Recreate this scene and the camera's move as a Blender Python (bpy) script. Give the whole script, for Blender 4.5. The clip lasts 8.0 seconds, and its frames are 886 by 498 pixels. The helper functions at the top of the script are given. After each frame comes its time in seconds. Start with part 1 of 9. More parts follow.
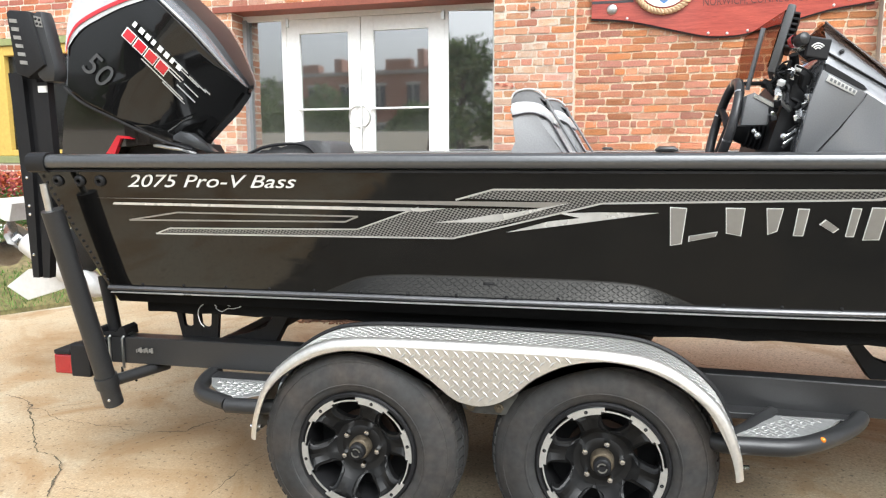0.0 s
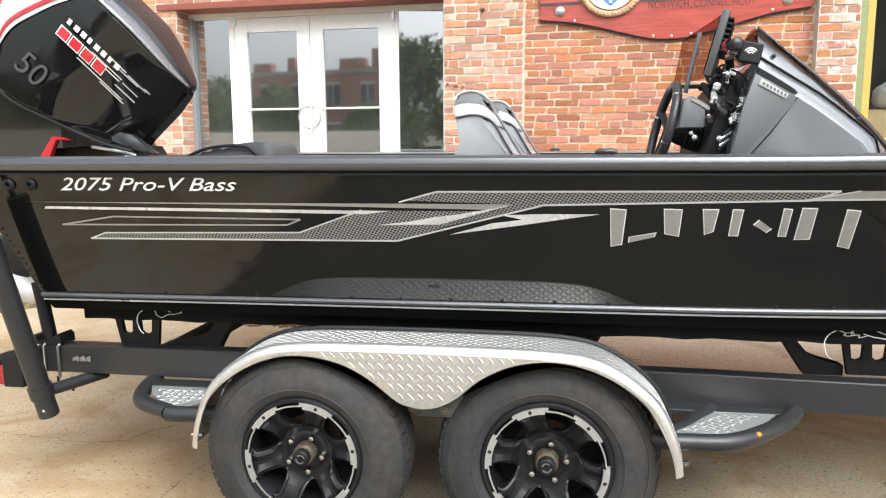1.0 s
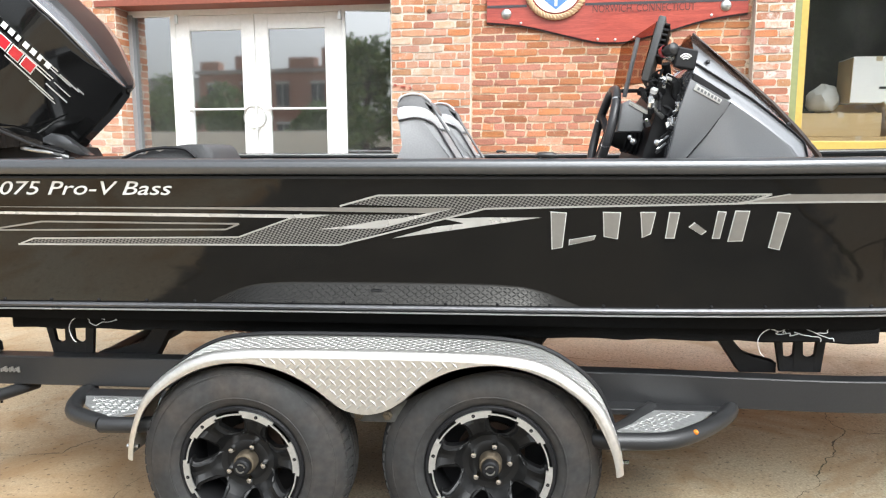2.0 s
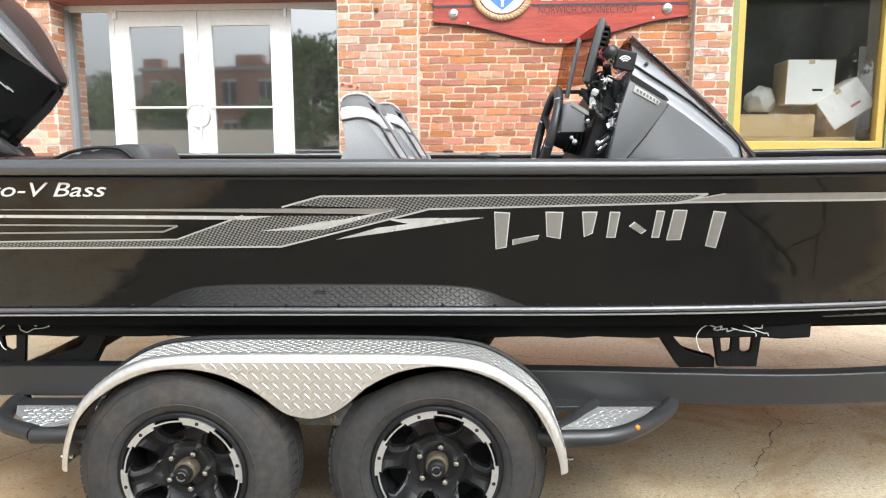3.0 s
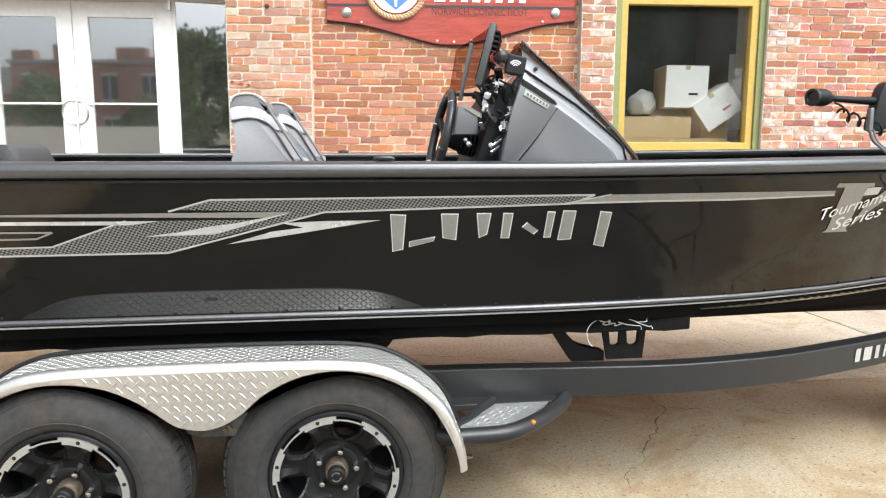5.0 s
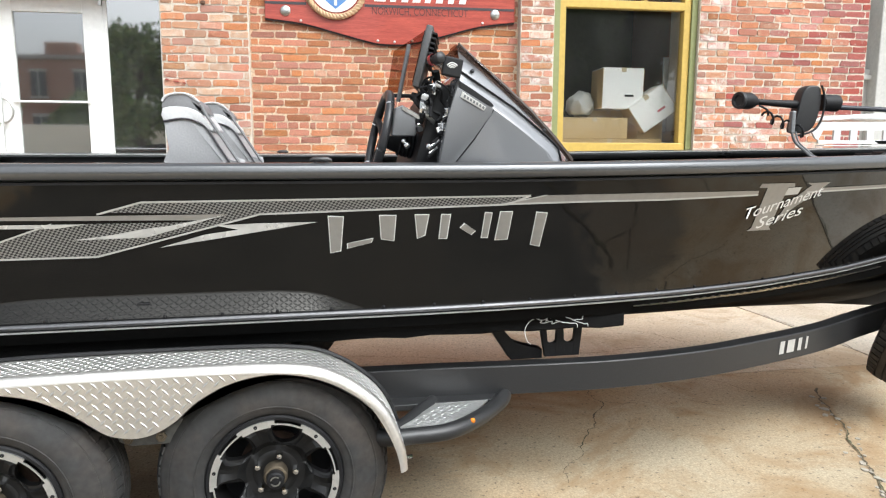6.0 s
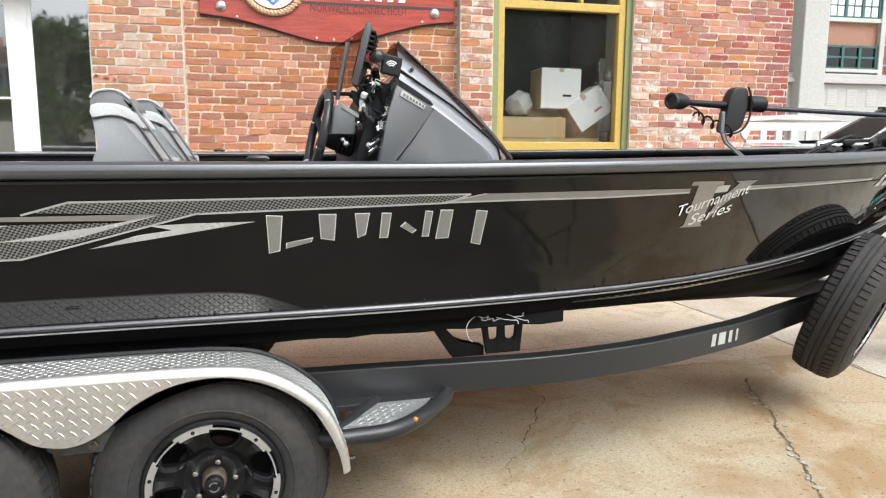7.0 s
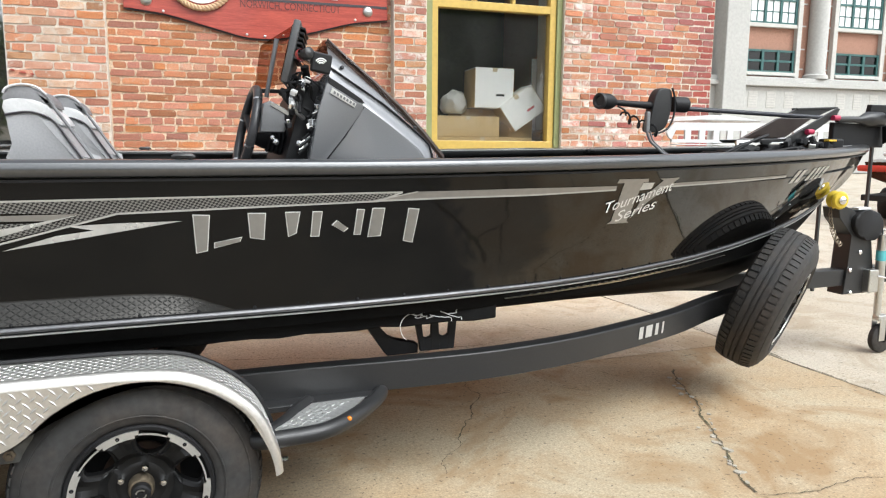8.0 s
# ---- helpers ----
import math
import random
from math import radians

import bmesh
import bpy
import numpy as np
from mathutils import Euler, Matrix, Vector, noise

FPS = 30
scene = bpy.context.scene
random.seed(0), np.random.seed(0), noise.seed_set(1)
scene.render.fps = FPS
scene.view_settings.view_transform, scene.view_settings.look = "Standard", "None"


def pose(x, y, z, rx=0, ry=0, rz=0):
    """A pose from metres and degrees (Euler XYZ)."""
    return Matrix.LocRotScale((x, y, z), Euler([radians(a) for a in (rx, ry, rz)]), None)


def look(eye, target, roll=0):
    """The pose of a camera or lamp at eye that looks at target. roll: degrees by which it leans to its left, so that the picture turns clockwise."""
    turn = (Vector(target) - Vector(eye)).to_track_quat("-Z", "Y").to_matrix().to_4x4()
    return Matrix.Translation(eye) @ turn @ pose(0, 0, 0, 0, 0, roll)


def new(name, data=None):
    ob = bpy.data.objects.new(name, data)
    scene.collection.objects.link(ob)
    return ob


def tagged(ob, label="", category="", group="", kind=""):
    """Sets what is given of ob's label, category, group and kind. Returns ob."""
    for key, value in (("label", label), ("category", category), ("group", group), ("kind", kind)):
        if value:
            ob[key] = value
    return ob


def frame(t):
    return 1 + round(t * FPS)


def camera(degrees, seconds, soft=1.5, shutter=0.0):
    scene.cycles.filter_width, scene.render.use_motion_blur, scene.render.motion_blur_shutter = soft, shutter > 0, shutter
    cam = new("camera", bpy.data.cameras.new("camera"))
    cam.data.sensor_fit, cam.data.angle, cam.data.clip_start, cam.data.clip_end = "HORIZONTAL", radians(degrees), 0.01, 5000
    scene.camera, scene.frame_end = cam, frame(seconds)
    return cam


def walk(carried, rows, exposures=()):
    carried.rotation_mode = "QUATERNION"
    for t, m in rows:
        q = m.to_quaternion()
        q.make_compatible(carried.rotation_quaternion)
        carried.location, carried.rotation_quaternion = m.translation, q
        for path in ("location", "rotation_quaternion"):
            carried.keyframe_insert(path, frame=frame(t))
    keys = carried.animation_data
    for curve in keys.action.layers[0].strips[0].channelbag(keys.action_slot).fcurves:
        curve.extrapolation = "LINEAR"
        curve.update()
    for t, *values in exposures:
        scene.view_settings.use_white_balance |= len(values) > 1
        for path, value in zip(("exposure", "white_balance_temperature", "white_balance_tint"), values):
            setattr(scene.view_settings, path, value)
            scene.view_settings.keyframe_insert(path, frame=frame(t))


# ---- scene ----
cam = camera(63.81, 8.0, soft=1.2)
PATH = [
    (0.0, pose(0.793, -2.272, 1.398, 81.929, 0.250, 12.194)),
    (0.5, pose(0.819, -2.264, 1.401, 81.922, 0.247, 10.495)),
    (1.0, pose(0.834, -2.254, 1.406, 81.884, 0.283, 8.669)),
    (1.5, pose(0.848, -2.244, 1.412, 81.895, 0.198, 6.727)),
    (3.0, pose(0.891, -2.230, 1.420, 81.809, 0.090, 0.929)),
    (3.5, pose(0.887, -2.224, 1.421, 81.774, 0.019, -1.192)),
    (4.0, pose(0.883, -2.225, 1.425, 81.765, 0.012, -3.218)),
    (5.5, pose(0.908, -2.234, 1.436, 81.649, -0.171, -9.465)),
    (6.0, pose(0.917, -2.242, 1.440, 81.636, -0.227, -11.748)),
    (6.5, pose(0.920, -2.242, 1.444, 81.598, -0.293, -14.075)),
    (7.0, pose(0.922, -2.243, 1.439, 81.574, -0.345, -16.404)),
    (7.5, pose(0.931, -2.247, 1.434, 81.558, -0.385, -18.775)),
    (8.0, pose(0.938, -2.258, 1.436, 81.540, -0.464, -21.428)),
]
walk(cam, PATH, exposures=[(0.0, 1.02, 6130, 7), (1.5, 1.10, 6130, 7), (3.5, 1.10, 6130, 7), (5.5, 0.94, 6130, 7), (8.0, 0.76, 6130, 7)])


# ---- light: an overcast day ----
world = bpy.data.worlds.new("overcast_sky")
scene.world = world
world.use_nodes = True
wn = world.node_tree
for n in list(wn.nodes):
    wn.nodes.remove(n)
sky = wn.nodes.new("ShaderNodeTexSky")
sky.sky_type = "NISHITA"
sky.sun_disc = False
sky.sun_elevation = radians(50)
sky.sun_rotation = radians(148)
sky.air_density, sky.dust_density, sky.ozone_density = 1.0, 6.0, 1.0
sat = wn.nodes.new("ShaderNodeHueSaturation")
sat.inputs["Saturation"].default_value = 0.18
bg = wn.nodes.new("ShaderNodeBackground")
bg.inputs["Strength"].default_value = 0.166
wout = wn.nodes.new("ShaderNodeOutputWorld")
wn.links.new(sky.outputs[0], sat.inputs["Color"])
wn.links.new(sat.outputs[0], bg.inputs["Color"])
wn.links.new(bg.outputs[0], wout.inputs["Surface"])
sun = new("sun", bpy.data.lights.new("sun", "SUN"))
sun.data.energy, sun.data.angle, sun.data.color = 0.80, radians(50), (1.0, 0.98, 0.95)
sun.matrix_world = look((5.8, -8.2, 12.0), (1.5, 1, 0))


# ---- helpers for building ----
WM = {}                                   # world matrix of every thing and part


def thing(name, label="", category="", at=None, group="", kind=""):
    """An Empty at the thing's base."""
    ob = new(name)
    ob.empty_display_size = 0.1
    m = at if at is not None else Matrix()
    ob.matrix_basis = m
    WM[ob] = m.copy()
    return tagged(ob, label, category, group, kind)


def part(name, bm, material, parent=None, label="", smooth=False, local=False, kind="", auto=None):
    """Links a bmesh, given in world metres (or in the parent's own, local), as one mesh object."""
    me = bpy.data.meshes.new(name)
    if parent is not None and not local:
        bm.transform(WM[parent].inverted())
    bmesh.ops.recalc_face_normals(bm, faces=bm.faces)
    bm.to_mesh(me)
    bm.free()
    for mt in (material if isinstance(material, (list, tuple)) else [material]):
        me.materials.append(mt)
    if smooth or auto is not None:
        me.polygons.foreach_set("use_smooth", [True] * len(me.polygons))
        me.set_sharp_from_angle(angle=radians(auto if auto is not None else 40))
    ob = new(name, me)
    if parent is not None:
        ob.parent = parent
        WM[ob] = WM[parent].copy()
    else:
        WM[ob] = Matrix()
    if label or kind:
        tagged(ob, label, kind=kind)
    return ob


def box(bm, x0, x1, y0, y1, z0, z1, bevel=0.0, seg=2, m=None):
    vs = [bm.verts.new((x, y, z)) for x in (x0, x1) for y in (y0, y1) for z in (z0, z1)]
    quads = [(0, 1, 3, 2), (4, 6, 7, 5), (0, 4, 5, 1), (2, 3, 7, 6), (0, 2, 6, 4), (1, 5, 7, 3)]
    fs = [bm.faces.new([vs[i] for i in q]) for q in quads]
    bmesh.ops.recalc_face_normals(bm, faces=fs)
    if bevel > 0:
        es = list({e for f in fs for e in f.edges})
        r = bmesh.ops.bevel(bm, geom=es, offset=bevel, segments=seg, affect="EDGES", profile=0.5)
        vs = list({v for f in r["faces"] for v in f.verts} | {v for v in vs if v.is_valid})
    if m is not None:
        bmesh.ops.transform(bm, matrix=m, verts=[v for v in vs if v.is_valid])
    return vs


def ring_frame(d):
    d = Vector(d).normalized()
    a = Vector((0, 0, 1)) if abs(d.z) < 0.9 else Vector((1, 0, 0))
    s = d.cross(a).normalized()
    return s, s.cross(d).normalized()


def loft(bm, rings, closed=True, caps=True):
    """Joins rings of points (all of one length) by quads."""
    vr = [[bm.verts.new(p) for p in r] for r in rings]
    n = len(rings[0])
    for a, b in zip(vr, vr[1:]):
        for i in range(n if closed else n - 1):
            j = (i + 1) % n
            try:
                bm.faces.new((a[i], a[j], b[j], b[i]))
            except ValueError:
                pass
    if caps and closed:
        bm.faces.new(vr[0][::-1])
        bm.faces.new(vr[-1])
    return vr


def tube(bm, pts, r, seg=12, caps=True):
    """A round tube along points; r a number or one per point."""
    pts = [Vector(p) for p in pts]
    rs = r if isinstance(r, (list, tuple)) else [r] * len(pts)
    rings = []
    s = None
    for i, p in enumerate(pts):
        d = (pts[min(i + 1, len(pts) - 1)] - pts[max(i - 1, 0)]).normalized()
        if s is None:
            s, _ = ring_frame(d)
        s = (s - d * s.dot(d)).normalized()
        t = s.cross(d)
        rings.append([p + rs[i] * (math.cos(2 * math.pi * k / seg) * s + math.sin(2 * math.pi * k / seg) * t) for k in range(seg)])
    return loft(bm, rings, True, caps)


def lathe(bm, profile, at, axis, seg=48, caps=False):
    """Turns (radius, height) points round an axis."""
    at, d = Vector(at), Vector(axis).normalized()
    s, t = ring_frame(d)
    rings = [[at + d * h + r * (math.cos(2 * math.pi * k / seg) * s + math.sin(2 * math.pi * k / seg) * t) for k in range(seg)] for r, h in profile]
    return loft(bm, rings, True, caps)


def prism(bm, poly, place, depth, bevel=0.0):
    """A flat outline (a, b) made solid: place(a, b, c) gives the point, c from 0 to depth."""
    a = [bm.verts.new(place(p, q, 0.0)) for p, q in poly]
    b = [bm.verts.new(place(p, q, depth)) for p, q in poly]
    n = len(poly)
    fs = [bm.faces.new(a[::-1]), bm.faces.new(b)]
    for i in range(n):
        fs.append(bm.faces.new((a[i], a[(i + 1) % n], b[(i + 1) % n], b[i])))
    if bevel > 0:
        es = list({e for f in fs[:2] for e in f.edges})
        bmesh.ops.bevel(bm, geom=es, offset=bevel, segments=2, affect="EDGES", profile=0.5)
    return fs


def smoothed(pts, n=4, closed=False):
    """Catmull-Rom through the points."""
    pts = [Vector(p) for p in pts]
    out = []
    m = len(pts)
    for i in range(m if closed else m - 1):
        p0 = pts[(i - 1) % m] if closed or i else pts[0]
        p1, p2 = pts[i], pts[(i + 1) % m]
        p3 = pts[(i + 2) % m] if closed or i + 2 < m else pts[-1]
        for k in range(n):
            t = k / n
            out.append(0.5 * ((2 * p1) + (p2 - p0) * t + (2 * p0 - 5 * p1 + 4 * p2 - p3) * t * t + (3 * p1 - p0 - 3 * p2 + p3) * t ** 3))
    if not closed:
        out.append(pts[-1])
    return out


def curve_at(knots, x):
    """Piecewise-linear value of knots (x, value) at x."""
    return float(np.interp(x, [k[0] for k in knots], [k[1] for k in knots]))


def letters(text, size, shear=0.0, extrude=0.0, bold=0.0):
    """Outlines of a text as a bmesh in the xy plane, from its left foot."""
    cu = bpy.data.curves.new("letters", "FONT")
    cu.body, cu.size, cu.shear, cu.extrude = text, size, shear, extrude
    cu.resolution_u = 3
    cu.offset = bold
    ob = bpy.data.objects.new("letters", cu)
    scene.collection.objects.link(ob)
    me = bpy.data.meshes.new_from_object(ob.evaluated_get(bpy.context.evaluated_depsgraph_get()))
    bm = bmesh.new()
    bm.from_mesh(me)
    bpy.data.objects.remove(ob)
    bpy.data.curves.remove(cu)
    bpy.data.meshes.remove(me)
    return bm


# ---- materials ----
def material(name, color, rough=0.5, metal=0.0, vary=0.12, grain=40.0, blotch=2.5, bump=0.0, second=None, second_amount=0.0,
             random_value=0.0, random_hue=0.0, coat=0.0, spec=0.5, rough_vary=0.08, stretch=(1, 1, 1), world_scale=False, smear=None, island=False):
    """A surface with fine grain, broad blotches of a second colour, piece-to-piece change and fine relief."""
    mt = bpy.data.materials.new(name)
    mt.use_nodes = True
    nt = mt.node_tree
    bsdf = nt.nodes["Principled BSDF"]
    tc = nt.nodes.new("ShaderNodeTexCoord")
    mp = nt.nodes.new("ShaderNodeMapping")
    mp.inputs["Scale"].default_value = stretch
    nt.links.new(nt.nodes.new("ShaderNodeNewGeometry").outputs["Position"] if world_scale else tc.outputs["Object"], mp.inputs["Vector"])
    fine = nt.nodes.new("ShaderNodeTexNoise")
    fine.inputs["Scale"].default_value, fine.inputs["Detail"].default_value = grain, 6
    broad = nt.nodes.new("ShaderNodeTexNoise")
    broad.inputs["Scale"].default_value, broad.inputs["Detail"].default_value, broad.inputs["Roughness"].default_value = blotch, 8, 0.6
    for n in (fine, broad):
        nt.links.new(mp.outputs[0], n.inputs["Vector"])
    c2 = second if second else tuple(c * 0.7 for c in color)
    mix = nt.nodes.new("ShaderNodeMix")
    mix.data_type = "RGBA"
    mix.inputs["A"].default_value, mix.inputs["B"].default_value = (*color, 1), (*c2, 1)
    ramp = nt.nodes.new("ShaderNodeMapRange")
    amount = second_amount if second else vary
    ramp.inputs["From Min"].default_value, ramp.inputs["From Max"].default_value = 0.42, 0.68
    ramp.inputs["To Min"].default_value, ramp.inputs["To Max"].default_value = 0.0, amount if second else min(1, vary * 2)
    nt.links.new(broad.outputs["Fac"], ramp.inputs["Value"])
    nt.links.new(ramp.outputs[0], mix.inputs["Factor"])
    hsv = nt.nodes.new("ShaderNodeHueSaturation")
    nt.links.new(mix.outputs["Result"], hsv.inputs["Color"])
    val = nt.nodes.new("ShaderNodeMapRange")
    val.inputs["To Min"].default_value, val.inputs["To Max"].default_value = 1 - vary * 1.6, 1 + vary * 1.6
    val.inputs["From Min"].default_value, val.inputs["From Max"].default_value = 0.25, 0.75
    nt.links.new(fine.outputs["Fac"], val.inputs["Value"])
    last = val.outputs[0]
    if random_value or random_hue:
        src = nt.nodes.new("ShaderNodeNewGeometry").outputs["Random Per Island"] if island else nt.nodes.new("ShaderNodeObjectInfo").outputs["Random"]
        rv = nt.nodes.new("ShaderNodeMapRange")
        rv.inputs["To Min"].default_value, rv.inputs["To Max"].default_value = 1 - random_value, 1 + random_value
        nt.links.new(src, rv.inputs["Value"])
        mul = nt.nodes.new("ShaderNodeMath")
        mul.operation = "MULTIPLY"
        nt.links.new(rv.outputs[0], mul.inputs[0])
        nt.links.new(last, mul.inputs[1])
        last = mul.outputs[0]
        wn_ = nt.nodes.new("ShaderNodeTexWhiteNoise")
        wn_.noise_dimensions = "1D"
        nt.links.new(src, wn_.inputs["W"])
        rh = nt.nodes.new("ShaderNodeMapRange")
        rh.inputs["To Min"].default_value, rh.inputs["To Max"].default_value = 0.5 - random_hue, 0.5 + random_hue
        nt.links.new(wn_.outputs["Value"], rh.inputs["Value"])
        nt.links.new(rh.outputs[0], hsv.inputs["Hue"])
        sep = nt.nodes.new("ShaderNodeMapRange")
        sep.inputs["To Min"].default_value, sep.inputs["To Max"].default_value = 0.88, 1.10
        nt.links.new(wn_.outputs["Value"], sep.inputs["Value"])
        nt.links.new(sep.outputs[0], hsv.inputs["Saturation"])
    nt.links.new(last, hsv.inputs["Value"])
    final = hsv.outputs[0]
    if smear:
        # smears of another colour: (colour, scale, threshold)
        sn = nt.nodes.new("ShaderNodeTexNoise")
        sn.inputs["Scale"].default_value, sn.inputs["Detail"].default_value, sn.inputs["Roughness"].default_value = smear[1], 9, 0.68
        nt.links.new(mp.outputs[0], sn.inputs["Vector"])
        sr = nt.nodes.new("ShaderNodeMapRange")
        sr.inputs["From Min"].default_value, sr.inputs["From Max"].default_value = smear[2], smear[2] + 0.12
        sr.inputs["To Max"].default_value = 0.85
        nt.links.new(sn.outputs["Fac"], sr.inputs["Value"])
        sm = nt.nodes.new("ShaderNodeMix")
        sm.data_type = "RGBA"
        sm.inputs["B"].default_value = (*smear[0], 1)
        nt.links.new(sr.outputs[0], sm.inputs["Factor"])
        nt.links.new(final, sm.inputs["A"])
        final = sm.outputs["Result"]
    nt.links.new(final, bsdf.inputs["Base Color"])
    rr = nt.nodes.new("ShaderNodeMapRange")
    rr.inputs["To Min"].default_value, rr.inputs["To Max"].default_value = max(0.0, rough - rough_vary), min(1, rough + rough_vary)
    nt.links.new(broad.outputs["Fac"], rr.inputs["Value"])
    nt.links.new(rr.outputs[0], bsdf.inputs["Roughness"])
    bsdf.inputs["Metallic"].default_value = metal
    bsdf.inputs["Specular IOR Level"].default_value = spec
    bsdf.inputs["Coat Weight"].default_value = coat
    bsdf.inputs["Coat Roughness"].default_value = 0.03
    if bump:
        b = nt.nodes.new("ShaderNodeBump")
        b.inputs["Strength"].default_value, b.inputs["Distance"].default_value = min(1.0, bump), 0.004
        nt.links.new(fine.outputs["Fac"], b.inputs["Height"])
        nt.links.new(b.outputs[0], bsdf.inputs["Normal"])
    return mt


def glass(name, tint, ior=1.5, rough=0.0, haze=0.0):
    """A thin pane: clear or tinted, with a real mirror's gloss by angle and, at will, a pale film that imitates a hazy
    reflection.
    """
    mt = bpy.data.materials.new(name)
    mt.use_nodes = True
    nt = mt.node_tree
    nt.nodes.remove(nt.nodes["Principled BSDF"])
    out = nt.nodes["Material Output"]
    tr = nt.nodes.new("ShaderNodeBsdfTransparent")
    tr.inputs["Color"].default_value = (*tint, 1)
    gl = nt.nodes.new("ShaderNodeBsdfGlossy")
    gl.inputs["Roughness"].default_value = rough
    fr = nt.nodes.new("ShaderNodeFresnel")
    fr.inputs["IOR"].default_value = ior
    mx = nt.nodes.new("ShaderNodeMixShader")
    nt.links.new(fr.outputs[0], mx.inputs[0])
    nt.links.new(tr.outputs[0], mx.inputs[1])
    nt.links.new(gl.outputs[0], mx.inputs[2])
    last = mx.outputs[0]
    # pale diffuse film paints the grey veil of hazy reflections
    if haze:
        film, dm = nt.nodes.new("ShaderNodeBsdfDiffuse"), nt.nodes.new("ShaderNodeMixShader")
        film.inputs["Color"].default_value = (0.75, 0.75, 0.72, 1)
        spots = nt.nodes.new("ShaderNodeTexNoise")
        spots.inputs["Scale"].default_value, spots.inputs["Detail"].default_value = 3.0, 6
        rg = nt.nodes.new("ShaderNodeMapRange")
        rg.inputs["From Min"].default_value, rg.inputs["From Max"].default_value = 0.3, 0.75
        rg.inputs["To Min"].default_value, rg.inputs["To Max"].default_value = haze * 0.6, haze * 1.5
        nt.links.new(nt.nodes.new("ShaderNodeTexCoord").outputs["Object"], spots.inputs["Vector"])
        nt.links.new(spots.outputs["Fac"], rg.inputs["Value"])
        nt.links.new(rg.outputs[0], dm.inputs[0])
        nt.links.new(last, dm.inputs[1])
        nt.links.new(film.outputs[0], dm.inputs[2])
        last = dm.outputs[0]
    nt.links.new(last, out.inputs["Surface"])
    return mt


LIME = (0.55, 0.475, 0.395)
BRICK_PIER = material("brick_pier", (0.42, 0.20, 0.12), 0.88, vary=0.19, grain=160, blotch=14, bump=0.7, second=(0.50, 0.34, 0.25), second_amount=0.5, random_value=0.27, random_hue=0.012, world_scale=True, smear=(LIME, 20, 0.57))
BRICK_RED = material("brick_red", (0.40, 0.150, 0.080), 0.88, vary=0.22, grain=140, blotch=14, bump=0.8, second=(0.40, 0.20, 0.115), second_amount=0.5, random_value=0.28, random_hue=0.010, world_scale=True, smear=((0.47, 0.38, 0.27), 26, 0.60))
BRICK_DARK = material("brick_dark", (0.38, 0.145, 0.09), 0.88, vary=0.19, grain=160, blotch=12, bump=0.7, second=(0.46, 0.27, 0.19), second_amount=0.7, random_value=0.28, random_hue=0.02, world_scale=True, smear=(LIME, 20, 0.56))
BRICK_WASHED = material("brick_washed", (0.46, 0.20, 0.125), 0.9, vary=0.19, grain=160, blotch=10, bump=0.7, second=(0.60, 0.50, 0.42), second_amount=0.8, random_value=0.23, random_hue=0.01, world_scale=True, smear=((0.72, 0.69, 0.64), 9, 0.50))
MORTAR = material("mortar", (0.62, 0.56, 0.475), 0.95, vary=0.16, grain=120, blotch=3, bump=0.8)
MORTAR_RED = material("mortar_warm", (0.66, 0.54, 0.40), 0.95, vary=0.24, grain=90, blotch=9, bump=1.0, second=(0.46, 0.30, 0.19), second_amount=0.7)
WHITE_PAINT = material("white_paint", (0.80, 0.80, 0.78), 0.35, vary=0.03, grain=30, blotch=2)
YELLOW_PAINT = material("yellow_paint", (0.53, 0.365, 0.085), 0.5, vary=0.06, grain=30, blotch=3, bump=0.1)
OLIVE_PAINT = material("olive_paint", (0.24, 0.26, 0.11), 0.55, vary=0.06, grain=30, blotch=3, bump=0.1)
LINTEL_RED = material("lintel_red", (0.24, 0.07, 0.045), 0.5, vary=0.1, grain=40, blotch=3)
DOOR_GLASS = glass("door_glass", (0.5, 0.53, 0.52), 6.5, 0.03, haze=0.026)
WINDOW_GLASS = glass("window_glass", (0.95, 0.96, 0.95), 1.62, haze=0.010)
# near-black colour stands in for the shade of the unlit room
ROOM_SHADE = material("room_shade", (0.06, 0.06, 0.058), 0.9, vary=0.1)
SIGN_WOOD = material("sign_wood", (0.40, 0.07, 0.045), 0.38, vary=0.18, grain=30, blotch=4, second=(0.22, 0.025, 0.02), second_amount=0.8, stretch=(0.6, 1, 9), coat=0.25)
SIGN_DARK = material("sign_dark", (0.045, 0.04, 0.045), 0.45, vary=0.05)
ALUMINIUM = material("aluminium", (0.62, 0.62, 0.6), 0.3, metal=1.0, vary=0.05, grain=60)
HULL_BLACK = material("hull_black", (0.0048, 0.0047, 0.0045), 0.035, vary=0.05, grain=20, blotch=1.5, rough_vary=0.03, spec=0.58)
BOTTOM_BLACK = material("bottom_black", (0.005, 0.005, 0.005), 0.5, vary=0.15, grain=60, spec=0.03)
RAIL_GREY = material("rail_grey", (0.10, 0.102, 0.105), 0.3, metal=0.7, vary=0.05, grain=80, coat=0.6)
MOULDING = material("moulding_grey", (0.135, 0.135, 0.14), 0.36, metal=0.7, vary=0.1, grain=60)
BEAD = material("bead_metal", (0.48, 0.48, 0.47), 0.3, metal=0.5, vary=0.06, grain=60)
BLACK_MATTE = material("black_matte", (0.010, 0.010, 0.011), 0.55, vary=0.1, grain=60, spec=0.3)
FRAME_BLACK = material("frame_black", (0.021, 0.0212, 0.022), 0.4, vary=0.08, grain=160, bump=0.08)
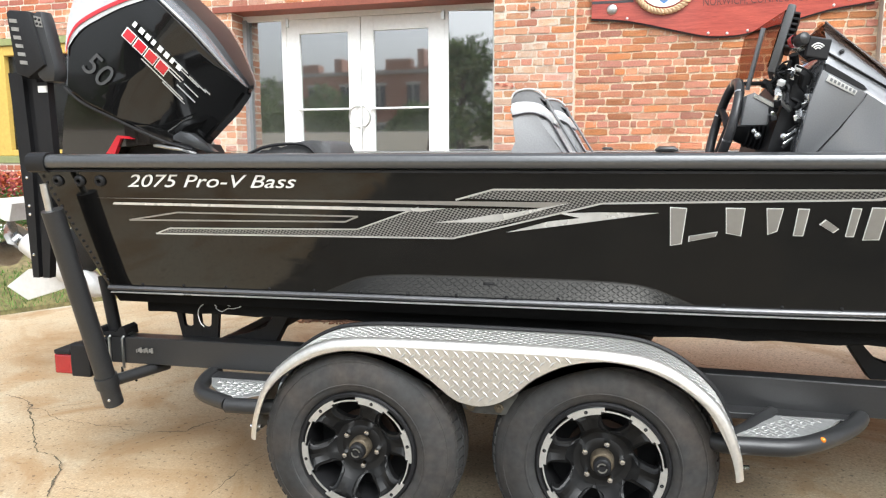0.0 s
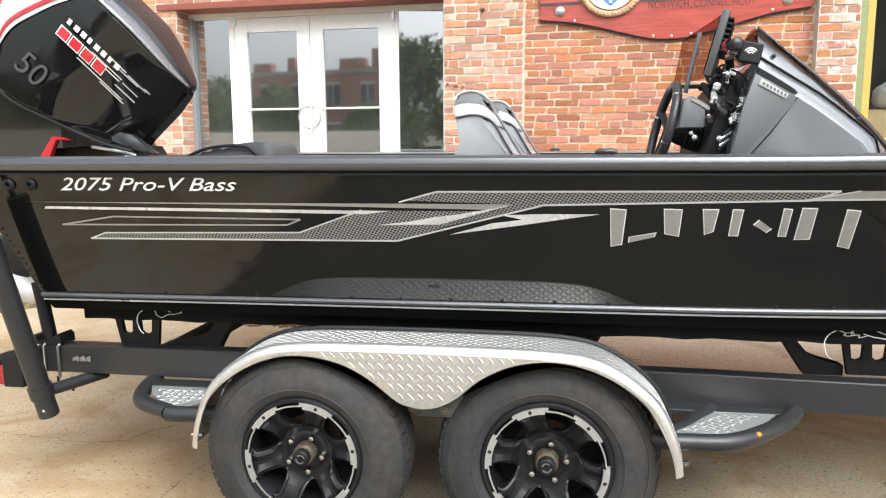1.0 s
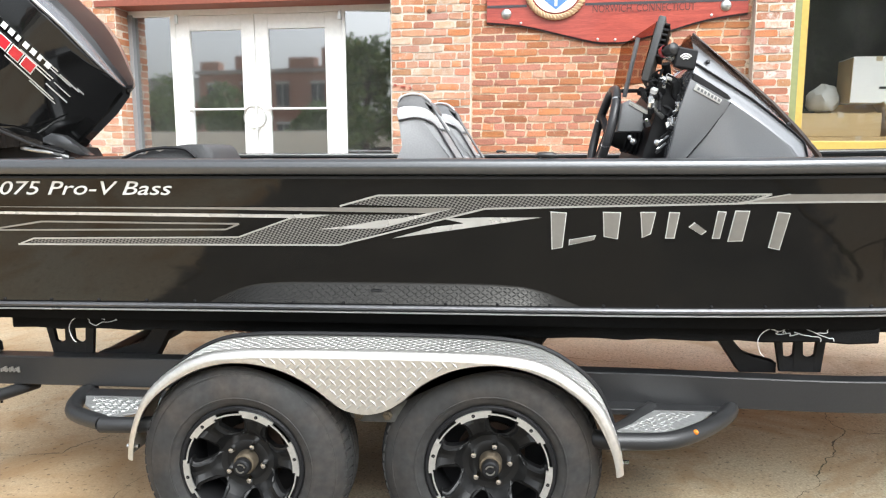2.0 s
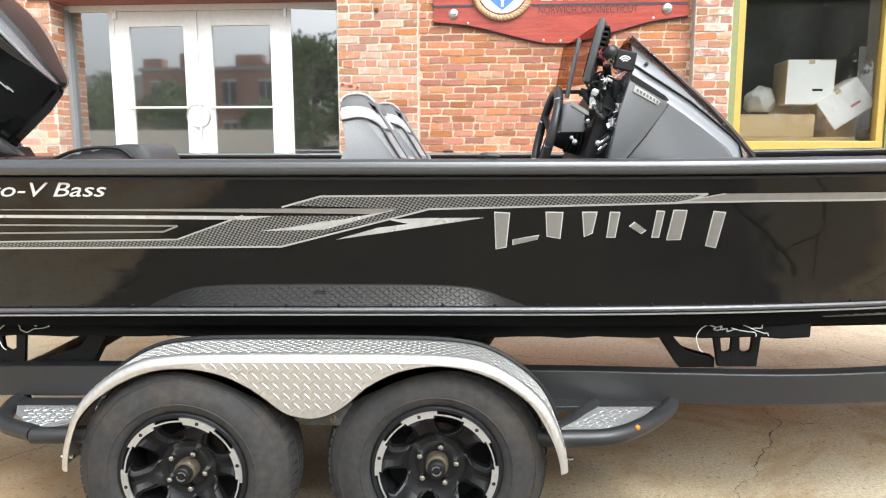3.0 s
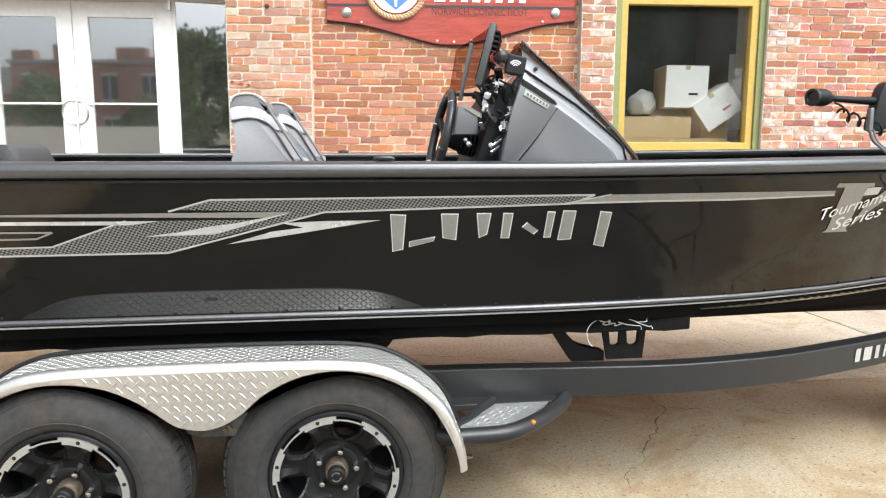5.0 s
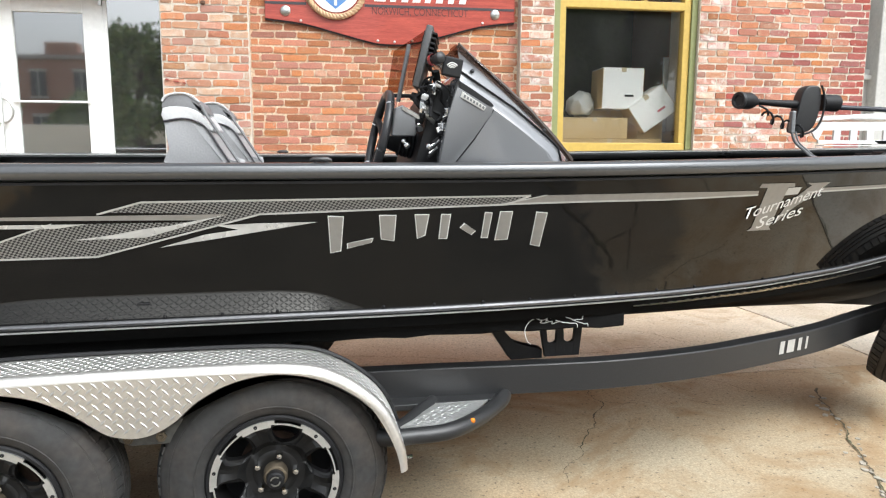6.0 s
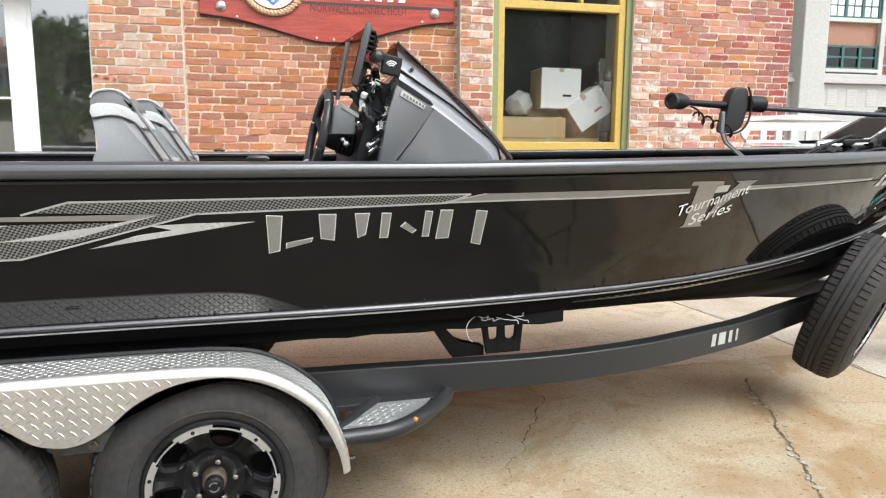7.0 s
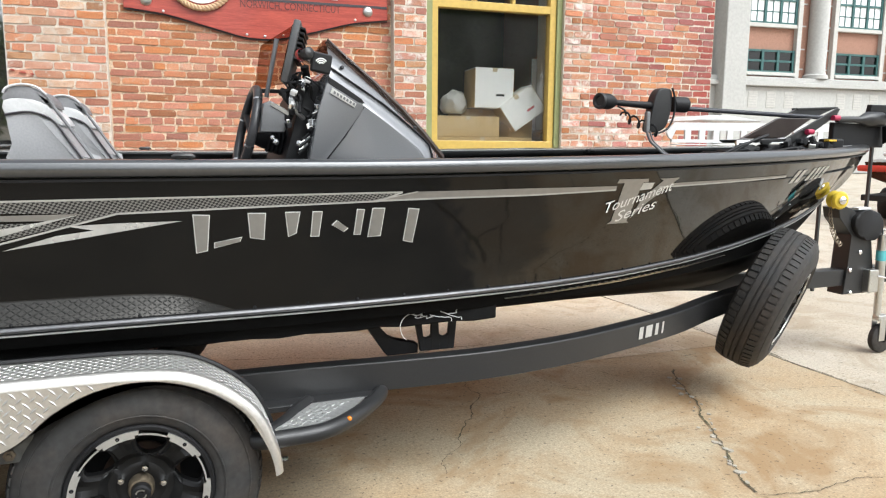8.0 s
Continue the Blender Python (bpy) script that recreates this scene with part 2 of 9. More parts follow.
RUBBER = material("rubber", (0.027, 0.0267, 0.0262), 0.75, vary=0.22, grain=40, blotch=7, second=(0.060, 0.045, 0.034), second_amount=0.5, bump=0.15)
DECAL_FLASH = material("decal_flash", (0.64, 0.64, 0.62), 0.28, metal=0.4, vary=0.12, grain=14, blotch=5)
DECAL_SILVER = material("decal_silver", (0.52, 0.52, 0.5), 0.35, metal=0.3, vary=0.04)
DECAL_WHITE = material("decal_white", (0.75, 0.75, 0.73), 0.4, vary=0.03)
DECAL_GREY = material("decal_grey", (0.30, 0.29, 0.27), 0.4, metal=0.4, vary=0.05)
DECAL_MESH = material("decal_mesh", (0.075, 0.075, 0.072), 0.45, metal=0.2, vary=0.12, grain=220)
# woven pattern of the stripe: pale and dark cells on the slant
mn = DECAL_MESH.node_tree
weave = mn.nodes.new("ShaderNodeTexChecker")
weave.inputs["Scale"].default_value = 1.0
weave.inputs["Color1"].default_value, weave.inputs["Color2"].default_value = (0.24, 0.236, 0.225, 1), (0.014, 0.014, 0.014, 1)
weave_map = mn.nodes.new("ShaderNodeMapping")
weave_map.inputs["Scale"].default_value = (130, 0.0, 175)
weave_map.inputs["Rotation"].default_value = (0, 0.32, 0)
weave_map.inputs["Location"].default_value = (0.3, 0.5, 0.3)
mn.links.new(mn.nodes.new("ShaderNodeTexCoord").outputs["Object"], weave_map.inputs["Vector"])
mn.links.new(weave_map.outputs[0], weave.inputs["Vector"])
mn.links.new(weave.outputs["Color"], mn.nodes["Principled BSDF"].inputs["Base Color"])
DIAMOND_WORN = material("diamond_worn", (0.62, 0.62, 0.61), 0.5, metal=0.85, vary=0.08, grain=60, blotch=6, rough_vary=0.1)
LUG_METAL = material("lug_metal", (0.62, 0.615, 0.60), 0.44, metal=0.9, vary=0.06, grain=60, blotch=4, rough_vary=0.1)
DIAMOND = material("diamond_plate", (0.73, 0.71, 0.67), 0.40, metal=0.92, vary=0.06, grain=60, blotch=4, rough_vary=0.1)
RED_LENS = material("red_lens", (0.27, 0.010, 0.012), 0.2, vary=0.04, coat=0.5)
AMBER = material("amber_lens", (0.7, 0.22, 0.02), 0.25, vary=0.04)
CHROME = material("chrome_metal", (0.75, 0.75, 0.74), 0.12, metal=1.0, vary=0.03)
SEAT_GREY = material("seat_grey", (0.30, 0.30, 0.305), 0.6, vary=0.05, grain=150, bump=0.15)
SEAT_DARK = material("seat_dark", (0.17, 0.17, 0.175), 0.6, vary=0.05, grain=150, bump=0.15)
SEAT_BAND = material("seat_band", (0.56, 0.56, 0.56), 0.5, vary=0.04, grain=120, bump=0.1)
SEAT_WHITE = material("seat_white", (0.75, 0.75, 0.74), 0.5, vary=0.03)
CONSOLE_GREY = material("console_grey", (0.135, 0.138, 0.143), 0.42, vary=0.08, grain=250, bump=0.08)
CONSOLE_LIGHT = material("console_light", (0.22, 0.223, 0.232), 0.2, metal=0.35, vary=0.06, grain=250, coat=1.0)
SMOKE = glass("smoked_acrylic", (0.66, 0.53, 0.46), 1.5)
COWL_BLACK = material("cowl_black", (0.007, 0.007, 0.007), 0.06, vary=0.04, coat=0.15, rough_vary=0.02, spec=0.45)
COWL_GREY = material("cowl_grey", (0.36, 0.36, 0.37), 0.25, metal=0.7, vary=0.05, coat=0.6)
COWL_RED = material("cowl_red", (0.5, 0.02, 0.03), 0.25, vary=0.04, coat=0.5)
GEAR_WHITE = material("gear_white", (0.62, 0.62, 0.61), 0.35, metal=0.2, vary=0.05)
PROP_STEEL = material("prop_steel", (0.5, 0.5, 0.5), 0.18, metal=1.0, vary=0.06)
ROLLER_YELLOW = material("roller_yellow", (0.75, 0.55, 0.05), 0.45, vary=0.06)
CARDBOARD = material("cardboard", (0.58, 0.42, 0.21), 0.85, vary=0.06, grain=60, blotch=4)
BOX_WHITE = material("box_white", (0.92, 0.91, 0.89), 0.7, vary=0.05, grain=40, blotch=3)

# ---- the ground ----
WALL = pose(0, 0, 0, 0, 0, -3.01)          # the building stands turned a little from the boat


def concrete(name, base, stain, amount, dark, dark_fields=()):
    """Old concrete: pores, broad rusty stains, drawn-out dark water marks."""
    mt = material(name, base, 0.75, vary=0.15, grain=110, blotch=0.9, bump=0.35, second=stain, second_amount=amount)
    nt = mt.node_tree
    bsdf = nt.nodes["Principled BSDF"]
    old = bsdf.inputs["Base Color"].links[0].from_socket
    tc = nt.nodes.new("ShaderNodeTexCoord")
    n2 = nt.nodes.new("ShaderNodeTexNoise")
    n2.inputs["Scale"].default_value, n2.inputs["Detail"].default_value, n2.inputs["Distortion"].default_value = 0.55, 10, 0.6
    mp = nt.nodes.new("ShaderNodeMapping")
    mp.inputs["Scale"].default_value = (0.8, 1.5, 1.0)
    mp.inputs["Rotation"].default_value = (0, 0, 0.5)
    nt.links.new(tc.outputs["Object"], mp.inputs["Vector"])
    nt.links.new(mp.outputs[0], n2.inputs["Vector"])
    rg = nt.nodes.new("ShaderNodeMapRange")
    rg.inputs["From Min"].default_value, rg.inputs["From Max"].default_value = 0.45, 0.72
    rg.inputs["To Max"].default_value = 0.65
    nt.links.new(n2.outputs["Fac"], rg.inputs["Value"])
    n3 = nt.nodes.new("ShaderNodeTexNoise")
    n3.inputs["Scale"].default_value, n3.inputs["Detail"].default_value = 55, 12
    nt.links.new(tc.outputs["Object"], n3.inputs["Vector"])
    r3 = nt.nodes.new("ShaderNodeMapRange")
    r3.inputs["From Min"].default_value, r3.inputs["From Max"].default_value = 0.35, 0.7
    r3.inputs["To Min"].default_value, r3.inputs["To Max"].default_value = 0.86, 1.10
    nt.links.new(n3.outputs["Fac"], r3.inputs["Value"])
    m1 = nt.nodes.new("ShaderNodeMix")
    m1.data_type = "RGBA"
    m1.inputs["B"].default_value = (*dark, 1)
    nt.links.new(rg.outputs[0], m1.inputs["Factor"])
    nt.links.new(old, m1.inputs["A"])
    m2 = nt.nodes.new("ShaderNodeMix")
    m2.data_type, m2.blend_type = "RGBA", "MULTIPLY"
    m2.inputs["Factor"].default_value = 1.0
    nt.links.new(m1.outputs["Result"], m2.inputs["A"])
    nt.links.new(r3.outputs[0], m2.inputs["B"])
    # rusty patches of hand's width
    n5 = nt.nodes.new("ShaderNodeTexNoise")
    n5.inputs["Scale"].default_value, n5.inputs["Detail"].default_value, n5.inputs["Roughness"].default_value, n5.inputs["Distortion"].default_value = 1.5, 12, 0.64, 0.9
    nt.links.new(tc.outputs["Object"], n5.inputs["Vector"])
    r5 = nt.nodes.new("ShaderNodeMapRange")
    r5.inputs["From Min"].default_value, r5.inputs["From Max"].default_value = 0.50, 0.64
    r5.inputs["To Max"].default_value = 0.92
    nt.links.new(n5.outputs["Fac"], r5.inputs["Value"])
    m5 = nt.nodes.new("ShaderNodeMix")
    m5.data_type = "RGBA"
    m5.inputs["B"].default_value = (*[c * 0.76 for c in stain], 1)
    nt.links.new(r5.outputs[0], m5.inputs["Factor"])
    nt.links.new(m2.outputs["Result"], m5.inputs["A"])
    m2 = m5
    # small dark pits
    pit = nt.nodes.new("ShaderNodeTexNoise")
    pit.inputs["Scale"].default_value, pit.inputs["Detail"].default_value = 42, 3
    nt.links.new(tc.outputs["Object"], pit.inputs["Vector"])
    rp = nt.nodes.new("ShaderNodeMapRange")
    rp.inputs["From Min"].default_value, rp.inputs["From Max"].default_value = 0.62, 0.68
    rp.inputs["To Min"].default_value, rp.inputs["To Max"].default_value = 1.0, 0.5
    nt.links.new(pit.outputs["Fac"], rp.inputs["Value"])
    m4 = nt.nodes.new("ShaderNodeMix")
    m4.data_type, m4.blend_type = "RGBA", "MULTIPLY"
    m4.inputs["Factor"].default_value = 1.0
    nt.links.new(m2.outputs["Result"], m4.inputs["A"])
    nt.links.new(rp.outputs[0], m4.inputs["B"])
    m2 = m4
    nt.links.new(m2.outputs["Result"], bsdf.inputs["Base Color"])
    # dark fields added to the ground, with a ragged rim: centre, half sizes, depth, softness
    for (cx, cy), (hx, hy), deep, soft_ in dark_fields:
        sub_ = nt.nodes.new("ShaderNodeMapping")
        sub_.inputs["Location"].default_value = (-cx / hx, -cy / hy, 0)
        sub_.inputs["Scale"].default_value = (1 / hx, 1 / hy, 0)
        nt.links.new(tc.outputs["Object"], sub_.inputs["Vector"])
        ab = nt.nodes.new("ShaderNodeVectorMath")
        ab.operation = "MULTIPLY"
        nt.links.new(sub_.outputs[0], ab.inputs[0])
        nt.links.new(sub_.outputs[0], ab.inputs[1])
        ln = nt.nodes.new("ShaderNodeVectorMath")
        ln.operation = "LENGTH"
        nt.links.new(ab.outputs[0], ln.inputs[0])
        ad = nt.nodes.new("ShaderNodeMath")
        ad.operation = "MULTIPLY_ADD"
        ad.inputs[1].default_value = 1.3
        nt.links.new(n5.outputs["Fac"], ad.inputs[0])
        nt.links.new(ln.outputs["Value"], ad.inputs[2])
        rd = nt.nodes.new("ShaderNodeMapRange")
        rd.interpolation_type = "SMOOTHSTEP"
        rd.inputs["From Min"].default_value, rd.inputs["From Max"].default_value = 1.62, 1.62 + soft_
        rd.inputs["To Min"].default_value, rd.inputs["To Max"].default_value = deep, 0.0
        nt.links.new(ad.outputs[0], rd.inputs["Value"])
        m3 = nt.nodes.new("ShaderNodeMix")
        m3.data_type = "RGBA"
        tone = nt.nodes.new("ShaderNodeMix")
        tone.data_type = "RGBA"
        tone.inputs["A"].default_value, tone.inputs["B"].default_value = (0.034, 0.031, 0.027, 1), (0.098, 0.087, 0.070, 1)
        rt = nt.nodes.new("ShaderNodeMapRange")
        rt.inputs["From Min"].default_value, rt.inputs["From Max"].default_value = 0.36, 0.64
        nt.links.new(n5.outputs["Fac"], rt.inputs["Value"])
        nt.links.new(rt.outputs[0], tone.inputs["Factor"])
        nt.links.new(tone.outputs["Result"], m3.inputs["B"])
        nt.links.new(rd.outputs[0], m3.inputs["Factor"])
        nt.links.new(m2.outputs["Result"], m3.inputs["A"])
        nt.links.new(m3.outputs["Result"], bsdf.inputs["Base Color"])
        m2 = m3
    return mt


# dark paint deepens the hull's reflection; the middle field mixes boat shade with stain
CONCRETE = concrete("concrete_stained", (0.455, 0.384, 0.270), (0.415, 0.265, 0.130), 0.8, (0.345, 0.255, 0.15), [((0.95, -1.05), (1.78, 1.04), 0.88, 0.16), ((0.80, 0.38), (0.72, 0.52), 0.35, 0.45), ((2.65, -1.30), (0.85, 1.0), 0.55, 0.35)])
CONCRETE_PALE = concrete("concrete_pale", (0.49, 0.445, 0.365), (0.45, 0.365, 0.26), 0.6, (0.40, 0.335, 0.255))
CRACK = material("crack_dirt", (0.11, 0.085, 0.058), 0.95, vary=0.25, grain=80, second=(0.10, 0.12, 0.05), second_amount=0.4)
SOIL = material("mulch", (0.16, 0.085, 0.05), 0.95, vary=0.35, grain=45, blotch=6, bump=1.0)

bm = bmesh.new()
edges = [-900, -200, -60, -20, 20, 60, 200, 900]
grid = [[bm.verts.new((x, y, -0.03)) for y in edges] for x in edges]
for i in range(7):
    for j in range(7):
        bm.faces.new((grid[i][j], grid[i + 1][j], grid[i + 1][j + 1], grid[i][j + 1]))
tagged(part("ground", bm, CONCRETE_PALE), "pale worn concrete yard reaching to the street", "ground", kind="structure")

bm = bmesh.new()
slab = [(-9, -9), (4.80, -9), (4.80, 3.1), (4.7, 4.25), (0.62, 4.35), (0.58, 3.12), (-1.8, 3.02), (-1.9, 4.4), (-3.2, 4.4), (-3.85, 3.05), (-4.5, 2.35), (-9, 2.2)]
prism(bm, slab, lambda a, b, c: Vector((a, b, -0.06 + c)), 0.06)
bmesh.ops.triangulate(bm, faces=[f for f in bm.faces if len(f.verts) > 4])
pavement = tagged(part("pavement", bm, CONCRETE), "stained brown concrete slab with added dark patches and long cracks", "pavement", kind="structure")

# cleaner slab, coloured paler to offset the shade behind the boat
CONCRETE_LIFTED = concrete("concrete_lifted", (0.56, 0.485, 0.375), (0.50, 0.375, 0.24), 0.6, (0.44, 0.35, 0.24))
bm = bmesh.new()
slab = [(-1.2, 1.72), (4.79, 1.66), (4.79, 3.05), (4.7, 4.2), (0.70, 4.3), (0.66, 3.10), (-1.2, 2.98)]
prism(bm, slab, lambda a, b, c: Vector((a, b, -0.05 + c)), 0.053)
bmesh.ops.triangulate(bm, faces=[f for f in bm.faces if len(f.verts) > 4])
tagged(part("pavement_apron", bm, CONCRETE_LIFTED), "cleaner concrete slab before the building, paled against the boat's shade", "pavement", kind="structure")

bm = bmesh.new()
slab = [(4.815, -9), (16, -9), (16, 9), (6.6, 9), (6.6, 4.1), (4.815, 4.2)]
prism(bm, slab, lambda a, b, c: Vector((a, b, -0.06 + c)), 0.058)
bmesh.ops.triangulate(bm, faces=[f for f in bm.faces if len(f.verts) > 4])
tagged(part("pavement_street", bm, CONCRETE_PALE), "pale clean concrete slab beside the building", "pavement", kind="structure")


def crack(pts, w, seed):
    """A ragged, dirt-filled crack along the slab."""
    rng = random.Random(seed)
    pts = [Vector((*p, 0)) for p in pts]
    fine = []
    for a, b in zip(pts, pts[1:]):
        n = max(2, int((b - a).length / 0.014))
        for k in range(n):
            p = a.lerp(b, k / n)
            q, w_ = p + Vector((seed * 3.7, 0, 0)), Vector((seed * 1.9, 5.1, 0))
            fine.append(p + Vector((noise.noise(q * 4), noise.noise(q * 4 + w_), 0)) * 0.05 + Vector((noise.noise(q * 17), noise.noise(q * 17 + w_), 0)) * 0.014 + Vector((rng.uniform(-1, 1), rng.uniform(-1, 1), 0)) * 0.0035)
    bm = bmesh.new()
    prev = None
    for i, p in enumerate(fine):
        d = (fine[min(i + 1, len(fine) - 1)] - fine[max(i - 1, 0)]).normalized()
        s = Vector((-d.y, d.x, 0)) * w * 1.1 * (0.2 + 0.88 * abs(noise.noise(p * 9 + Vector((seed, 0, 0))))) * rng.uniform(0.6, 1.2)
        pair = (bm.verts.new(p - s + Vector((0, 0, 0.005))), bm.verts.new(p + s + Vector((0, 0, 0.005))))
        if prev:
            bm.faces.new((prev[0], pair[0], pair[1], prev[1]))
        prev = pair
    return part("crack", bm, CRACK, pavement, "dark ragged crack in the concrete")


crack([(-2.47, 1.05), (-2.27, 0.94), (-2.22, 0.92), (-2.12, 0.77), (-2.0, 0.67), (-1.82, 0.5), (-1.74, 0.43), (-1.64, 0.4), (-1.52, 0.28), (-1.43, 0.19), (-1.38, 0.13), (-1.34, 0.04)], 0.007, 1)
crack([(-1.98, 0.66), (-1.96, 0.72), (-1.93, 0.79)], 0.005, 2)
crack([(-2.22, 0.9), (-2.1, 0.9), (-1.97, 0.81), (-1.9, 0.78), (-1.76, 0.76), (-1.6, 0.76), (-1.42, 0.74), (-1.2, 0.76), (-1.17, 0.82), (-1.02, 0.99)], 0.005, 3)
crack([(-2.1, 0.9), (-2.02, 0.99), (-1.96, 1.08)], 0.003, 4)
crack([(-0.69, 0.6), (-0.69, 0.48), (-0.7, 0.36), (-0.71, 0.28), (-0.72, 0.17)], 0.004, 5)
crack([(-1.36, 0.11), (-1.24, 0.11), (-1.17, 0.11)], 0.004, 6)
crack([(3.95, 1.32), (3.83, 1.16), (3.7, 0.91), (3.69, 0.8), (3.55, 0.56), (3.45, 0.4), (3.38, 0.25), (3.3, 0.1), (3.23, -0.03), (3.17, -0.13)], 0.01, 7)
crack([(3.17, -0.13), (3.23, -0.18), (3.37, -0.21), (3.57, -0.2), (3.81, -0.25)], 0.006, 8)
crack([(2.58, 1.59), (2.58, 1.42), (2.59, 1.32), (2.49, 1.21), (2.39, 1.03), (2.3, 0.87), (2.21, 0.72)], 0.006, 9)
crack([(2.56, 1.39), (2.66, 1.33), (2.87, 1.3)], 0.004, 10)
crack([(3.06, 1.31), (3.14, 1.24), (3.24, 1.16)], 0.004, 11)
crack([(3.66, 0.92), (4.01, 0.85), (4.37, 0.77), (4.73, 0.69)], 0.003, 12)
crack([(3.55, 1.63), (3.95, 1.62), (4.32, 1.54), (4.6, 1.53)], 0.005, 13)
crack([(3.35, 1.62), (3.45, 1.48), (3.52, 1.36), (3.66, 1.33)], 0.004, 36)
crack([(2.21, 0.72), (2.08, 0.6), (2.0, 0.45)], 0.004, 37)
crack([(4.57, 2.02), (4.52, 1.87), (4.59, 1.68)], 0.004, 14)
crack([(3.5, 2.73), (3.6, 2.58), (3.76, 2.34)], 0.004, 15)
crack([(1.0, 2.6), (2.2, 2.2), (3.3, 2.3), (4.7, 2.1)], 0.005, 31)
crack([(4.806, 3.0), (4.806, 0.5), (4.806, -3.0)], 0.014, 32)
crack([(2.52, -1.9), (2.63, -1.32), (2.73, -1.01), (2.86, -0.67), (2.85, -0.42)], 0.026, 33)
crack([(2.87, -0.67), (3.05, -0.74), (3.18, -0.81), (3.22, -1.2), (3.3, -1.7)], 0.012, 34)
crack([(3.14, -0.76), (3.0, -0.53), (2.97, -0.36)], 0.009, 35)
crack([(-0.70, -1.35), (-0.75, -1.13), (-0.85, -0.95), (-0.77, -0.88), (-0.89, -0.72)], 0.020, 38)
crack([(-0.79, -0.92), (-0.65, -0.9), (-0.56, -0.76)], 0.012, 39)
crack([(3.9, -2.1), (3.75, -1.3), (3.85, -0.8)], 0.008, 40)


# pale mortar chips beside the widest crack
CHIP = material("chip_pale", (0.42, 0.385, 0.32), 0.9, vary=0.15, grain=90, bump=0.4)
rng = random.Random(6)
for k in range(44):
    t = rng.uniform(0.0, 1.0) ** 0.8
    x, y = curve_at(((0.0, 3.17), (0.35, 3.38), (0.62, 3.57), (0.8, 3.70), (1.0, 3.83)), t), curve_at(((0.0, -0.13), (0.35, 0.25), (0.62, 0.60), (0.8, 0.91), (1.0, 1.16)), t)
    x, y, size = x + rng.gauss(0.0, 0.022), y + rng.gauss(0.0, 0.02), rng.uniform(0.006, 0.020)
    bm = bmesh.new()
    ring_ = [(x + rng.uniform(0.6, 1.0) * size * math.cos(2 * math.pi * k / 7), y + rng.uniform(0.6, 1.2) * size * math.sin(2 * math.pi * k / 7)) for k in range(7)]
    prism(bm, ring_, lambda a, b, c: Vector((a, b, c)), rng.uniform(0.003, 0.007))
    part("mortar_chip", bm, CHIP, pavement, "pale mortar chip beside the crack")

bm = bmesh.new()
rng = random.Random(4)
prism(bm, [(-1.78, 3.04), (0.56, 3.14), (0.60, 4.6), (-1.78, 4.6)], lambda a, b, c: Vector((a, b, -0.05 + c)), 0.07)
tagged(part("planting_bed", bm, SOIL), "bed of brown bark mulch along the wall", "planting bed", kind="structure")
bm = bmesh.new()
for _ in range(1400):
    x, y, s = rng.uniform(-1.8, 0.56), rng.uniform(2.98, 4.1), rng.uniform(0.008, 0.03)
    box(bm, -s, s, -s * 0.4, s * 0.4, 0, s * 0.4, m=pose(x, y, 0.018 if y > 3.12 else 0.002, rng.uniform(-25, 25), rng.uniform(-20, 20), rng.uniform(0, 180)))
tagged(part("bark_chips", bm, material("bark", (0.2, 0.10, 0.055), 0.9, vary=0.2, random_value=0.5, island=True)), "loose brown bark chips and dry leaves", "mulch", kind="stuff")

# ---- the brick building ----
def brick_unit(seed):
    """A worn brick of unit size: an uneven, round-cornered face and a back."""
    rng = random.Random(seed)
    bm = bmesh.new()
    base = [(-0.46, -0.5), (-0.16, -0.5), (0.17, -0.5), (0.46, -0.5), (0.5, -0.28), (0.5, 0.27), (0.46, 0.5), (0.15, 0.5), (-0.18, 0.5), (-0.46, 0.5), (-0.5, 0.26), (-0.5, -0.27)]
    front, back = [], []
    for a, b in base:
        k = rng.uniform(-0.02, 0.07) if rng.random() > 0.07 else rng.uniform(0.08, 0.17)
        a += rng.uniform(-0.03, 0.03)
        front.append(bm.verts.new((a * (1 - 0.35 * k), rng.uniform(-0.02, 0.05), b * (1 - 1.3 * k))))
        back.append(bm.verts.new((a, 1.0, b)))
    bm.faces.new(front)
    for i in range(12):
        bm.faces.new((front[i], back[i], back[(i + 1) % 12], front[(i + 1) % 12]))
    bmesh.ops.recalc_face_normals(bm, faces=bm.faces)
    me = bpy.data.meshes.new("brick")
    bm.to_mesh(me)
    bm.free()
    return me


units = [brick_unit(k) for k in range(10)]
BRICK_CORNERS = [v.co.copy() for v in units[0].vertices]
BRICK_FACES = [list(p.vertices) for p in units[0].polygons]
brick_meshes = {}


def brick_mesh(mt, k):
    if (mt, k) not in brick_meshes:
        me = units[k].copy()
        me.materials.append(mt)
        brick_meshes[(mt, k)] = me
    return brick_meshes[(mt, k)]


def courses(u0, u1, z0, z1, rise, length, rng, headers):
    """Bricks (u, z, width) of a running bond with a course of headers now and then."""
    n = round((z1 - z0) / rise)
    for i in range(n):
        z = z0 + (i + 0.5) * rise
        ln = length / 2 if headers and i % 7 == 3 else length
        u = u0 - (ln / 2 if i % 2 else 0) - (rng.uniform(0, 0.02) if i % 2 else 0)
        while u < u1 - 0.02:
            w = ln * (rng.uniform(0.90, 1.10) if rng.random() > 0.07 else rng.uniform(0.5, 0.7))
            a, b = max(u, u0), min(u + w, u1)
            if b - a > 0.035:
                yield a, b, z
            u += w


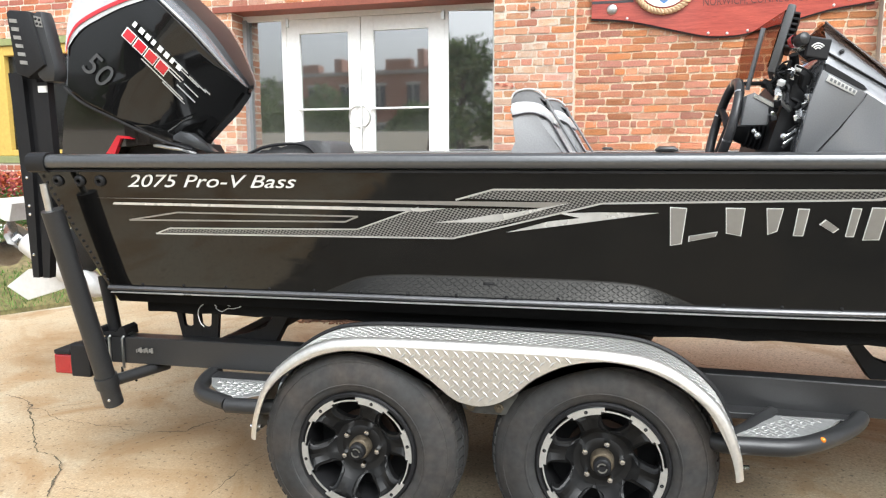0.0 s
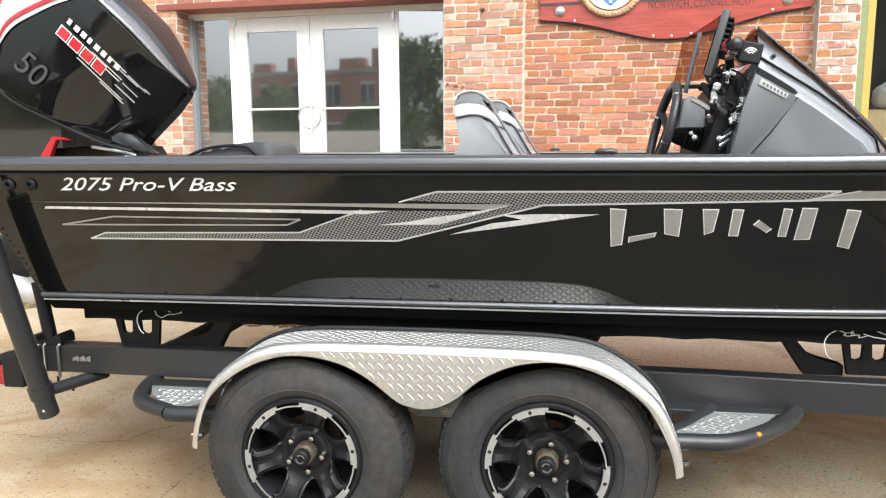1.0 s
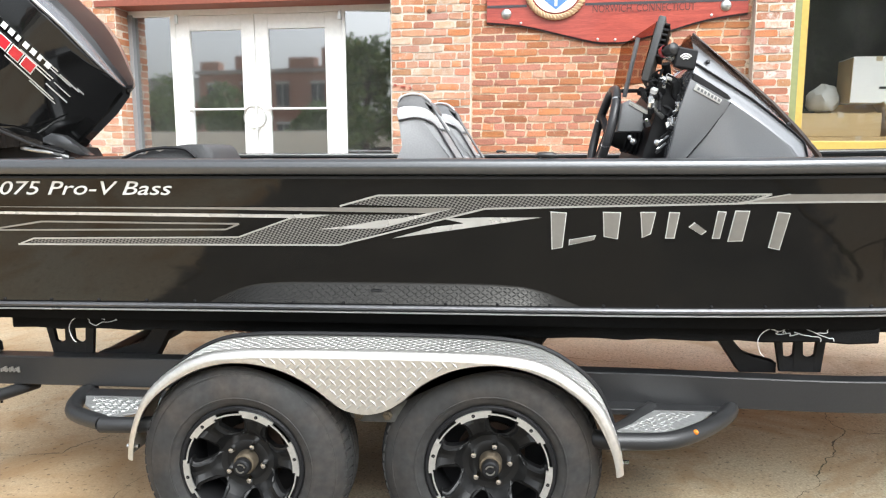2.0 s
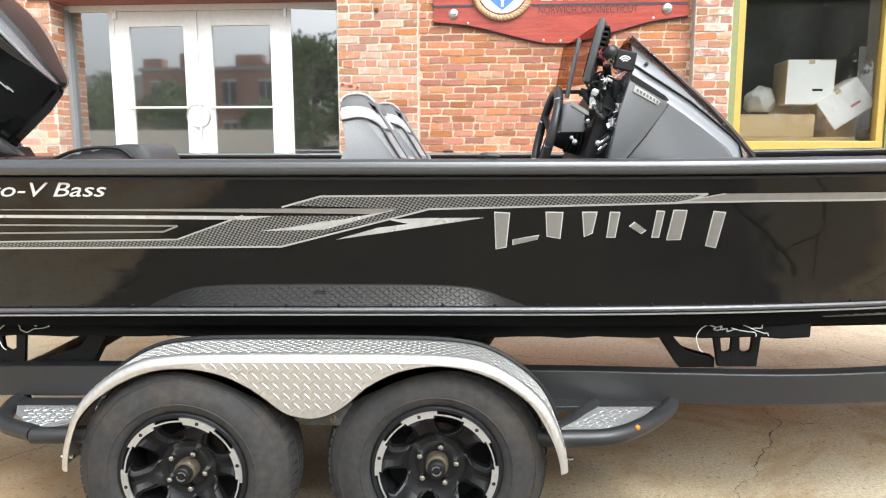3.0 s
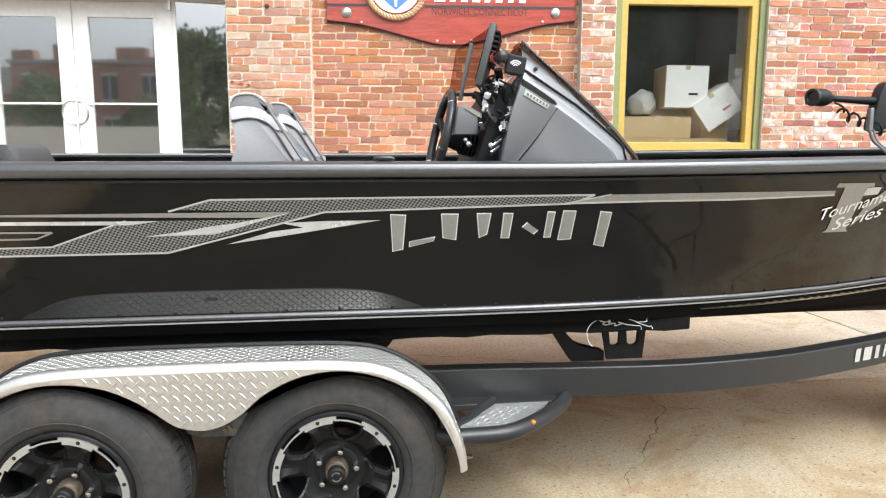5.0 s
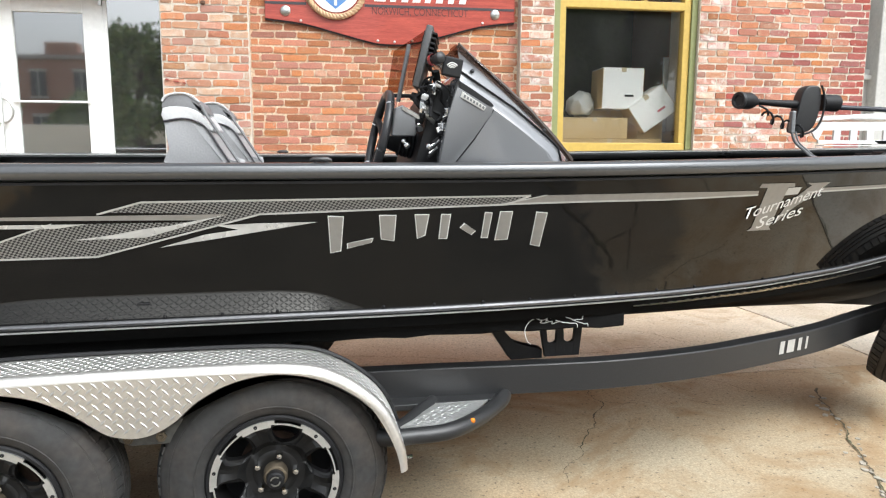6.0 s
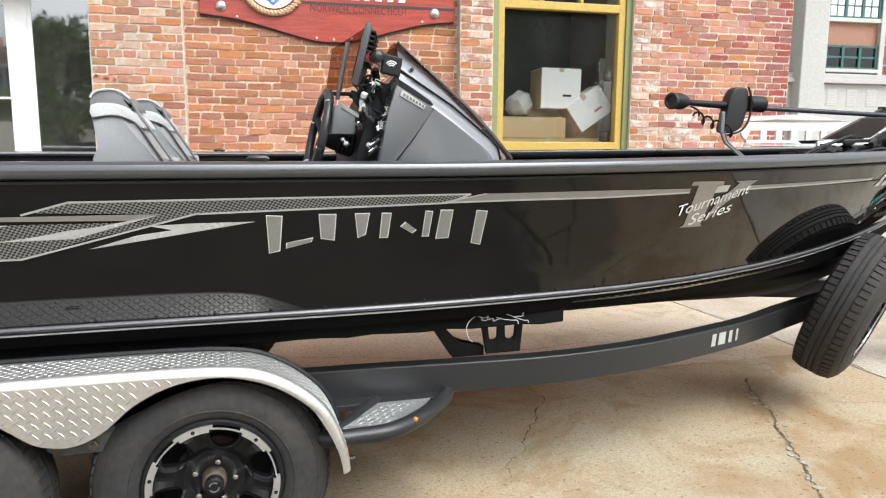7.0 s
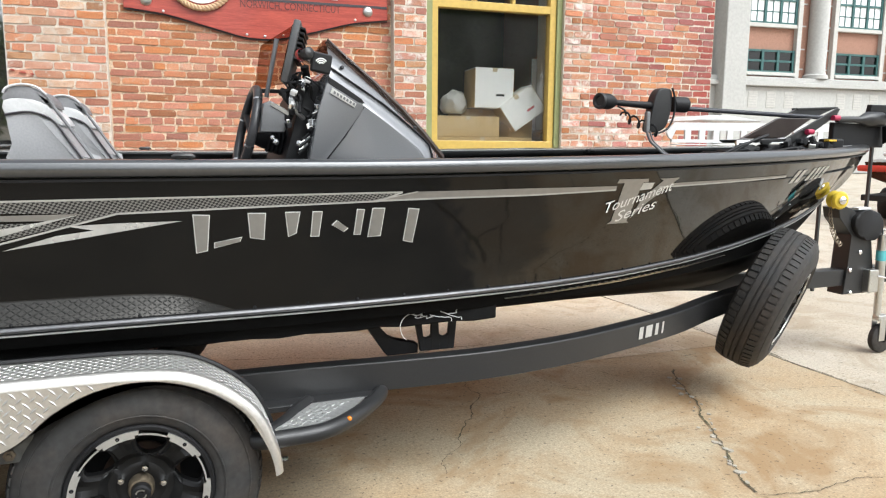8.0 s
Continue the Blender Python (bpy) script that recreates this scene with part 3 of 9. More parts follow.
def brick_wall(name, u0, u1, v, depth, material_near, mortar, label, rise, length, seed, holes=(), z0=0.0, z1=4.6, band=(1.33, 2.86), joint=0.0105, headers=True, pick=None):
    """A wall piece: mortar core, single bricks in the band in view, joined bricks above and below."""
    rng = random.Random(seed)
    bm = bmesh.new()
    box(bm, u0, u1, v + 0.006, v + depth, z0, z1)
    w = part(name, bm, mortar, None, local=True)
    w.matrix_basis = WALL
    WM[w] = WALL.copy()
    tagged(w, label, "wall", kind="structure")
    rest = []
    for a, b, z in courses(u0, u1, z0, z1, rise, length, rng, headers):
        if any(h[0] < (a + b) / 2 < h[1] and h[2] < z < h[3] for h in holes):
            continue
        out, jz = rng.uniform(-0.003, 0.004), rng.uniform(-0.003, 0.003)
        wide, high = b - a - joint * rng.uniform(0.6, 1.5), rise - joint * rng.uniform(0.85, 1.5)
        if band[0] < z < band[1]:
            mt = pick((a + b) / 2, z, rng) if pick else material_near
            ob = new("brick", brick_mesh(mt, rng.randrange(10)))
            ob.parent = w
            ob.location, ob.scale = ((a + b) / 2, v - out, z + jz), (wide, 0.07, high)
            ob.rotation_euler = (0, rng.uniform(-0.016, 0.016), 0)
        else:
            rest.append(((a + b) / 2, v - out, z, wide, high))
    vs, fs = [], []
    for x, y, z, sx, sz in rest:
        k = len(vs)
        vs += [(x + c_.x * sx, y + c_.y * 0.07, z + c_.z * sz) for c_ in BRICK_CORNERS]
        fs += [[k + i for i in f] for f in BRICK_FACES]
    me = bpy.data.meshes.new("brickwork")
    me.from_pydata(vs, [], fs)
    me.materials.append(BRICK_REST)
    ob = new("brickwork", me)
    ob.parent = w
    WM[ob] = WM[w].copy()
    tagged(ob, "courses of red brick out of reach", kind="stuff")
    return w


BRICK_REST = material("brick_rest", (0.40, 0.13, 0.07), 0.88, vary=0.14, grain=55, blotch=7, bump=0.5, random_value=0.25, random_hue=0.012, island=True)


def pick_dark(u, z, rng):
    if z < 1.75 and u < 5.9 and rng.random() < 0.55:
        return BRICK_WASHED
    return rng.choice([BRICK_DARK, BRICK_DARK, BRICK_DARK, BRICK_RED, BRICK_RED, BRICK_RED, BRICK_CRIMSON, BRICK_ORANGE] if u < 6.03 else [BRICK_CRIMSON])


def pick_washed(u, z, rng):
    return rng.choice([BRICK_WASHED, BRICK_WASHED, BRICK_RED, BRICK_PIER])


def pick_pier(u, z, rng):
    return rng.choice([BRICK_PIER, BRICK_PIER, BRICK_PIER, BRICK_PALE, BRICK_ORANGE, BRICK_ORANGE, BRICK_RED])


def pick_red(u, z, rng):
    return rng.choice([BRICK_RED] * 12 + [BRICK_ORANGE, BRICK_ORANGE])


BRICK_CRIMSON = material("brick_crimson", (0.31, 0.085, 0.068), 0.85, vary=0.19, grain=160, blotch=12, bump=0.6, random_value=0.2, world_scale=True, smear=(LIME, 20, 0.58))
BRICK_PALE = material("brick_pale", (0.50, 0.325, 0.22), 0.9, vary=0.19, grain=160, blotch=14, bump=0.7, second=(0.55, 0.44, 0.35), second_amount=0.9, random_value=0.13, world_scale=True, smear=(LIME, 14, 0.53))
BRICK_ORANGE = material("brick_orange", (0.47, 0.20, 0.105), 0.88, vary=0.19, grain=160, blotch=14, bump=0.7, second=(0.52, 0.31, 0.2), second_amount=0.7, random_value=0.14, world_scale=True, smear=(LIME, 20, 0.56))

brick_wall("wall_pier_west", -4.75, -3.05, 4.31, 0.6, BRICK_PIER, MORTAR, "orange-red brick pier beside the glazed doors", 0.0685, 0.205, 11, pick=pick_pier)
brick_wall("wall_far_west", -9.0, -6.3, 4.31, 0.6, BRICK_PIER, MORTAR, "brick wall beyond the window", 0.0685, 0.205, 12, band=(9, 9))
brick_wall("wall_over_west_window", -6.3, -4.75, 4.36, 0.5, BRICK_PIER, MORTAR, "brick over the window", 0.0685, 0.205, 13, z0=2.62, pick=pick_pier)
brick_wall("wall_under_west_window", -6.3, -4.75, 4.36, 0.5, BRICK_PIER, MORTAR, "brick under the window", 0.0685, 0.205, 14, z1=1.25, band=(9, 9))
brick_wall("wall_over_doors", -3.05, -0.385, 4.33, 0.5, BRICK_PIER, MORTAR, "brick over the glazed doors", 0.0685, 0.205, 15, z0=2.80, band=(2.8, 3.1), pick=pick_pier)
brick_wall("wall_under_doors", -3.05, -0.385, 4.36, 0.5, BRICK_PIER, MORTAR, "brick base under the glazed doors", 0.0685, 0.205, 16, z1=0.62, band=(9, 9))
brick_wall("wall_pier_middle", -0.385, 0.338, 4.31, 0.6, BRICK_PIER, MORTAR, "orange-red brick pier with pale mortar", 0.0685, 0.205, 17, pick=pick_pier)
brick_wall("wall_sign", 0.338, 2.745, 4.41, 0.5, BRICK_RED, MORTAR_RED, "red brick wall panel behind the wooden sign", 0.0654, 0.203, 18, band=(1.33, 2.76), pick=pick_red)
brick_wall("wall_pier_east", 2.745, 3.06, 4.31, 0.6, BRICK_WASHED, MORTAR, "brick pier with traces of whitewash", 0.0685, 0.205, 19, pick=pick_washed, headers=False)
brick_wall("wall_under_window", 3.06, 4.48, 4.36, 0.5, BRICK_RED, MORTAR, "brick under the yellow window", 0.0685, 0.205, 20, z1=1.37, band=(9, 9))
brick_wall("wall_over_window", 3.06, 4.48, 4.36, 0.5, BRICK_RED, MORTAR, "brick over the yellow window", 0.0685, 0.205, 21, z0=3.5, band=(9, 9))
brick_wall("wall_pier_corner", 4.48, 4.79, 4.31, 0.6, BRICK_WASHED, MORTAR, "brick pier beside the yellow window", 0.067, 0.2, 22, band=(1.33, 2.95), pick=pick_washed, headers=False)
brick_wall("wall_corner", 4.79, 6.27, 4.33, 0.5, BRICK_DARK, MORTAR, "dark red brick wall at the building's corner", 0.067, 0.2, 23, band=(1.33, 2.98), pick=pick_dark, headers=False)


def reveal(wall, u, v0, v1, z0, z1, rise, pick, seed):
    """The brick return on a pier's east face."""
    rng = random.Random(seed)
    for i in range(round((z1 - z0) / rise)):
        cut = v0 + (v1 - v0) * (0.45 if i % 2 else 1.0)
        for a, b in ((v0, cut), (cut, v1)):
            if b - a < 0.05:
                continue
            ob = new("brick", brick_mesh(pick(u, z0, rng), rng.randrange(10)))
            ob.parent = wall
            ob.location, ob.scale = (u + rng.uniform(0.002, 0.007), (a + b) / 2, z0 + (i + 0.5) * rise), (b - a - 0.011, 0.05, rise - 0.013)
            ob.rotation_euler = (0, rng.uniform(-0.01, 0.01), math.pi / 2)


reveal(bpy.data.objects["wall_pier_west"], -3.05, 4.31, 4.54, 1.30, 2.74, 0.0685, pick_pier, 41)


def wpart(name, bm, mt, parent, label="", **k):
    return part(name, bm, mt, parent, label, local=True, **k)


# side, back, roof and floor of the building
bm = bmesh.new()
box(bm, 6.02, 6.262, 4.84, 16, 0, 4.6)
box(bm, -9, -8.75, 4.92, 16, 0, 4.6)
box(bm, -9, 6.27, 16, 16.3, 0, 4.6)
w = wpart("wall_back", bm, BRICK_REST, None)
w.matrix_basis = WALL
tagged(w, "plain brick side and back walls", "wall", kind="structure")
bm = bmesh.new()
box(bm, -9.1, 6.37, 4.25, 16.4, 4.6, 4.8)
w = wpart("roof", bm, SIGN_DARK, None)
w.matrix_basis = WALL
tagged(w, "flat dark roof of the brick building", "roof", kind="structure")
bm = bmesh.new()
box(bm, -8.74, 6.0, 4.93, 15.9, 0.45, 0.6)
w = wpart("floor", bm, material("shop_floor", (0.10, 0.095, 0.09), 0.6, vary=0.1), None)
w.matrix_basis = WALL
tagged(w, "grey shop floor inside", "floor", kind="structure")
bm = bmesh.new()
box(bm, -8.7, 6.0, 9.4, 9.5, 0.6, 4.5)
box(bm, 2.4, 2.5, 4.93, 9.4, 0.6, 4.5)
w = wpart("wall_inner", bm, ROOM_SHADE, None)
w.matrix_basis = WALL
tagged(w, "inner partition walls, coloured near-black for the unlit room", "wall", kind="structure")
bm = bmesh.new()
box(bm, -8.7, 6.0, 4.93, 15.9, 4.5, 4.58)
w = wpart("ceiling", bm, ROOM_SHADE, None)
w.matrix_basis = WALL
tagged(w, "shop ceiling, coloured near-black for the unlit room", "ceiling", kind="structure")

# lintel
bm = bmesh.new()
box(bm, -3.25, -0.33, 4.295, 4.56, 2.742, 2.80, 0.004)
w = wpart("trim_lintel", bm, LINTEL_RED, None)
w.matrix_basis = WALL
tagged(w, "rust-red painted steel lintel over the doors", "lintel", kind="structure")

# glazed doors
door = thing("door_1", "white aluminium glazed double doors with sidelights, closed", "door", WALL, kind="structure")
V0, V1 = 4.545, 4.61
bm = bmesh.new()
for a, b in ((-2.625, -2.572), (-0.905, -0.872), (-0.44, -0.40)):
    box(bm, a, b, V0, V1, 0.62, 2.70, 0.003)
wpart("door_frame", bm, WHITE_PAINT, door)
bm = bmesh.new()
box(bm, -3.05, -3.005, V0 - 0.03, V1, 0.62, 2.70, 0.003)
wpart("side_jamb", bm, material("jamb_grey", (0.30, 0.31, 0.32), 0.45, metal=0.4, vary=0.06), door, "grey metal jamb")
bm = bmesh.new()
box(bm, -3.05, -0.40, V0 - 0.004, V1, 2.685, 2.741, 0.003)
wpart("door_head", bm, WHITE_PAINT, door)
for (a, b), (ga, gb), side in (((-2.570, -1.772), (-2.43, -1.905), 1), ((-1.766, -0.907), (-1.634, -1.073), -1)):
    bm = bmesh.new()
    box(bm, a, ga, V0 + 0.004, V1 - 0.01, 0.63, 2.682, 0.004)
    box(bm, gb, b, V0 + 0.004, V1 - 0.01, 0.63, 2.682, 0.004)
    box(bm, ga, gb, V0 + 0.005, V1 - 0.011, 2.545, 2.681, 0.003)
    box(bm, ga, gb, V0 + 0.005, V1 - 0.011, 0.63, 0.88, 0.003)
    leaf = wpart("door_leaf", bm, WHITE_PAINT, door)
    bm = bmesh.new()
    box(bm, ga, gb, V0 + 0.028, V0 + 0.036, 0.88, 2.545)
    g = wpart("pane", bm, DOOR_GLASS, leaf, "reflecting door glass")
    g.visible_shadow = False
    bm = bmesh.new()
    box(bm, ga - 0.03, gb + 0.03, V0 - 0.022, V0 - 0.004, 1.784, 1.802, 0.004)
    wpart("push_bar", bm, WHITE_PAINT, leaf)
    bm = bmesh.new()
    hx = -1.769 - side * 0.035
    pts = [(hx + side * 0.015, V0, 1.815), (hx, V0 - 0.03, 1.812)] + [(hx - side * 0.075 * math.sin(math.pi * k / 10), V0 - 0.055, 1.71 + 0.1 * math.cos(math.pi * k / 10)) for k in range(11)] + [(hx, V0 - 0.03, 1.608), (hx + side * 0.015, V0, 1.605)]
    tube(bm, pts, 0.009, 8)
    wpart("pull_handle", bm, ALUMINIUM, leaf, "bent metal pull handle", smooth=True)
    bm = bmesh.new()
    box(bm, (a if side > 0 else b - 0.03), (a + 0.03 if side > 0 else b), V0 - 0.012, V0 + 0.01, 2.61, 2.70, 0.003)
    wpart("hinge", bm, ALUMINIUM, leaf)
for a, b in ((-3.01, -2.625), (-0.872, -0.44)):
    bm = bmesh.new()
    turn = 7.0 if a > -1 else 0.0              # this pane is turned to keep the motor out of its reflection
    h = (b - a) / 2 - (0.002 if turn else 0)
    box(bm, -h, h, -0.004, 0.004, 0.72, 2.686, m=pose((a + b) / 2, V0 + 0.032, 0, 0, 0, turn))
    g = wpart("sidelight_pane", bm, DOOR_GLASS, door, "reflecting sidelight glass")
    g.visible_shadow = False
    bm = bmesh.new()
    box(bm, a, b, V0 + 0.005, V1 - 0.012, 0.62, 0.72, 0.003)
    wpart("sidelight_rail", bm, WHITE_PAINT, door)

# yellow window and its store behind
win = thing("window_1", "tall shop window with yellow frame and olive trim", "window", WALL, kind="structure")
bm = bmesh.new()
for a, b in ((3.06, 3.128), (4.42, 4.48)):
    box(bm, a, b, 4.355, 4.5, 1.37, 3.5, 0.005)
wpart("outer_trim", bm, OLIVE_PAINT, win)
bm = bmesh.new()
for a, b in ((3.128, 3.19), (4.352, 4.42)):
    box(bm, a, b, 4.375, 4.47, 1.40, 3.49, 0.006)
wpart("window_frame", bm, YELLOW_PAINT, win)
for z0, z1 in ((1.372, 1.462), (2.70, 2.775), (3.42, 3.495)):
    bm = bmesh.new()
    box(bm, 3.129, 4.419, 4.372 if z0 < 2 else 4.377, 4.468, z0, z1, 0.006)
    wpart("window_sill" if z0 < 2 else "transom_rail", bm, YELLOW_PAINT, win)
bm = bmesh.new()
for a in (3.545, 3.945):
    box(bm, a, a + 0.035, 4.379, 4.45, 2.775, 3.42, 0.005)
wpart("mullion", bm, YELLOW_PAINT, win)
for z0, z1 in ((1.462, 2.70), (2.775, 3.42)):
    bm = bmesh.new()
    box(bm, 3.19, 4.352, 4.435, 4.441, z0, z1)
    g = wpart("pane", bm, WINDOW_GLASS, win, "dark reflecting shop glass")
    g.visible_shadow = False

win2 = thing("window_2", "shop window with yellow frame and olive trim", "window", WALL, kind="structure")
bm = bmesh.new()
for a, b in ((-6.30, -6.20), (-4.83, -4.75)):
    box(bm, a, b, 4.355, 4.5, 1.25, 2.62, 0.005)
box(bm, -6.2, -4.83, 4.352, 4.5, 2.545, 2.62, 0.005)
box(bm, -6.2, -4.83, 4.352, 4.5, 1.25, 1.33, 0.005)
wpart("outer_trim", bm, OLIVE_PAINT, win2)
bm = bmesh.new()
for a, b in ((-6.198, -5.97), (-4.93, -4.832)):
    box(bm, a, b, 4.375, 4.47, 1.332, 2.543, 0.006)
box(bm, -5.97, -4.93, 4.376, 4.47, 2.44, 2.543, 0.006)
box(bm, -5.97, -4.93, 4.376, 4.47, 1.332, 1.40, 0.006)
wpart("window_frame", bm, YELLOW_PAINT, win2)
bm = bmesh.new()
box(bm, -5.97, -4.93, 4.435, 4.441, 1.40, 2.44)
wpart("pane", bm, WINDOW_GLASS, win2, "dark reflecting shop glass")

shelf = thing("display_shelf", "plain wooden shelf inside the shop window", "shelf", WALL)
bm = bmesh.new()
box(bm, 3.1, 4.46, 4.56, 5.9, 1.40, 1.455, 0.004)
wpart("shelf_board", bm, CARDBOARD, shelf)
for a in (3.12, 4.40):
    bm = bmesh.new()
    box(bm, a, a + 0.05, 4.6, 5.85, 0.6, 1.40, 0.004)
    wpart("support", bm, CARDBOARD, shelf)


def carton(name, label, size, m, mt, shaded_sides=False):
    """A closed cardboard box with two lid flaps and tape, at will with brown panels for its shaded sides."""
    t = thing(name, label, "box", WALL @ m)
    sx, sy, sz = size
    bm = bmesh.new()
    box(bm, -sx / 2, sx / 2, -sy / 2, sy / 2, 0, sz - 0.006, 0.006)
    part("carton", bm, mt, t, local=True)
    for s in (-1, 1):
        bm = bmesh.new()
        box(bm, min(0.003 * s, s * sx / 2), max(0.003 * s, s * sx / 2), -sy / 2, sy / 2, sz - 0.006, sz, 0.002)
        part("flap", bm, mt, t, local=True)
    bm = bmesh.new()
    box(bm, -0.025, 0.025, -sy / 2 - 0.002, sy / 2 + 0.002, sz - 0.04, sz + 0.002)
    part("tape", bm, material("tape", (0.55, 0.45, 0.3), 0.3, vary=0.03), t, local=True)
    if shaded_sides:
        # brown panels put the shade of the white box's sides into colour
        for s in (-1, 1):
            bm = bmesh.new()
            box(bm, s * (sx / 2 + 0.001) - 0.002, s * (sx / 2 + 0.001) + 0.002, -sy / 2 + 0.004, sy / 2 - 0.004, 0.003, sz - 0.008)
            part("side_panel", bm, CARDBOARD, t, "brown panel for the box's shaded side", local=True)
        bm = bmesh.new()
        box(bm, 0.02, 0.11, -sy / 2 - 0.002, -sy / 2 + 0.001, sz * 0.30, sz * 0.30 + 0.022)
        part("print_bar", bm, PRINT_RED if sx < 0.405 else BLACK_MATTE, t, "small printed bar", local=True)
    return t


PRINT_RED = material("print_red", (0.45, 0.03, 0.04), 0.6, vary=0.1)
carton("cardboard_box", "thin flat cardboard sheet box on the shelf", (1.10, 0.30, 0.045), pose(3.74, 4.74, 1.457), CARDBOARD)
carton("cardboard_box", "long brown cardboard box lying on the shelf", (0.68, 0.30, 0.205), pose(3.585, 4.75, 1.503), CARDBOARD)
carton("white_box", "large white cardboard box on the brown box", (0.41, 0.40, 0.40), pose(3.90, 4.86, 1.795, 0, 1, -4), BOX_WHITE, True)
carton("cardboard_box", "brown cardboard box under the white one", (0.44, 0.42, 0.286), pose(3.84, 5.12, 1.508), CARDBOARD)
carton("white_box", "tilted white cardboard box resting on a corner", (0.40, 0.32, 0.30), pose(4.285, 4.74, 1.675, 0, -35, -6), BOX_WHITE, True)
carton("cardboard_box", "brown box under the tilted white one", (0.30, 0.26, 0.21), pose(4.20, 4.86, 1.503, 0, 0, 10), CARDBOARD)
roll = thing("paper_roll", "brown paper roll lying beside the cartons", "paper roll", WALL @ pose(4.46, 4.80, 1.45))
bm = bmesh.new()
rings = []
for y in (-0.16, 0.16):
    rings.append([Vector((r * math.cos(a), y, 0.072 + r * math.sin(a))) for r, a in [(0.07 - 0.002 * k, 0.45 * k) for k in range(20)] + [(0.066 - 0.002 * k, 0.45 * k) for k in reversed(range(20))]])
loft(bm, rings, True, True)
part("rolled_sheet", bm, material("kraft_paper", (0.33, 0.22, 0.12), 0.8, vary=0.1, grain=80), roll, local=True, smooth=True)
for dx, mt_, lab in ((0.0, BOX_WHITE, "white board leaning upright in the shop window"), (0.088, material("board_green", (0.10, 0.17, 0.11), 0.6, vary=0.1), "green board leaning upright in the shop window")):
    board = thing("leaning_board", lab, "board", WALL @ pose(4.50 + dx, 5.02, 1.45))
    bm = bmesh.new()
    box(bm, -0.028, 0.028, -0.01, 0.01, 0.0, 0.90, 0.003)
    part("board", bm, mt_, board, local=True)
bag = thing("plastic_bag", "crumpled pale plastic bag on the shelf", "bag", WALL @ pose(3.55, 4.93, 1.74))
bm = bmesh.new()
bmesh.ops.create_icosphere(bm, subdivisions=3, radius=0.14)
for v in bm.verts:
    v.co *= 1 + 0.22 * noise.noise(v.co * 14)
    v.co.z = max(v.co.z, -0.1) + 0.1
part("bag_body", bm, material("plastic_pale", (0.6, 0.6, 0.58), 0.3, vary=0.05), bag, local=True, smooth=True)

# the sign on the wall
sign = thing("wall_sign", "red-stained wooden sign with round emblem on the brick wall", "sign", WALL @ pose(1.58, 4.37, 2.33))


def signpt(v):
    return lambda a, b, c: Vector((a - 1.58, v - 4.37 + c, b - 2.33))


low = smoothed([(0.475, 2.52, 0), (0.80, 2.485, 0), (1.15, 2.40, 0), (1.42, 2.335, 0), (1.575, 2.325, 0), (1.73, 2.335, 0), (2.02, 2.405, 0), (2.37, 2.50, 0), (2.70, 2.545, 0)], 3)
bm = bmesh.new()
prism(bm, [(p.x, p.y) for p in low] + [(2.695, 3.25), (1.58, 3.45), (0.475, 3.25)], signpt(4.372), 0.036, 0.004)
wpart("sign_board", bm, SIGN_WOOD, sign)
bm = bmesh.new()
prism(bm, [(p.x, p.y - 0.013) for p in low] + [(2.706, 3.25), (1.58, 3.465), (0.464, 3.25)], signpt(4.388), 0.02, 0.003)
wpart("sign_edge", bm, SIGN_DARK, sign)
bm = bmesh.new()
for a, b in ((0.478, 0.83), (1.335, 2.693)):
    prism(bm, [(a, 2.640), (b, 2.640), (b, 2.662), (a, 2.662)], signpt(4.369), 0.004)
wpart("groove", bm, SIGN_DARK, sign)
for a, b in ((0.65, 2.586), (2.515, 2.607)):
    bm = bmesh.new()
    lathe(bm, [(0.046, 0), (0.044, 0.008), (0.036, 0.015), (0.02, 0.02), (0.001, 0.021)], (a - 1.58, 0.002, b - 2.33), (0, -1, 0), 24)
    wpart("bolt_cap", bm, ALUMINIUM, sign, "domed steel bolt cap", smooth=True)
for a, b in ((1.45, 2.352), (1.60, 2.345), (1.76, 2.36), (2.4, 2.53), (0.78, 2.505)):
    bm = bmesh.new()
    lathe(bm, [(0.012, 0), (0.01, 0.005), (0.001, 0.007)], (a - 1.58, 0.002, b - 2.33), (0, -1, 0), 12)
    wpart("screw", bm, ALUMINIUM, sign, smooth=True)
EC = (1.083, 2.80)
bm = bmesh.new()
lathe(bm, [(0.215, 0), (0.215, 0.012), (0.001, 0.012)], (EC[0] - 1.58, 0.0, EC[1] - 2.33), (0, -1, 0), 48)
wpart("emblem_disc", bm, DECAL_WHITE, sign)
for k in range(2):
    bm = bmesh.new()
    pts = []
    for i in range(181):
        a = 2 * math.pi * i / 180
        tw = 26 * a + k * math.pi
        r = 0.255 + 0.013 * math.cos(tw)
        pts.append((EC[0] - 1.58 + r * math.cos(a), -0.014 + 0.013 * math.sin(tw), EC[1] - 2.33 + r * math.sin(a)))
    tube(bm, pts, 0.016, 6)
    wpart("rope", bm, material("rope", (0.55, 0.37, 0.22), 0.8, vary=0.1, grain=200), sign, "tan rope ring", smooth=True)
bm = bmesh.new()
shield = [(-0.13, 0.16), (0.13, 0.16), (0.15, 0.02), (0.11, -0.10), (0, -0.19), (-0.11, -0.10), (-0.15, 0.02)]
prism(bm, [(EC[0] + a, EC[1] + b) for a, b in shield], signpt(4.355), 0.006)
wpart("emblem_shield", bm, material("emblem_blue", (0.09, 0.22, 0.5), 0.4, vary=0.05), sign, "blue shield")
bm = bmesh.new()
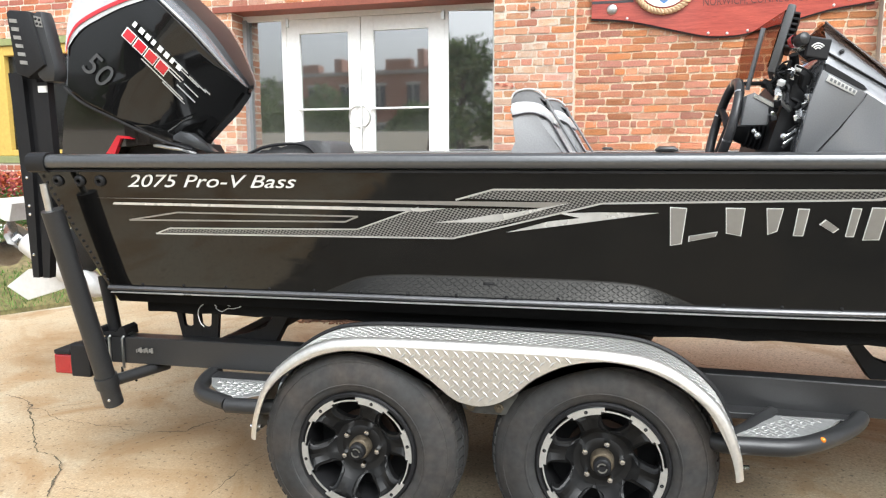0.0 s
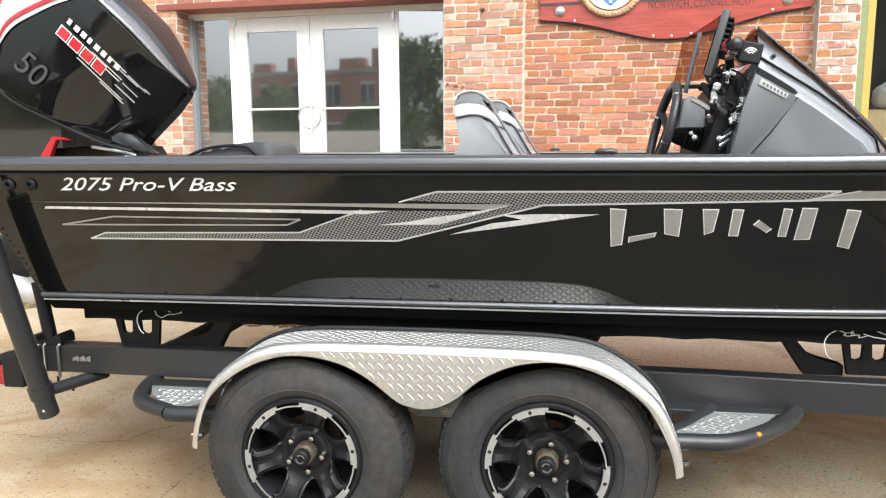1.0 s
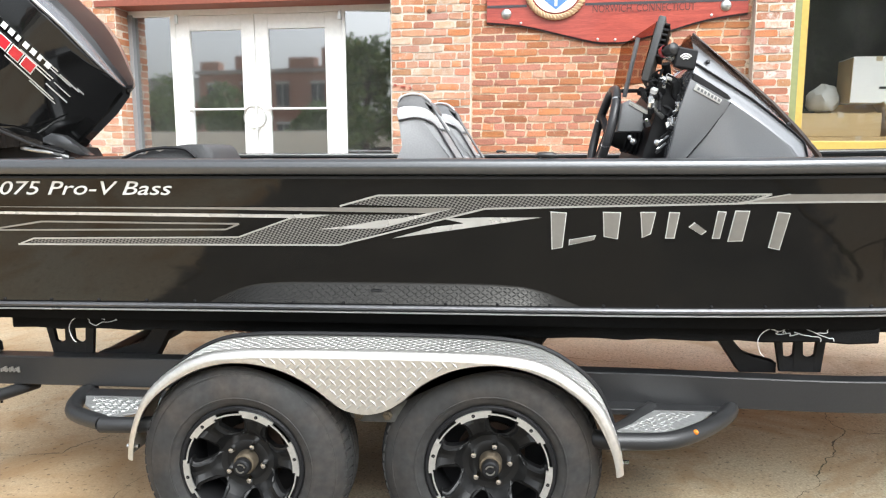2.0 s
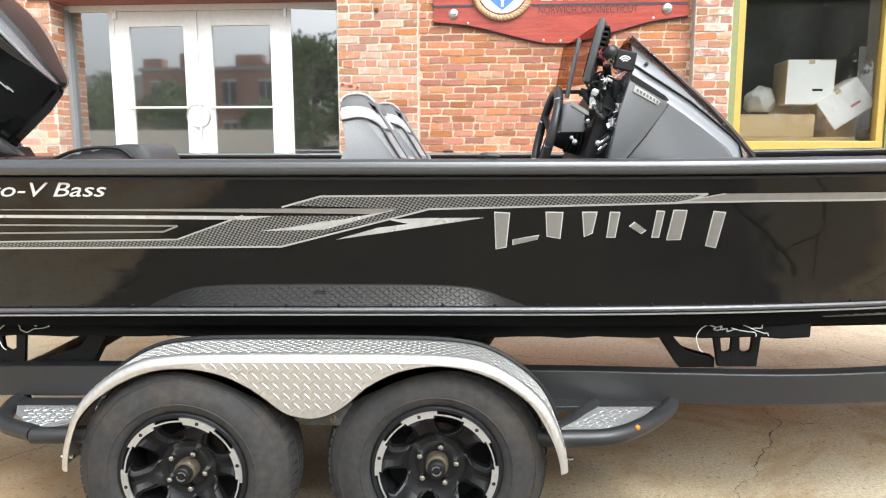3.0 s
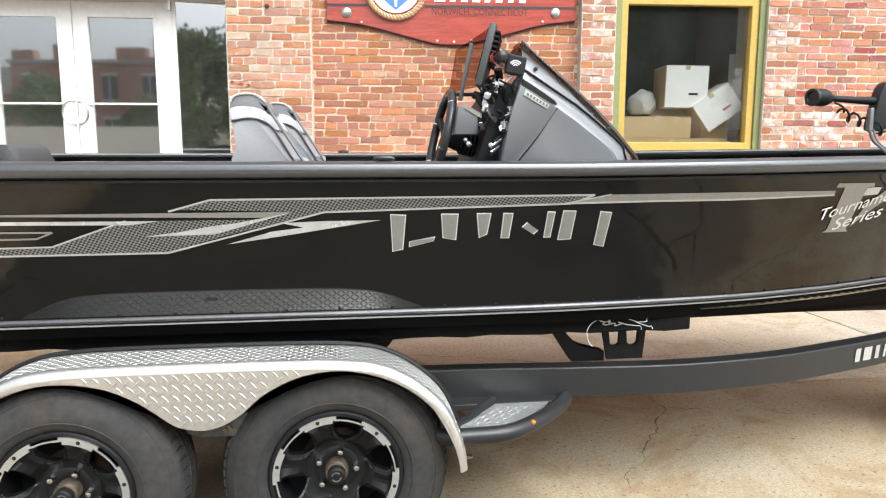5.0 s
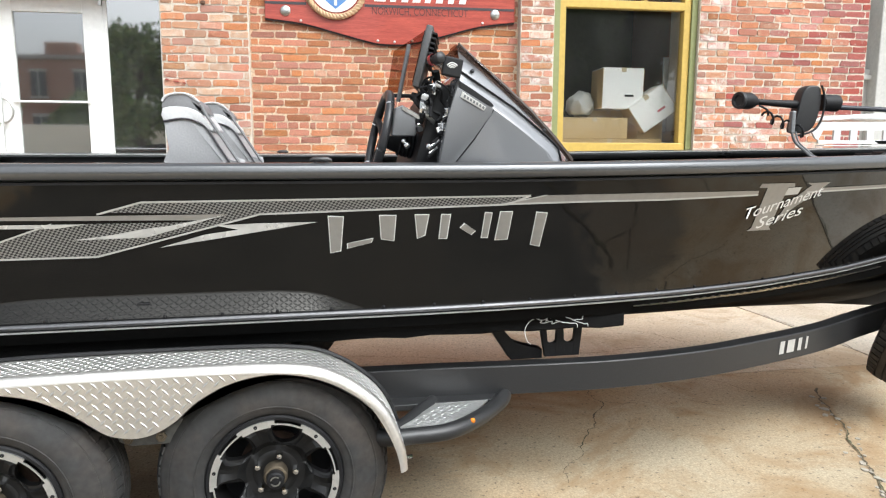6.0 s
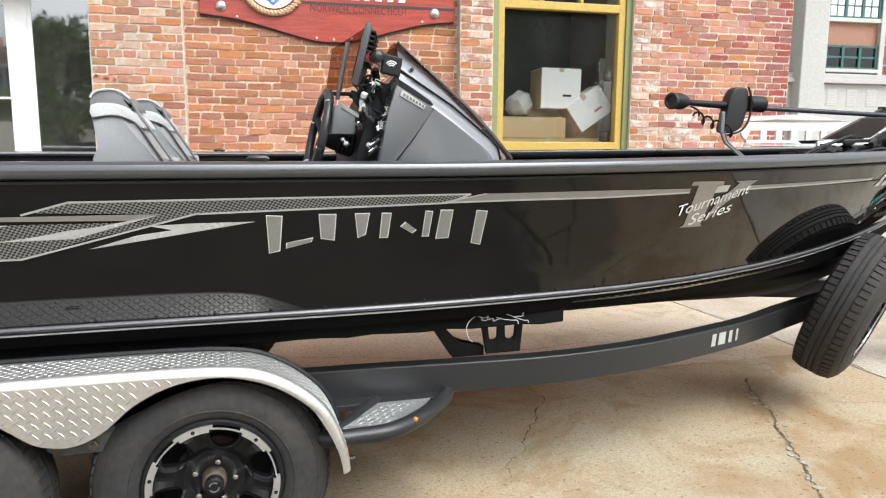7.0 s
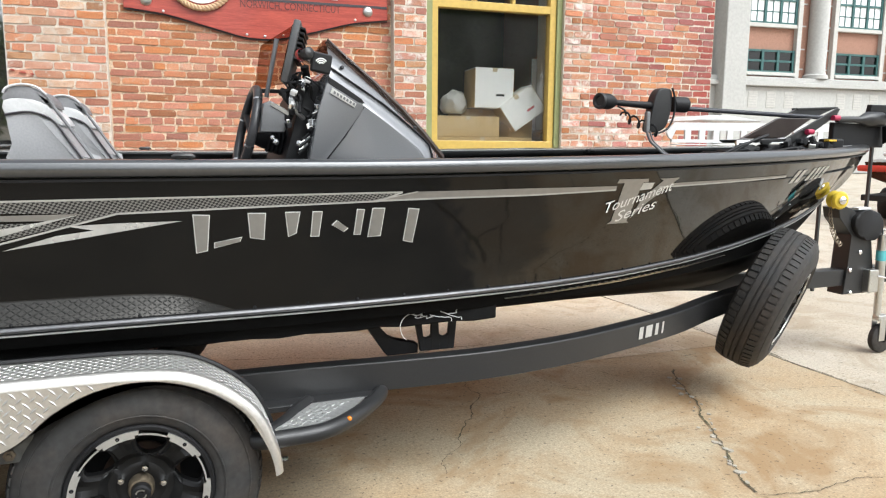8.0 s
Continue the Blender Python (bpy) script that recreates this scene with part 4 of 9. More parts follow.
for p in ([(-0.012, -0.16), (0.012, -0.16), (0.012, 0.12), (-0.012, 0.12)], [(-0.08, -0.02), (0.0, -0.13), (0.08, -0.02), (0.06, -0.01), (0.0, -0.09), (-0.06, -0.01)]):
    prism(bm, [(EC[0] + a, EC[1] + b) for a, b in p], signpt(4.3515), 0.003)
wpart("emblem_mark", bm, DECAL_WHITE, sign)
bm = letters("NORWICH, CONNECTICUT", 0.093, 0.0, 0.0015)
wd = max(v.co.x for v in bm.verts)
bm.transform(Matrix.Translation((1.395 - 1.58, 0.0, 2.578 - 2.33)) @ Matrix.Rotation(radians(90), 4, "X") @ Matrix.Diagonal((0.87 / wd, 1, 1, 1)))
wpart("sign_lettering", bm, material("letter_brown", (0.10, 0.028, 0.024), 0.5, vary=0.1), sign, "small dark capital lettering")
bm = bmesh.new()
for a, w_ in ((1.42, 0.10), (1.56, 0.05), (1.66, 0.06), (1.76, 0.07), (1.87, 0.05), (1.97, 0.06), (2.08, 0.05), (2.18, 0.06)):
    prism(bm, [(a, 2.69), (a + w_, 2.69), (a + w_ + 0.03, 2.80), (a + 0.03, 2.80)], signpt(4.367), 0.005)
wpart("sign_script", bm, DECAL_WHITE, sign, "white raised script strokes")

# rusty anchor bolt and red paint smears on the middle pier
bm = bmesh.new()
lathe(bm, [(0.022, 0.0), (0.022, 0.006), (0.012, 0.007), (0.011, 0.03), (0.001, 0.032)], (-0.03, 4.312, 2.618), (0, -1, 0), 8)
w = wpart("wall_bolt", bm, material("bolt_rust", (0.10, 0.05, 0.03), 0.8, vary=0.25, grain=50), None)
w.matrix_basis = WALL
tagged(w, "rusty anchor bolt in the brick pier", "bolt")
SMEAR_RED = material("smear_red", (0.36, 0.06, 0.04), 0.6, vary=0.15, grain=60)
for x, z, ln, h in ((-0.365, 1.978, 0.035, 0.010), (-0.30, 1.962, 0.05, 0.008), (-0.225, 1.95, 0.03, 0.009)):
    bm = bmesh.new()
    prism(bm, [(x, z), (x + ln * 0.4, z - h * 0.4), (x + ln, z - 0.006), (x + ln * 0.9, z + h * 0.5), (x + ln * 0.3, z + h)], lambda a, b, c: Vector((a, 4.296 + c, b)), 0.012)
    w = wpart("paint_smear", bm, SMEAR_RED, None)
    w.matrix_basis = WALL
    tagged(w, "dried red paint smear on the brick pier", "paint", group="paint smears")

# ---- the boat ----
YC = 1.25                                  # centre line of boat and trailer
BOW, STEM = 5.40, 5.05                     # tip of the rail; foot of the stem at the chine


def plan_gunwale(x):
    return 0.040 + (YC - 0.040) * max(0.0, (x - 1.6) / (BOW - 1.6)) ** 2.3


def plan_chine(x):
    return 0.185 + (YC - 0.185) * max(0.0, (min(x, STEM) - 1.2) / (STEM - 1.2)) ** 2.0


def sheer(x):
    return 1.328 + 0.055 * max(0.0, (x - 1.5) / 3.3) ** 1.3


CHINE = [(-1.3, 0.836), (0, 0.842), (1.6, 0.8465), (2.4, 0.848), (2.8, 0.855), (3.3, 0.875), (3.7, 0.902), (4.1, 0.936), (4.5, 0.983), (4.9, 1.045), (STEM, 1.08), (5.2, 1.16), (5.32, 1.26), (BOW, 1.39)]
KEEL = [(-1.3, 0.62), (1.5, 0.60), (2.4, 0.55), (3.9, 0.54), (4.2, 0.565), (4.5, 0.66), (4.8, 0.86), (STEM, 1.08), (5.2, 1.16), (5.32, 1.26), (BOW, 1.39)]


def chine(x):
    return curve_at(CHINE, x)


def keel(x):
    return min(chine(x), curve_at(KEEL, x))


def rake(x, z):
    """The transom leans: near the stern the sides run forward as they go down."""
    return x + (1.33 - z) * 0.37 * max(0.0, 1 - (x + 1.28) / 1.1)


def side(x, z):
    """Where the hull's near side stands at (x, z)."""
    zg, zc = sheer(x), chine(x)
    t = min(1.0, max(0.0, (zg - z) / max(zg - zc, 1e-4)))
    return plan_gunwale(x) + (plan_chine(x) - plan_gunwale(x)) * t - 0.003 * math.sin(math.pi * t)


boat = thing("bass_boat", "glossy black aluminium bass boat with silver graphics on a trailer", "boat", pose(2.0, YC, 0.64))
XS = [-1.28 + 0.1 * i for i in range(34)] + [2.15 + 0.065 * i for i in range(50)]
XS = [x for x in XS if x < BOW - 0.01] + [BOW - 0.004]


def section(x, s):
    """Points from the rail down the side, round the chine to the keel; s mirrors."""
    zg, zc, zk = sheer(x), chine(x), keel(x)
    pts = []
    for k in range(9):
        z = zg + (zc - zg) * k / 8
        pts.append((rake(x, z), side(x, z), z))
    yc = side(x, zc)
    for a, b in ((0.02, 0.20), (0.10, 0.22), (0.28, 0.40), (0.30, 0.45), (0.55, 0.66), (0.57, 0.71), (0.8, 0.88), (1.0, 1.0)):
        y = yc + (YC - yc) * a
        z = zc + (zk - zc) * b
        pts.append((rake(x, z), y, z))
    return [Vector((p[0], YC + s * (p[1] - YC), p[2])) for p in pts]


bm = bmesh.new()
for s in (1, -1):
    loft(bm, [section(x, s) for x in XS], closed=False)
ends = section(XS[0], 1) + section(XS[0], -1)[::-1]
bm.faces.new([bm.verts.new(p) for p in ends])
bmesh.ops.remove_doubles(bm, verts=bm.verts, dist=0.0005)
for f in bm.faces:
    c = f.calc_center_median()
    f.material_index = 1 if c.z < chine(c.x) - 0.006 else 0
part("hull", bm, [HULL_BLACK, BOTTOM_BLACK], boat, "glossy black hull", auto=35)

# deck, a little below the rails
bm = bmesh.new()
rings = []
for x in XS:
    y = plan_gunwale(x) + 0.05
    rings.append([Vector((x, min(y, YC), sheer(x) - 0.09)), Vector((x, max(2 * YC - y, YC), sheer(x) - 0.09))])
loft(bm, rings, closed=False)
part("deck", bm, material("deck_carpet", (0.05, 0.05, 0.052), 0.95, vary=0.2, grain=300, bump=0.3), boat, "dark carpeted deck")


def sweep_rail(bm, profile, xs, s=1, z_of=sheer, y_of=plan_gunwale):
    """Sweeps (out, up) points along the boat's edge; s=-1 for the far side."""
    rings = []
    for i, x in enumerate(xs):
        a, b = xs[max(i - 1, 0)], xs[min(i + 1, len(xs) - 1)]
        d = Vector((b - a, y_of(b) - y_of(a), 0)).normalized()
        n = Vector((-d.y, d.x, 0))
        p = Vector((x, y_of(x), z_of(x)))
        ring = [p - n * o + Vector((0, 0, u)) for o, u in profile]
        ring = [Vector((q.x, min(q.y, YC), q.z)) for q in ring]
        rings.append([Vector((q.x, YC + s * (q.y - YC), q.z)) for q in ring])
    loft(bm, rings, True, True)


RAIL = [(-0.09, 0.03), (-0.09, 0.046), (-0.01, 0.054), (0.012, 0.052), (0.025, 0.044), (0.031, 0.03), (0.031, 0.018), (0.025, 0.006), (0.012, 0.0), (-0.004, -0.002)]
xs_rail = [-1.225] + [x for x in XS if x > -1.15]
for s in (1, -1):
    bm = bmesh.new()
    sweep_rail(bm, RAIL, xs_rail, s)
    part("gunwale", bm, RAIL_GREY, boat, "dark grey extruded gunwale rail", auto=30)
    bm = bmesh.new()
    sweep_rail(bm, [(0.0, -0.003), (0.013, -0.003), (0.013, -0.011), (-0.002, -0.011)], xs_rail, s)
    part("rail_gasket", bm, BLACK_MATTE, boat, "black rubber gasket under the rail")
    bm = bmesh.new()
    cap = [(-0.12, 0.026), (-0.12, 0.052), (-0.01, 0.061), (0.016, 0.058), (0.031, 0.046), (0.037, 0.03), (0.035, 0.01), (0.026, -0.008), (0.01, -0.014), (-0.01, -0.012)]
    sweep_rail(bm, cap, [-1.292, -1.28, -1.225, -1.212], s)
    part("stern_cap", bm, BLACK_MATTE, boat, "black moulded corner cap", auto=30)
# bright strip drawn in for the highlight on the far rail's edge
bm = bmesh.new()
sweep_rail(bm, [(-0.094, 0.040), (-0.094, 0.0465), (-0.089, 0.0475), (-0.089, 0.040)], xs_rail, -1)
part("rail_bead", bm, BEAD, boat, "bright strip imitating the highlight along the far rail")
bm = bmesh.new()
box(bm, -1.27, -1.2, 0.06, 2.44, 1.30, 1.375, 0.012)
part("transom_cap", bm, RAIL_GREY, boat)

# chine trim: a double bright bead
xs_ch = [x for x in XS if -0.3 < x < 5.03]


def bead(lo, hi, out, mt, name, label):
    bm = bmesh.new()
    rings = []
    for x in [-1.28 + 0.05 * k for k in range(20)] + xs_ch:
        za, zb = chine(x) + lo, chine(x) + hi
        ya, yb = side(x, za), side(x, zb)
        xa = rake(x, (za + zb) / 2)
        rings.append([Vector((xa, ya + 0.004, za))] + [Vector((xa, ya + (yb - ya) * q - out * math.sin(math.pi * (0.12 + 0.76 * q)), za + (zb - za) * q)) for q in (0.0, 0.18, 0.36, 0.54, 0.72, 0.88, 1.0)] + [Vector((xa, yb + 0.004, zb))])
    loft(bm, rings, True, True)
    part(name, bm, mt, boat, label, auto=30)


bead(-0.005, 0.002, 0.012, BEAD, "chine_bead", "bright aluminium bead")
bead(0.0025, 0.0062, 0.006, BLACK_MATTE, "chine_groove", "black rubber insert")
bead(0.0065, 0.0255, 0.014, MOULDING, "chine_moulding", "satin grey half-round moulding")
# polished, notched spray strip under the forward chine
bm = bmesh.new()
rings = []
for k in range(140):
    q = k / 139
    x = 2.20 + 1.45 * q
    h = (0.003 + 0.009 * math.sin(math.pi * min(1.0, q * 1.1)) ** 0.7) * (1.0 if k % 4 < 2 else 0.70)
    z, y = chine(x) - 0.030, side(x, chine(x)) + 0.004
    rings.append([Vector((x, y, z)), Vector((x, y - 0.010, z + h)), Vector((x, y + 0.012, z + h))])
loft(bm, rings, True, True)
part("spray_strip", bm, material("polished_strip", (0.62, 0.57, 0.50), 0.35, metal=1.0, vary=0.06), boat, "polished notched spray strip")


def on_side(bm, lift=0.002, step=0.12):
    """Lays a flat (x, z) drawing on the near side of the hull."""
    xs = [v.co.x for v in bm.verts]
    x = math.floor(min(xs) / step) * step
    while x < max(xs):
        if x > min(xs):
            bmesh.ops.bisect_plane(bm, geom=bm.verts[:] + bm.edges[:] + bm.faces[:], plane_co=(x, 0, 0), plane_no=(1, 0, 0))
        x += step
    for v in bm.verts:
        v.co = Vector((v.co.x, side(v.co.x, v.co.z) - lift, v.co.z))
    return bm


def flat(polys):
    bm = bmesh.new()
    for p in polys:
        bm.faces.new([bm.verts.new((a, 0, b)) for a, b in p])
    return bm


def graphic(name, polys, mt, label="", lift=0.002):
    return part(name, on_side(flat(polys), lift), mt, boat, label)


def line(a, b, w):
    d = Vector((b[0] - a[0], b[1] - a[1])).normalized()
    n = Vector((-d.y, d.x)) * w / 2
    return [(a[0] - n.x, a[1] - n.y), (b[0] - n.x, b[1] - n.y), (b[0] + n.x, b[1] + n.y), (a[0] + n.x, a[1] + n.y)]


# silver stripe graphics along the side
graphic("stripe_mesh", [[(-0.80, 1.089), (-0.76, 1.104), (-0.03, 1.115), (0.20, 1.197), (0.64, 1.197), (0.50, 1.147), (0.314, 1.093)],
                        [(0.50, 1.147), (0.64, 1.197), (0.708, 1.222), (0.35, 1.232), (0.459, 1.260), (1.69, 1.268), (1.61, 1.238), (0.808, 1.219)]], DECAL_MESH, "dark carbon-pattern stripe", 0.0015)
graphic("stripe_edge", [line((-0.83, 1.084), (0.314, 1.091), 0.006), line((0.314, 1.091), (0.808, 1.2195), 0.006), line((0.808, 1.2195), (1.62, 1.240), 0.006), line((1.62, 1.240), (1.70, 1.269), 0.006),
                        line((-0.82, 1.087), (-0.765, 1.106), 0.005), line((-0.765, 1.106), (-0.03, 1.116), 0.005), line((-0.03, 1.116), (0.20, 1.198), 0.005), line((0.33, 1.226), (0.459, 1.262), 0.006), line((0.459, 1.262), (1.70, 1.269), 0.006)], DECAL_SILVER, "bright outline", 0.0035)
graphic("stripe_upper", [[(-1.07, 1.219), (0.71, 1.222), (0.62, 1.203), (-0.10, 1.213)]], DECAL_GREY, "grey upper stripe", 0.003)
graphic("stripe_light", [[(-0.985, 1.194), (-0.975, 1.203), (0.30, 1.196), (0.21, 1.184)], [(0.25, 1.146), (0.463, 1.150), (0.707, 1.220), (0.53, 1.186), (0.45, 1.177), (0.36, 1.160)],
                         [(0.497, 1.116), (0.681, 1.143), (0.989, 1.191), (0.80, 1.190), (0.67, 1.185), (0.74, 1.170), (0.64, 1.157)]], DECAL_FLASH, "bright silver flash", 0.0035)
graphic("stripe_thin", [line((-0.93, 1.135), (-0.72, 1.167), 0.006), line((-0.72, 1.167), (-0.02, 1.163), 0.006), line((-0.02, 1.163), (-0.07, 1.143), 0.006), line((-0.07, 1.143), (-0.93, 1.135), 0.006)], DECAL_GREY, "grey outline stripe", 0.003)
graphic("stripe_bow", [[(1.605, 1.241), (1.90, 1.246), (2.21, 1.247), (2.62, 1.257), (2.62, 1.273), (2.20, 1.273), (1.756, 1.270)], [(2.86, 1.262), (3.85, 1.283), (3.85, 1.293), (2.86, 1.277)]], DECAL_GREY, "grey stripe running to the bow", 0.0025)
graphic("stripe_bow_edge", [line((1.60, 1.241), (1.90, 1.2455), 0.006), line((1.90, 1.2455), (2.21, 1.247), 0.006), line((2.21, 1.247), (2.62, 1.257), 0.006), line((1.61, 1.243), (1.756, 1.270), 0.004), line((2.86, 1.262), (3.85, 1.283), 0.006)], DECAL_SILVER, "bright lower edge", 0.004)

# maker's mark as plain blocks
BLOCKS = [[(1.030, 1.085), (1.060, 1.092), (1.068, 1.205), (1.022, 1.208)], [(1.085, 1.100), (1.160, 1.116), (1.166, 1.130), (1.085, 1.116)],
          [(1.196, 1.130), (1.236, 1.122), (1.240, 1.207), (1.188, 1.208)], [(1.318, 1.128), (1.340, 1.140), (1.350, 1.208), (1.306, 1.208)],
          [(1.392, 1.126), (1.416, 1.126), (1.424, 1.207), (1.396, 1.208)], [(1.462, 1.160), (1.500, 1.138), (1.515, 1.150), (1.478, 1.175)], [(1.540, 1.126), (1.560, 1.126), (1.568, 1.210), (1.546, 1.212)],
          [(1.590, 1.116), (1.632, 1.118), (1.640, 1.213), (1.600, 1.214)], [(1.722, 1.096), (1.754, 1.088), (1.766, 1.206), (1.730, 1.210)]]


def grown(p, g):
    c = Vector((sum(a for a, _ in p) / len(p), sum(b for _, b in p) / len(p)))
    return [(c.x + (a - c.x) * (1 + g / max(abs(a - c.x), 0.008)), c.y + (b - c.y) * (1 + g / max(abs(b - c.y), 0.008))) for a, b in p]


for p in BLOCKS:
    graphic("mark_rim", [grown(p, 0.003)], DECAL_WHITE, "pale rim", 0.0025)
    graphic("mark_block", [p], DECAL_GREY, "grey metallic block", 0.0045)

# model lettering
bm = letters("2075 Pro-V Bass", 0.066, 0.42, bold=0.0003)
wd = max(v.co.x for v in bm.verts)
bm.transform(Matrix.Translation((-0.903, 0, 1.262)) @ Matrix.Rotation(radians(90), 4, "X") @ Matrix.Diagonal((0.672 / wd, 1.0, 1, 1)))
part("model_lettering", on_side(bm, 0.003, 0.2), DECAL_WHITE, boat, "white italic lettering")

# emblem near the bow
graphic("emblem_stem", [[(2.648, 1.120), (2.737, 1.120), (2.757, 1.290), (2.655, 1.290)], [(2.615, 1.284), (2.787, 1.284), (2.781, 1.300), (2.621, 1.300)], [(2.630, 1.112), (2.750, 1.112), (2.737, 1.124), (2.648, 1.124)]], DECAL_GREY, "grey block emblem", 0.0025)
graphic("emblem_wing", [[(2.845, 1.299), (2.965, 1.301), (2.955, 1.292), (2.825, 1.200), (2.75, 1.13), (2.785, 1.218), (2.872, 1.290)]], DECAL_GREY, "grey wing of the emblem", 0.0025)
graphic("emblem_badge", [[(2.750, 1.252), (2.815, 1.256), (2.822, 1.283), (2.756, 1.282)]], DECAL_SILVER, "", 0.004)
for txt, x0, z0, wid in (("Tournament", 2.585, 1.158, 0.375), ("Series", 2.665, 1.118, 0.225)):
    bm = letters(txt, 0.075, 0.3, bold=0.0002)
    wd = max(v.co.x for v in bm.verts)
    bm.transform(Matrix.Translation((x0, 0, z0)) @ Matrix.Rotation(radians(-14), 4, "Y") @ Matrix.Rotation(radians(90), 4, "X") @ Matrix.Diagonal((wid / wd, 0.85, 1, 1)))
    part("series_lettering", on_side(bm, 0.0045, 0.2), DECAL_WHITE, boat, "white slanted script lettering")
for k in (0, 1, 3, 4, 5, 6):
    x, z = 3.93 + 0.066 * k, 1.245 + 0.0027 * k
    graphic("registration_bar", [[(x, z), (x + 0.045, z + 0.001), (x + 0.082, z + 0.068), (x + 0.037, z + 0.067)]], DECAL_SILVER, "pale bar of the registration mark", 0.003)

# fittings: through-hull outlets, rivets, roller mat
for x in (-1.192, -1.098, -1.012):
    bm = bmesh.new()
    y = side(x, 1.285)
    lathe(bm, [(0.022, 0.0), (0.022, 0.006), (0.016, 0.012), (0.009, 0.012), (0.008, -0.004), (0.001, -0.004)], (x, y, 1.283), (0, -1, -0.2), 20)
    part("hull_outlet", bm, BLACK_MATTE, boat, "black round drain outlet", smooth=True)
rivet = None
for k in range(26):
    x = -0.95 + 0.18 * k
    z = chine(x) + 0.034
    if rivet is None:
        bm = bmesh.new()
        lathe(bm, [(0.0065, 0), (0.005, 0.003), (0.001, 0.0045)], (0, 0, 0), (0, -1, -0.25), 8)
        rivet = bpy.data.meshes.new("rivet")
        bm.to_mesh(rivet)
        bm.free()
        rivet.materials.append(BLACK_MATTE)
    ob = new("rivet", rivet)
    ob.parent = boat
    ob.location = Vector((x, side(x, z), z)) - WM[boat].translation
for k in range(20):
    z = 1.30 - 0.023 * k
    ob = new("rivet", rivet)
    ob.parent = boat
    xx = rake(-1.262, z)
    ob.location = Vector((xx, side(-1.2, z), z)) - WM[boat].translation
bm = bmesh.new()
box(bm, -0.02, 0.02, -0.007, 0.01, -0.004, 0.004, 0.003, m=pose(0.43, side(0.43, 0.92), 0.925))
part("drain_hook", bm, BLACK_MATTE, boat)
# cleats and small fittings on the near rail
for x, y in ((1.0, 0.05), (0.85, 2.4), (2.6, 2.38)):
    cleat = thing("deck_cleat", "small dark mooring cleat on the gunwale", "cleat", pose(x, y, sheer(x) + 0.052))
    bm = bmesh.new()
    tube(bm, [(-0.034, 0, 0.008), (-0.022, 0, 0.012), (0.022, 0, 0.012), (0.034, 0, 0.008)], [0.004, 0.009, 0.009, 0.004], 8)
    part("horn", bm, FRAME_BLACK, cleat, local=True, smooth=True)
    for a in (-0.018, 0.018):
        bm = bmesh.new()
        tube(bm, [(a, 0, 0), (a, 0, 0.012)], 0.006, 8)
        part("post", bm, FRAME_BLACK, cleat, local=True, smooth=True)

# ---- the trailer ----
trailer = thing("boat_trailer", "black tandem-axle boat trailer with diamond-plate fenders", "trailer", pose(0.4, YC, 0))
BEAM = [(-1.26, 0.33), (0.0, 0.33), (1.2, 0.33), (1.75, 0.30), (2.15, 0.29), (2.55, 0.34), (2.9, 0.435), (3.35, 0.59), (3.75, 0.785), (4.25, 1.0), (4.75, 1.17)]
beam_path = smoothed([(a, b, 0) for a, b in BEAM], 5)
for s in (1, -1):
    bm = bmesh.new()
    rings = []
    for i, p in enumerate(beam_path):
        d = (beam_path[min(i + 1, len(beam_path) - 1)] - beam_path[max(i - 1, 0)]).normalized()
        n = Vector((-d.y, d.x, 0))
        prof = [(0, 0.494), (0.004, 0.49), (0.071, 0.49), (0.075, 0.494), (0.075, 0.602), (0.071, 0.606), (0.004, 0.606), (0, 0.602)]
        ring = [p + n * o + Vector((0, 0, z - 0.011 * min(1.0, max(0.0, p.x / 1.2)))) for o, z in prof]
        rings.append([Vector((q.x, YC + s * (q.y - YC), q.z)) for q in ring])
    loft(bm, rings, True, True)
    part("frame_beam", bm, FRAME_BLACK, trailer, "satin black box-section beam", auto=30)
bm = bmesh.new()
box(bm, 4.55, 5.80, YC - 0.045, YC + 0.045, 0.488, 0.603, 0.006)
part("tongue", bm, FRAME_BLACK, trailer)
bm = bmesh.new()
box(bm, 5.8, 5.98, YC - 0.05, YC + 0.05, 0.51, 0.60, 0.02)
part("coupler", bm, FRAME_BLACK, trailer)
# plain bars of the beam's worn lettering
bm = bmesh.new()
for k in range(9):
    x = -1.105 + 0.0088 * k
    box(bm, x, x + 0.004 + 0.002 * (k % 3), 0.3185, 0.3235, 0.543 + 0.004 * (k % 2), 0.557 + 0.004 * (k % 3))
part("stern_bars", bm, DECAL_GREY, trailer, "faint worn decal bars")
bm = bmesh.new()
for a, b in ((3.02, 3.05), (3.07, 3.12), (3.145, 3.17), (3.20, 3.215)):
    for x0, x1 in ((a, b),):
        pts = []
        for x, z in ((x0, 0.515), (x1, 0.515), (x1 + 0.008, 0.572), (x0 + 0.008, 0.572)):
            y = curve_at([(p.x, p.y) for p in beam_path], x)
            pts.append(bm.verts.new((x, y - 0.004, z)))
        bm.faces.new(pts)
part("beam_bars", bm, DECAL_SILVER, trailer, "pale worn decal bars")
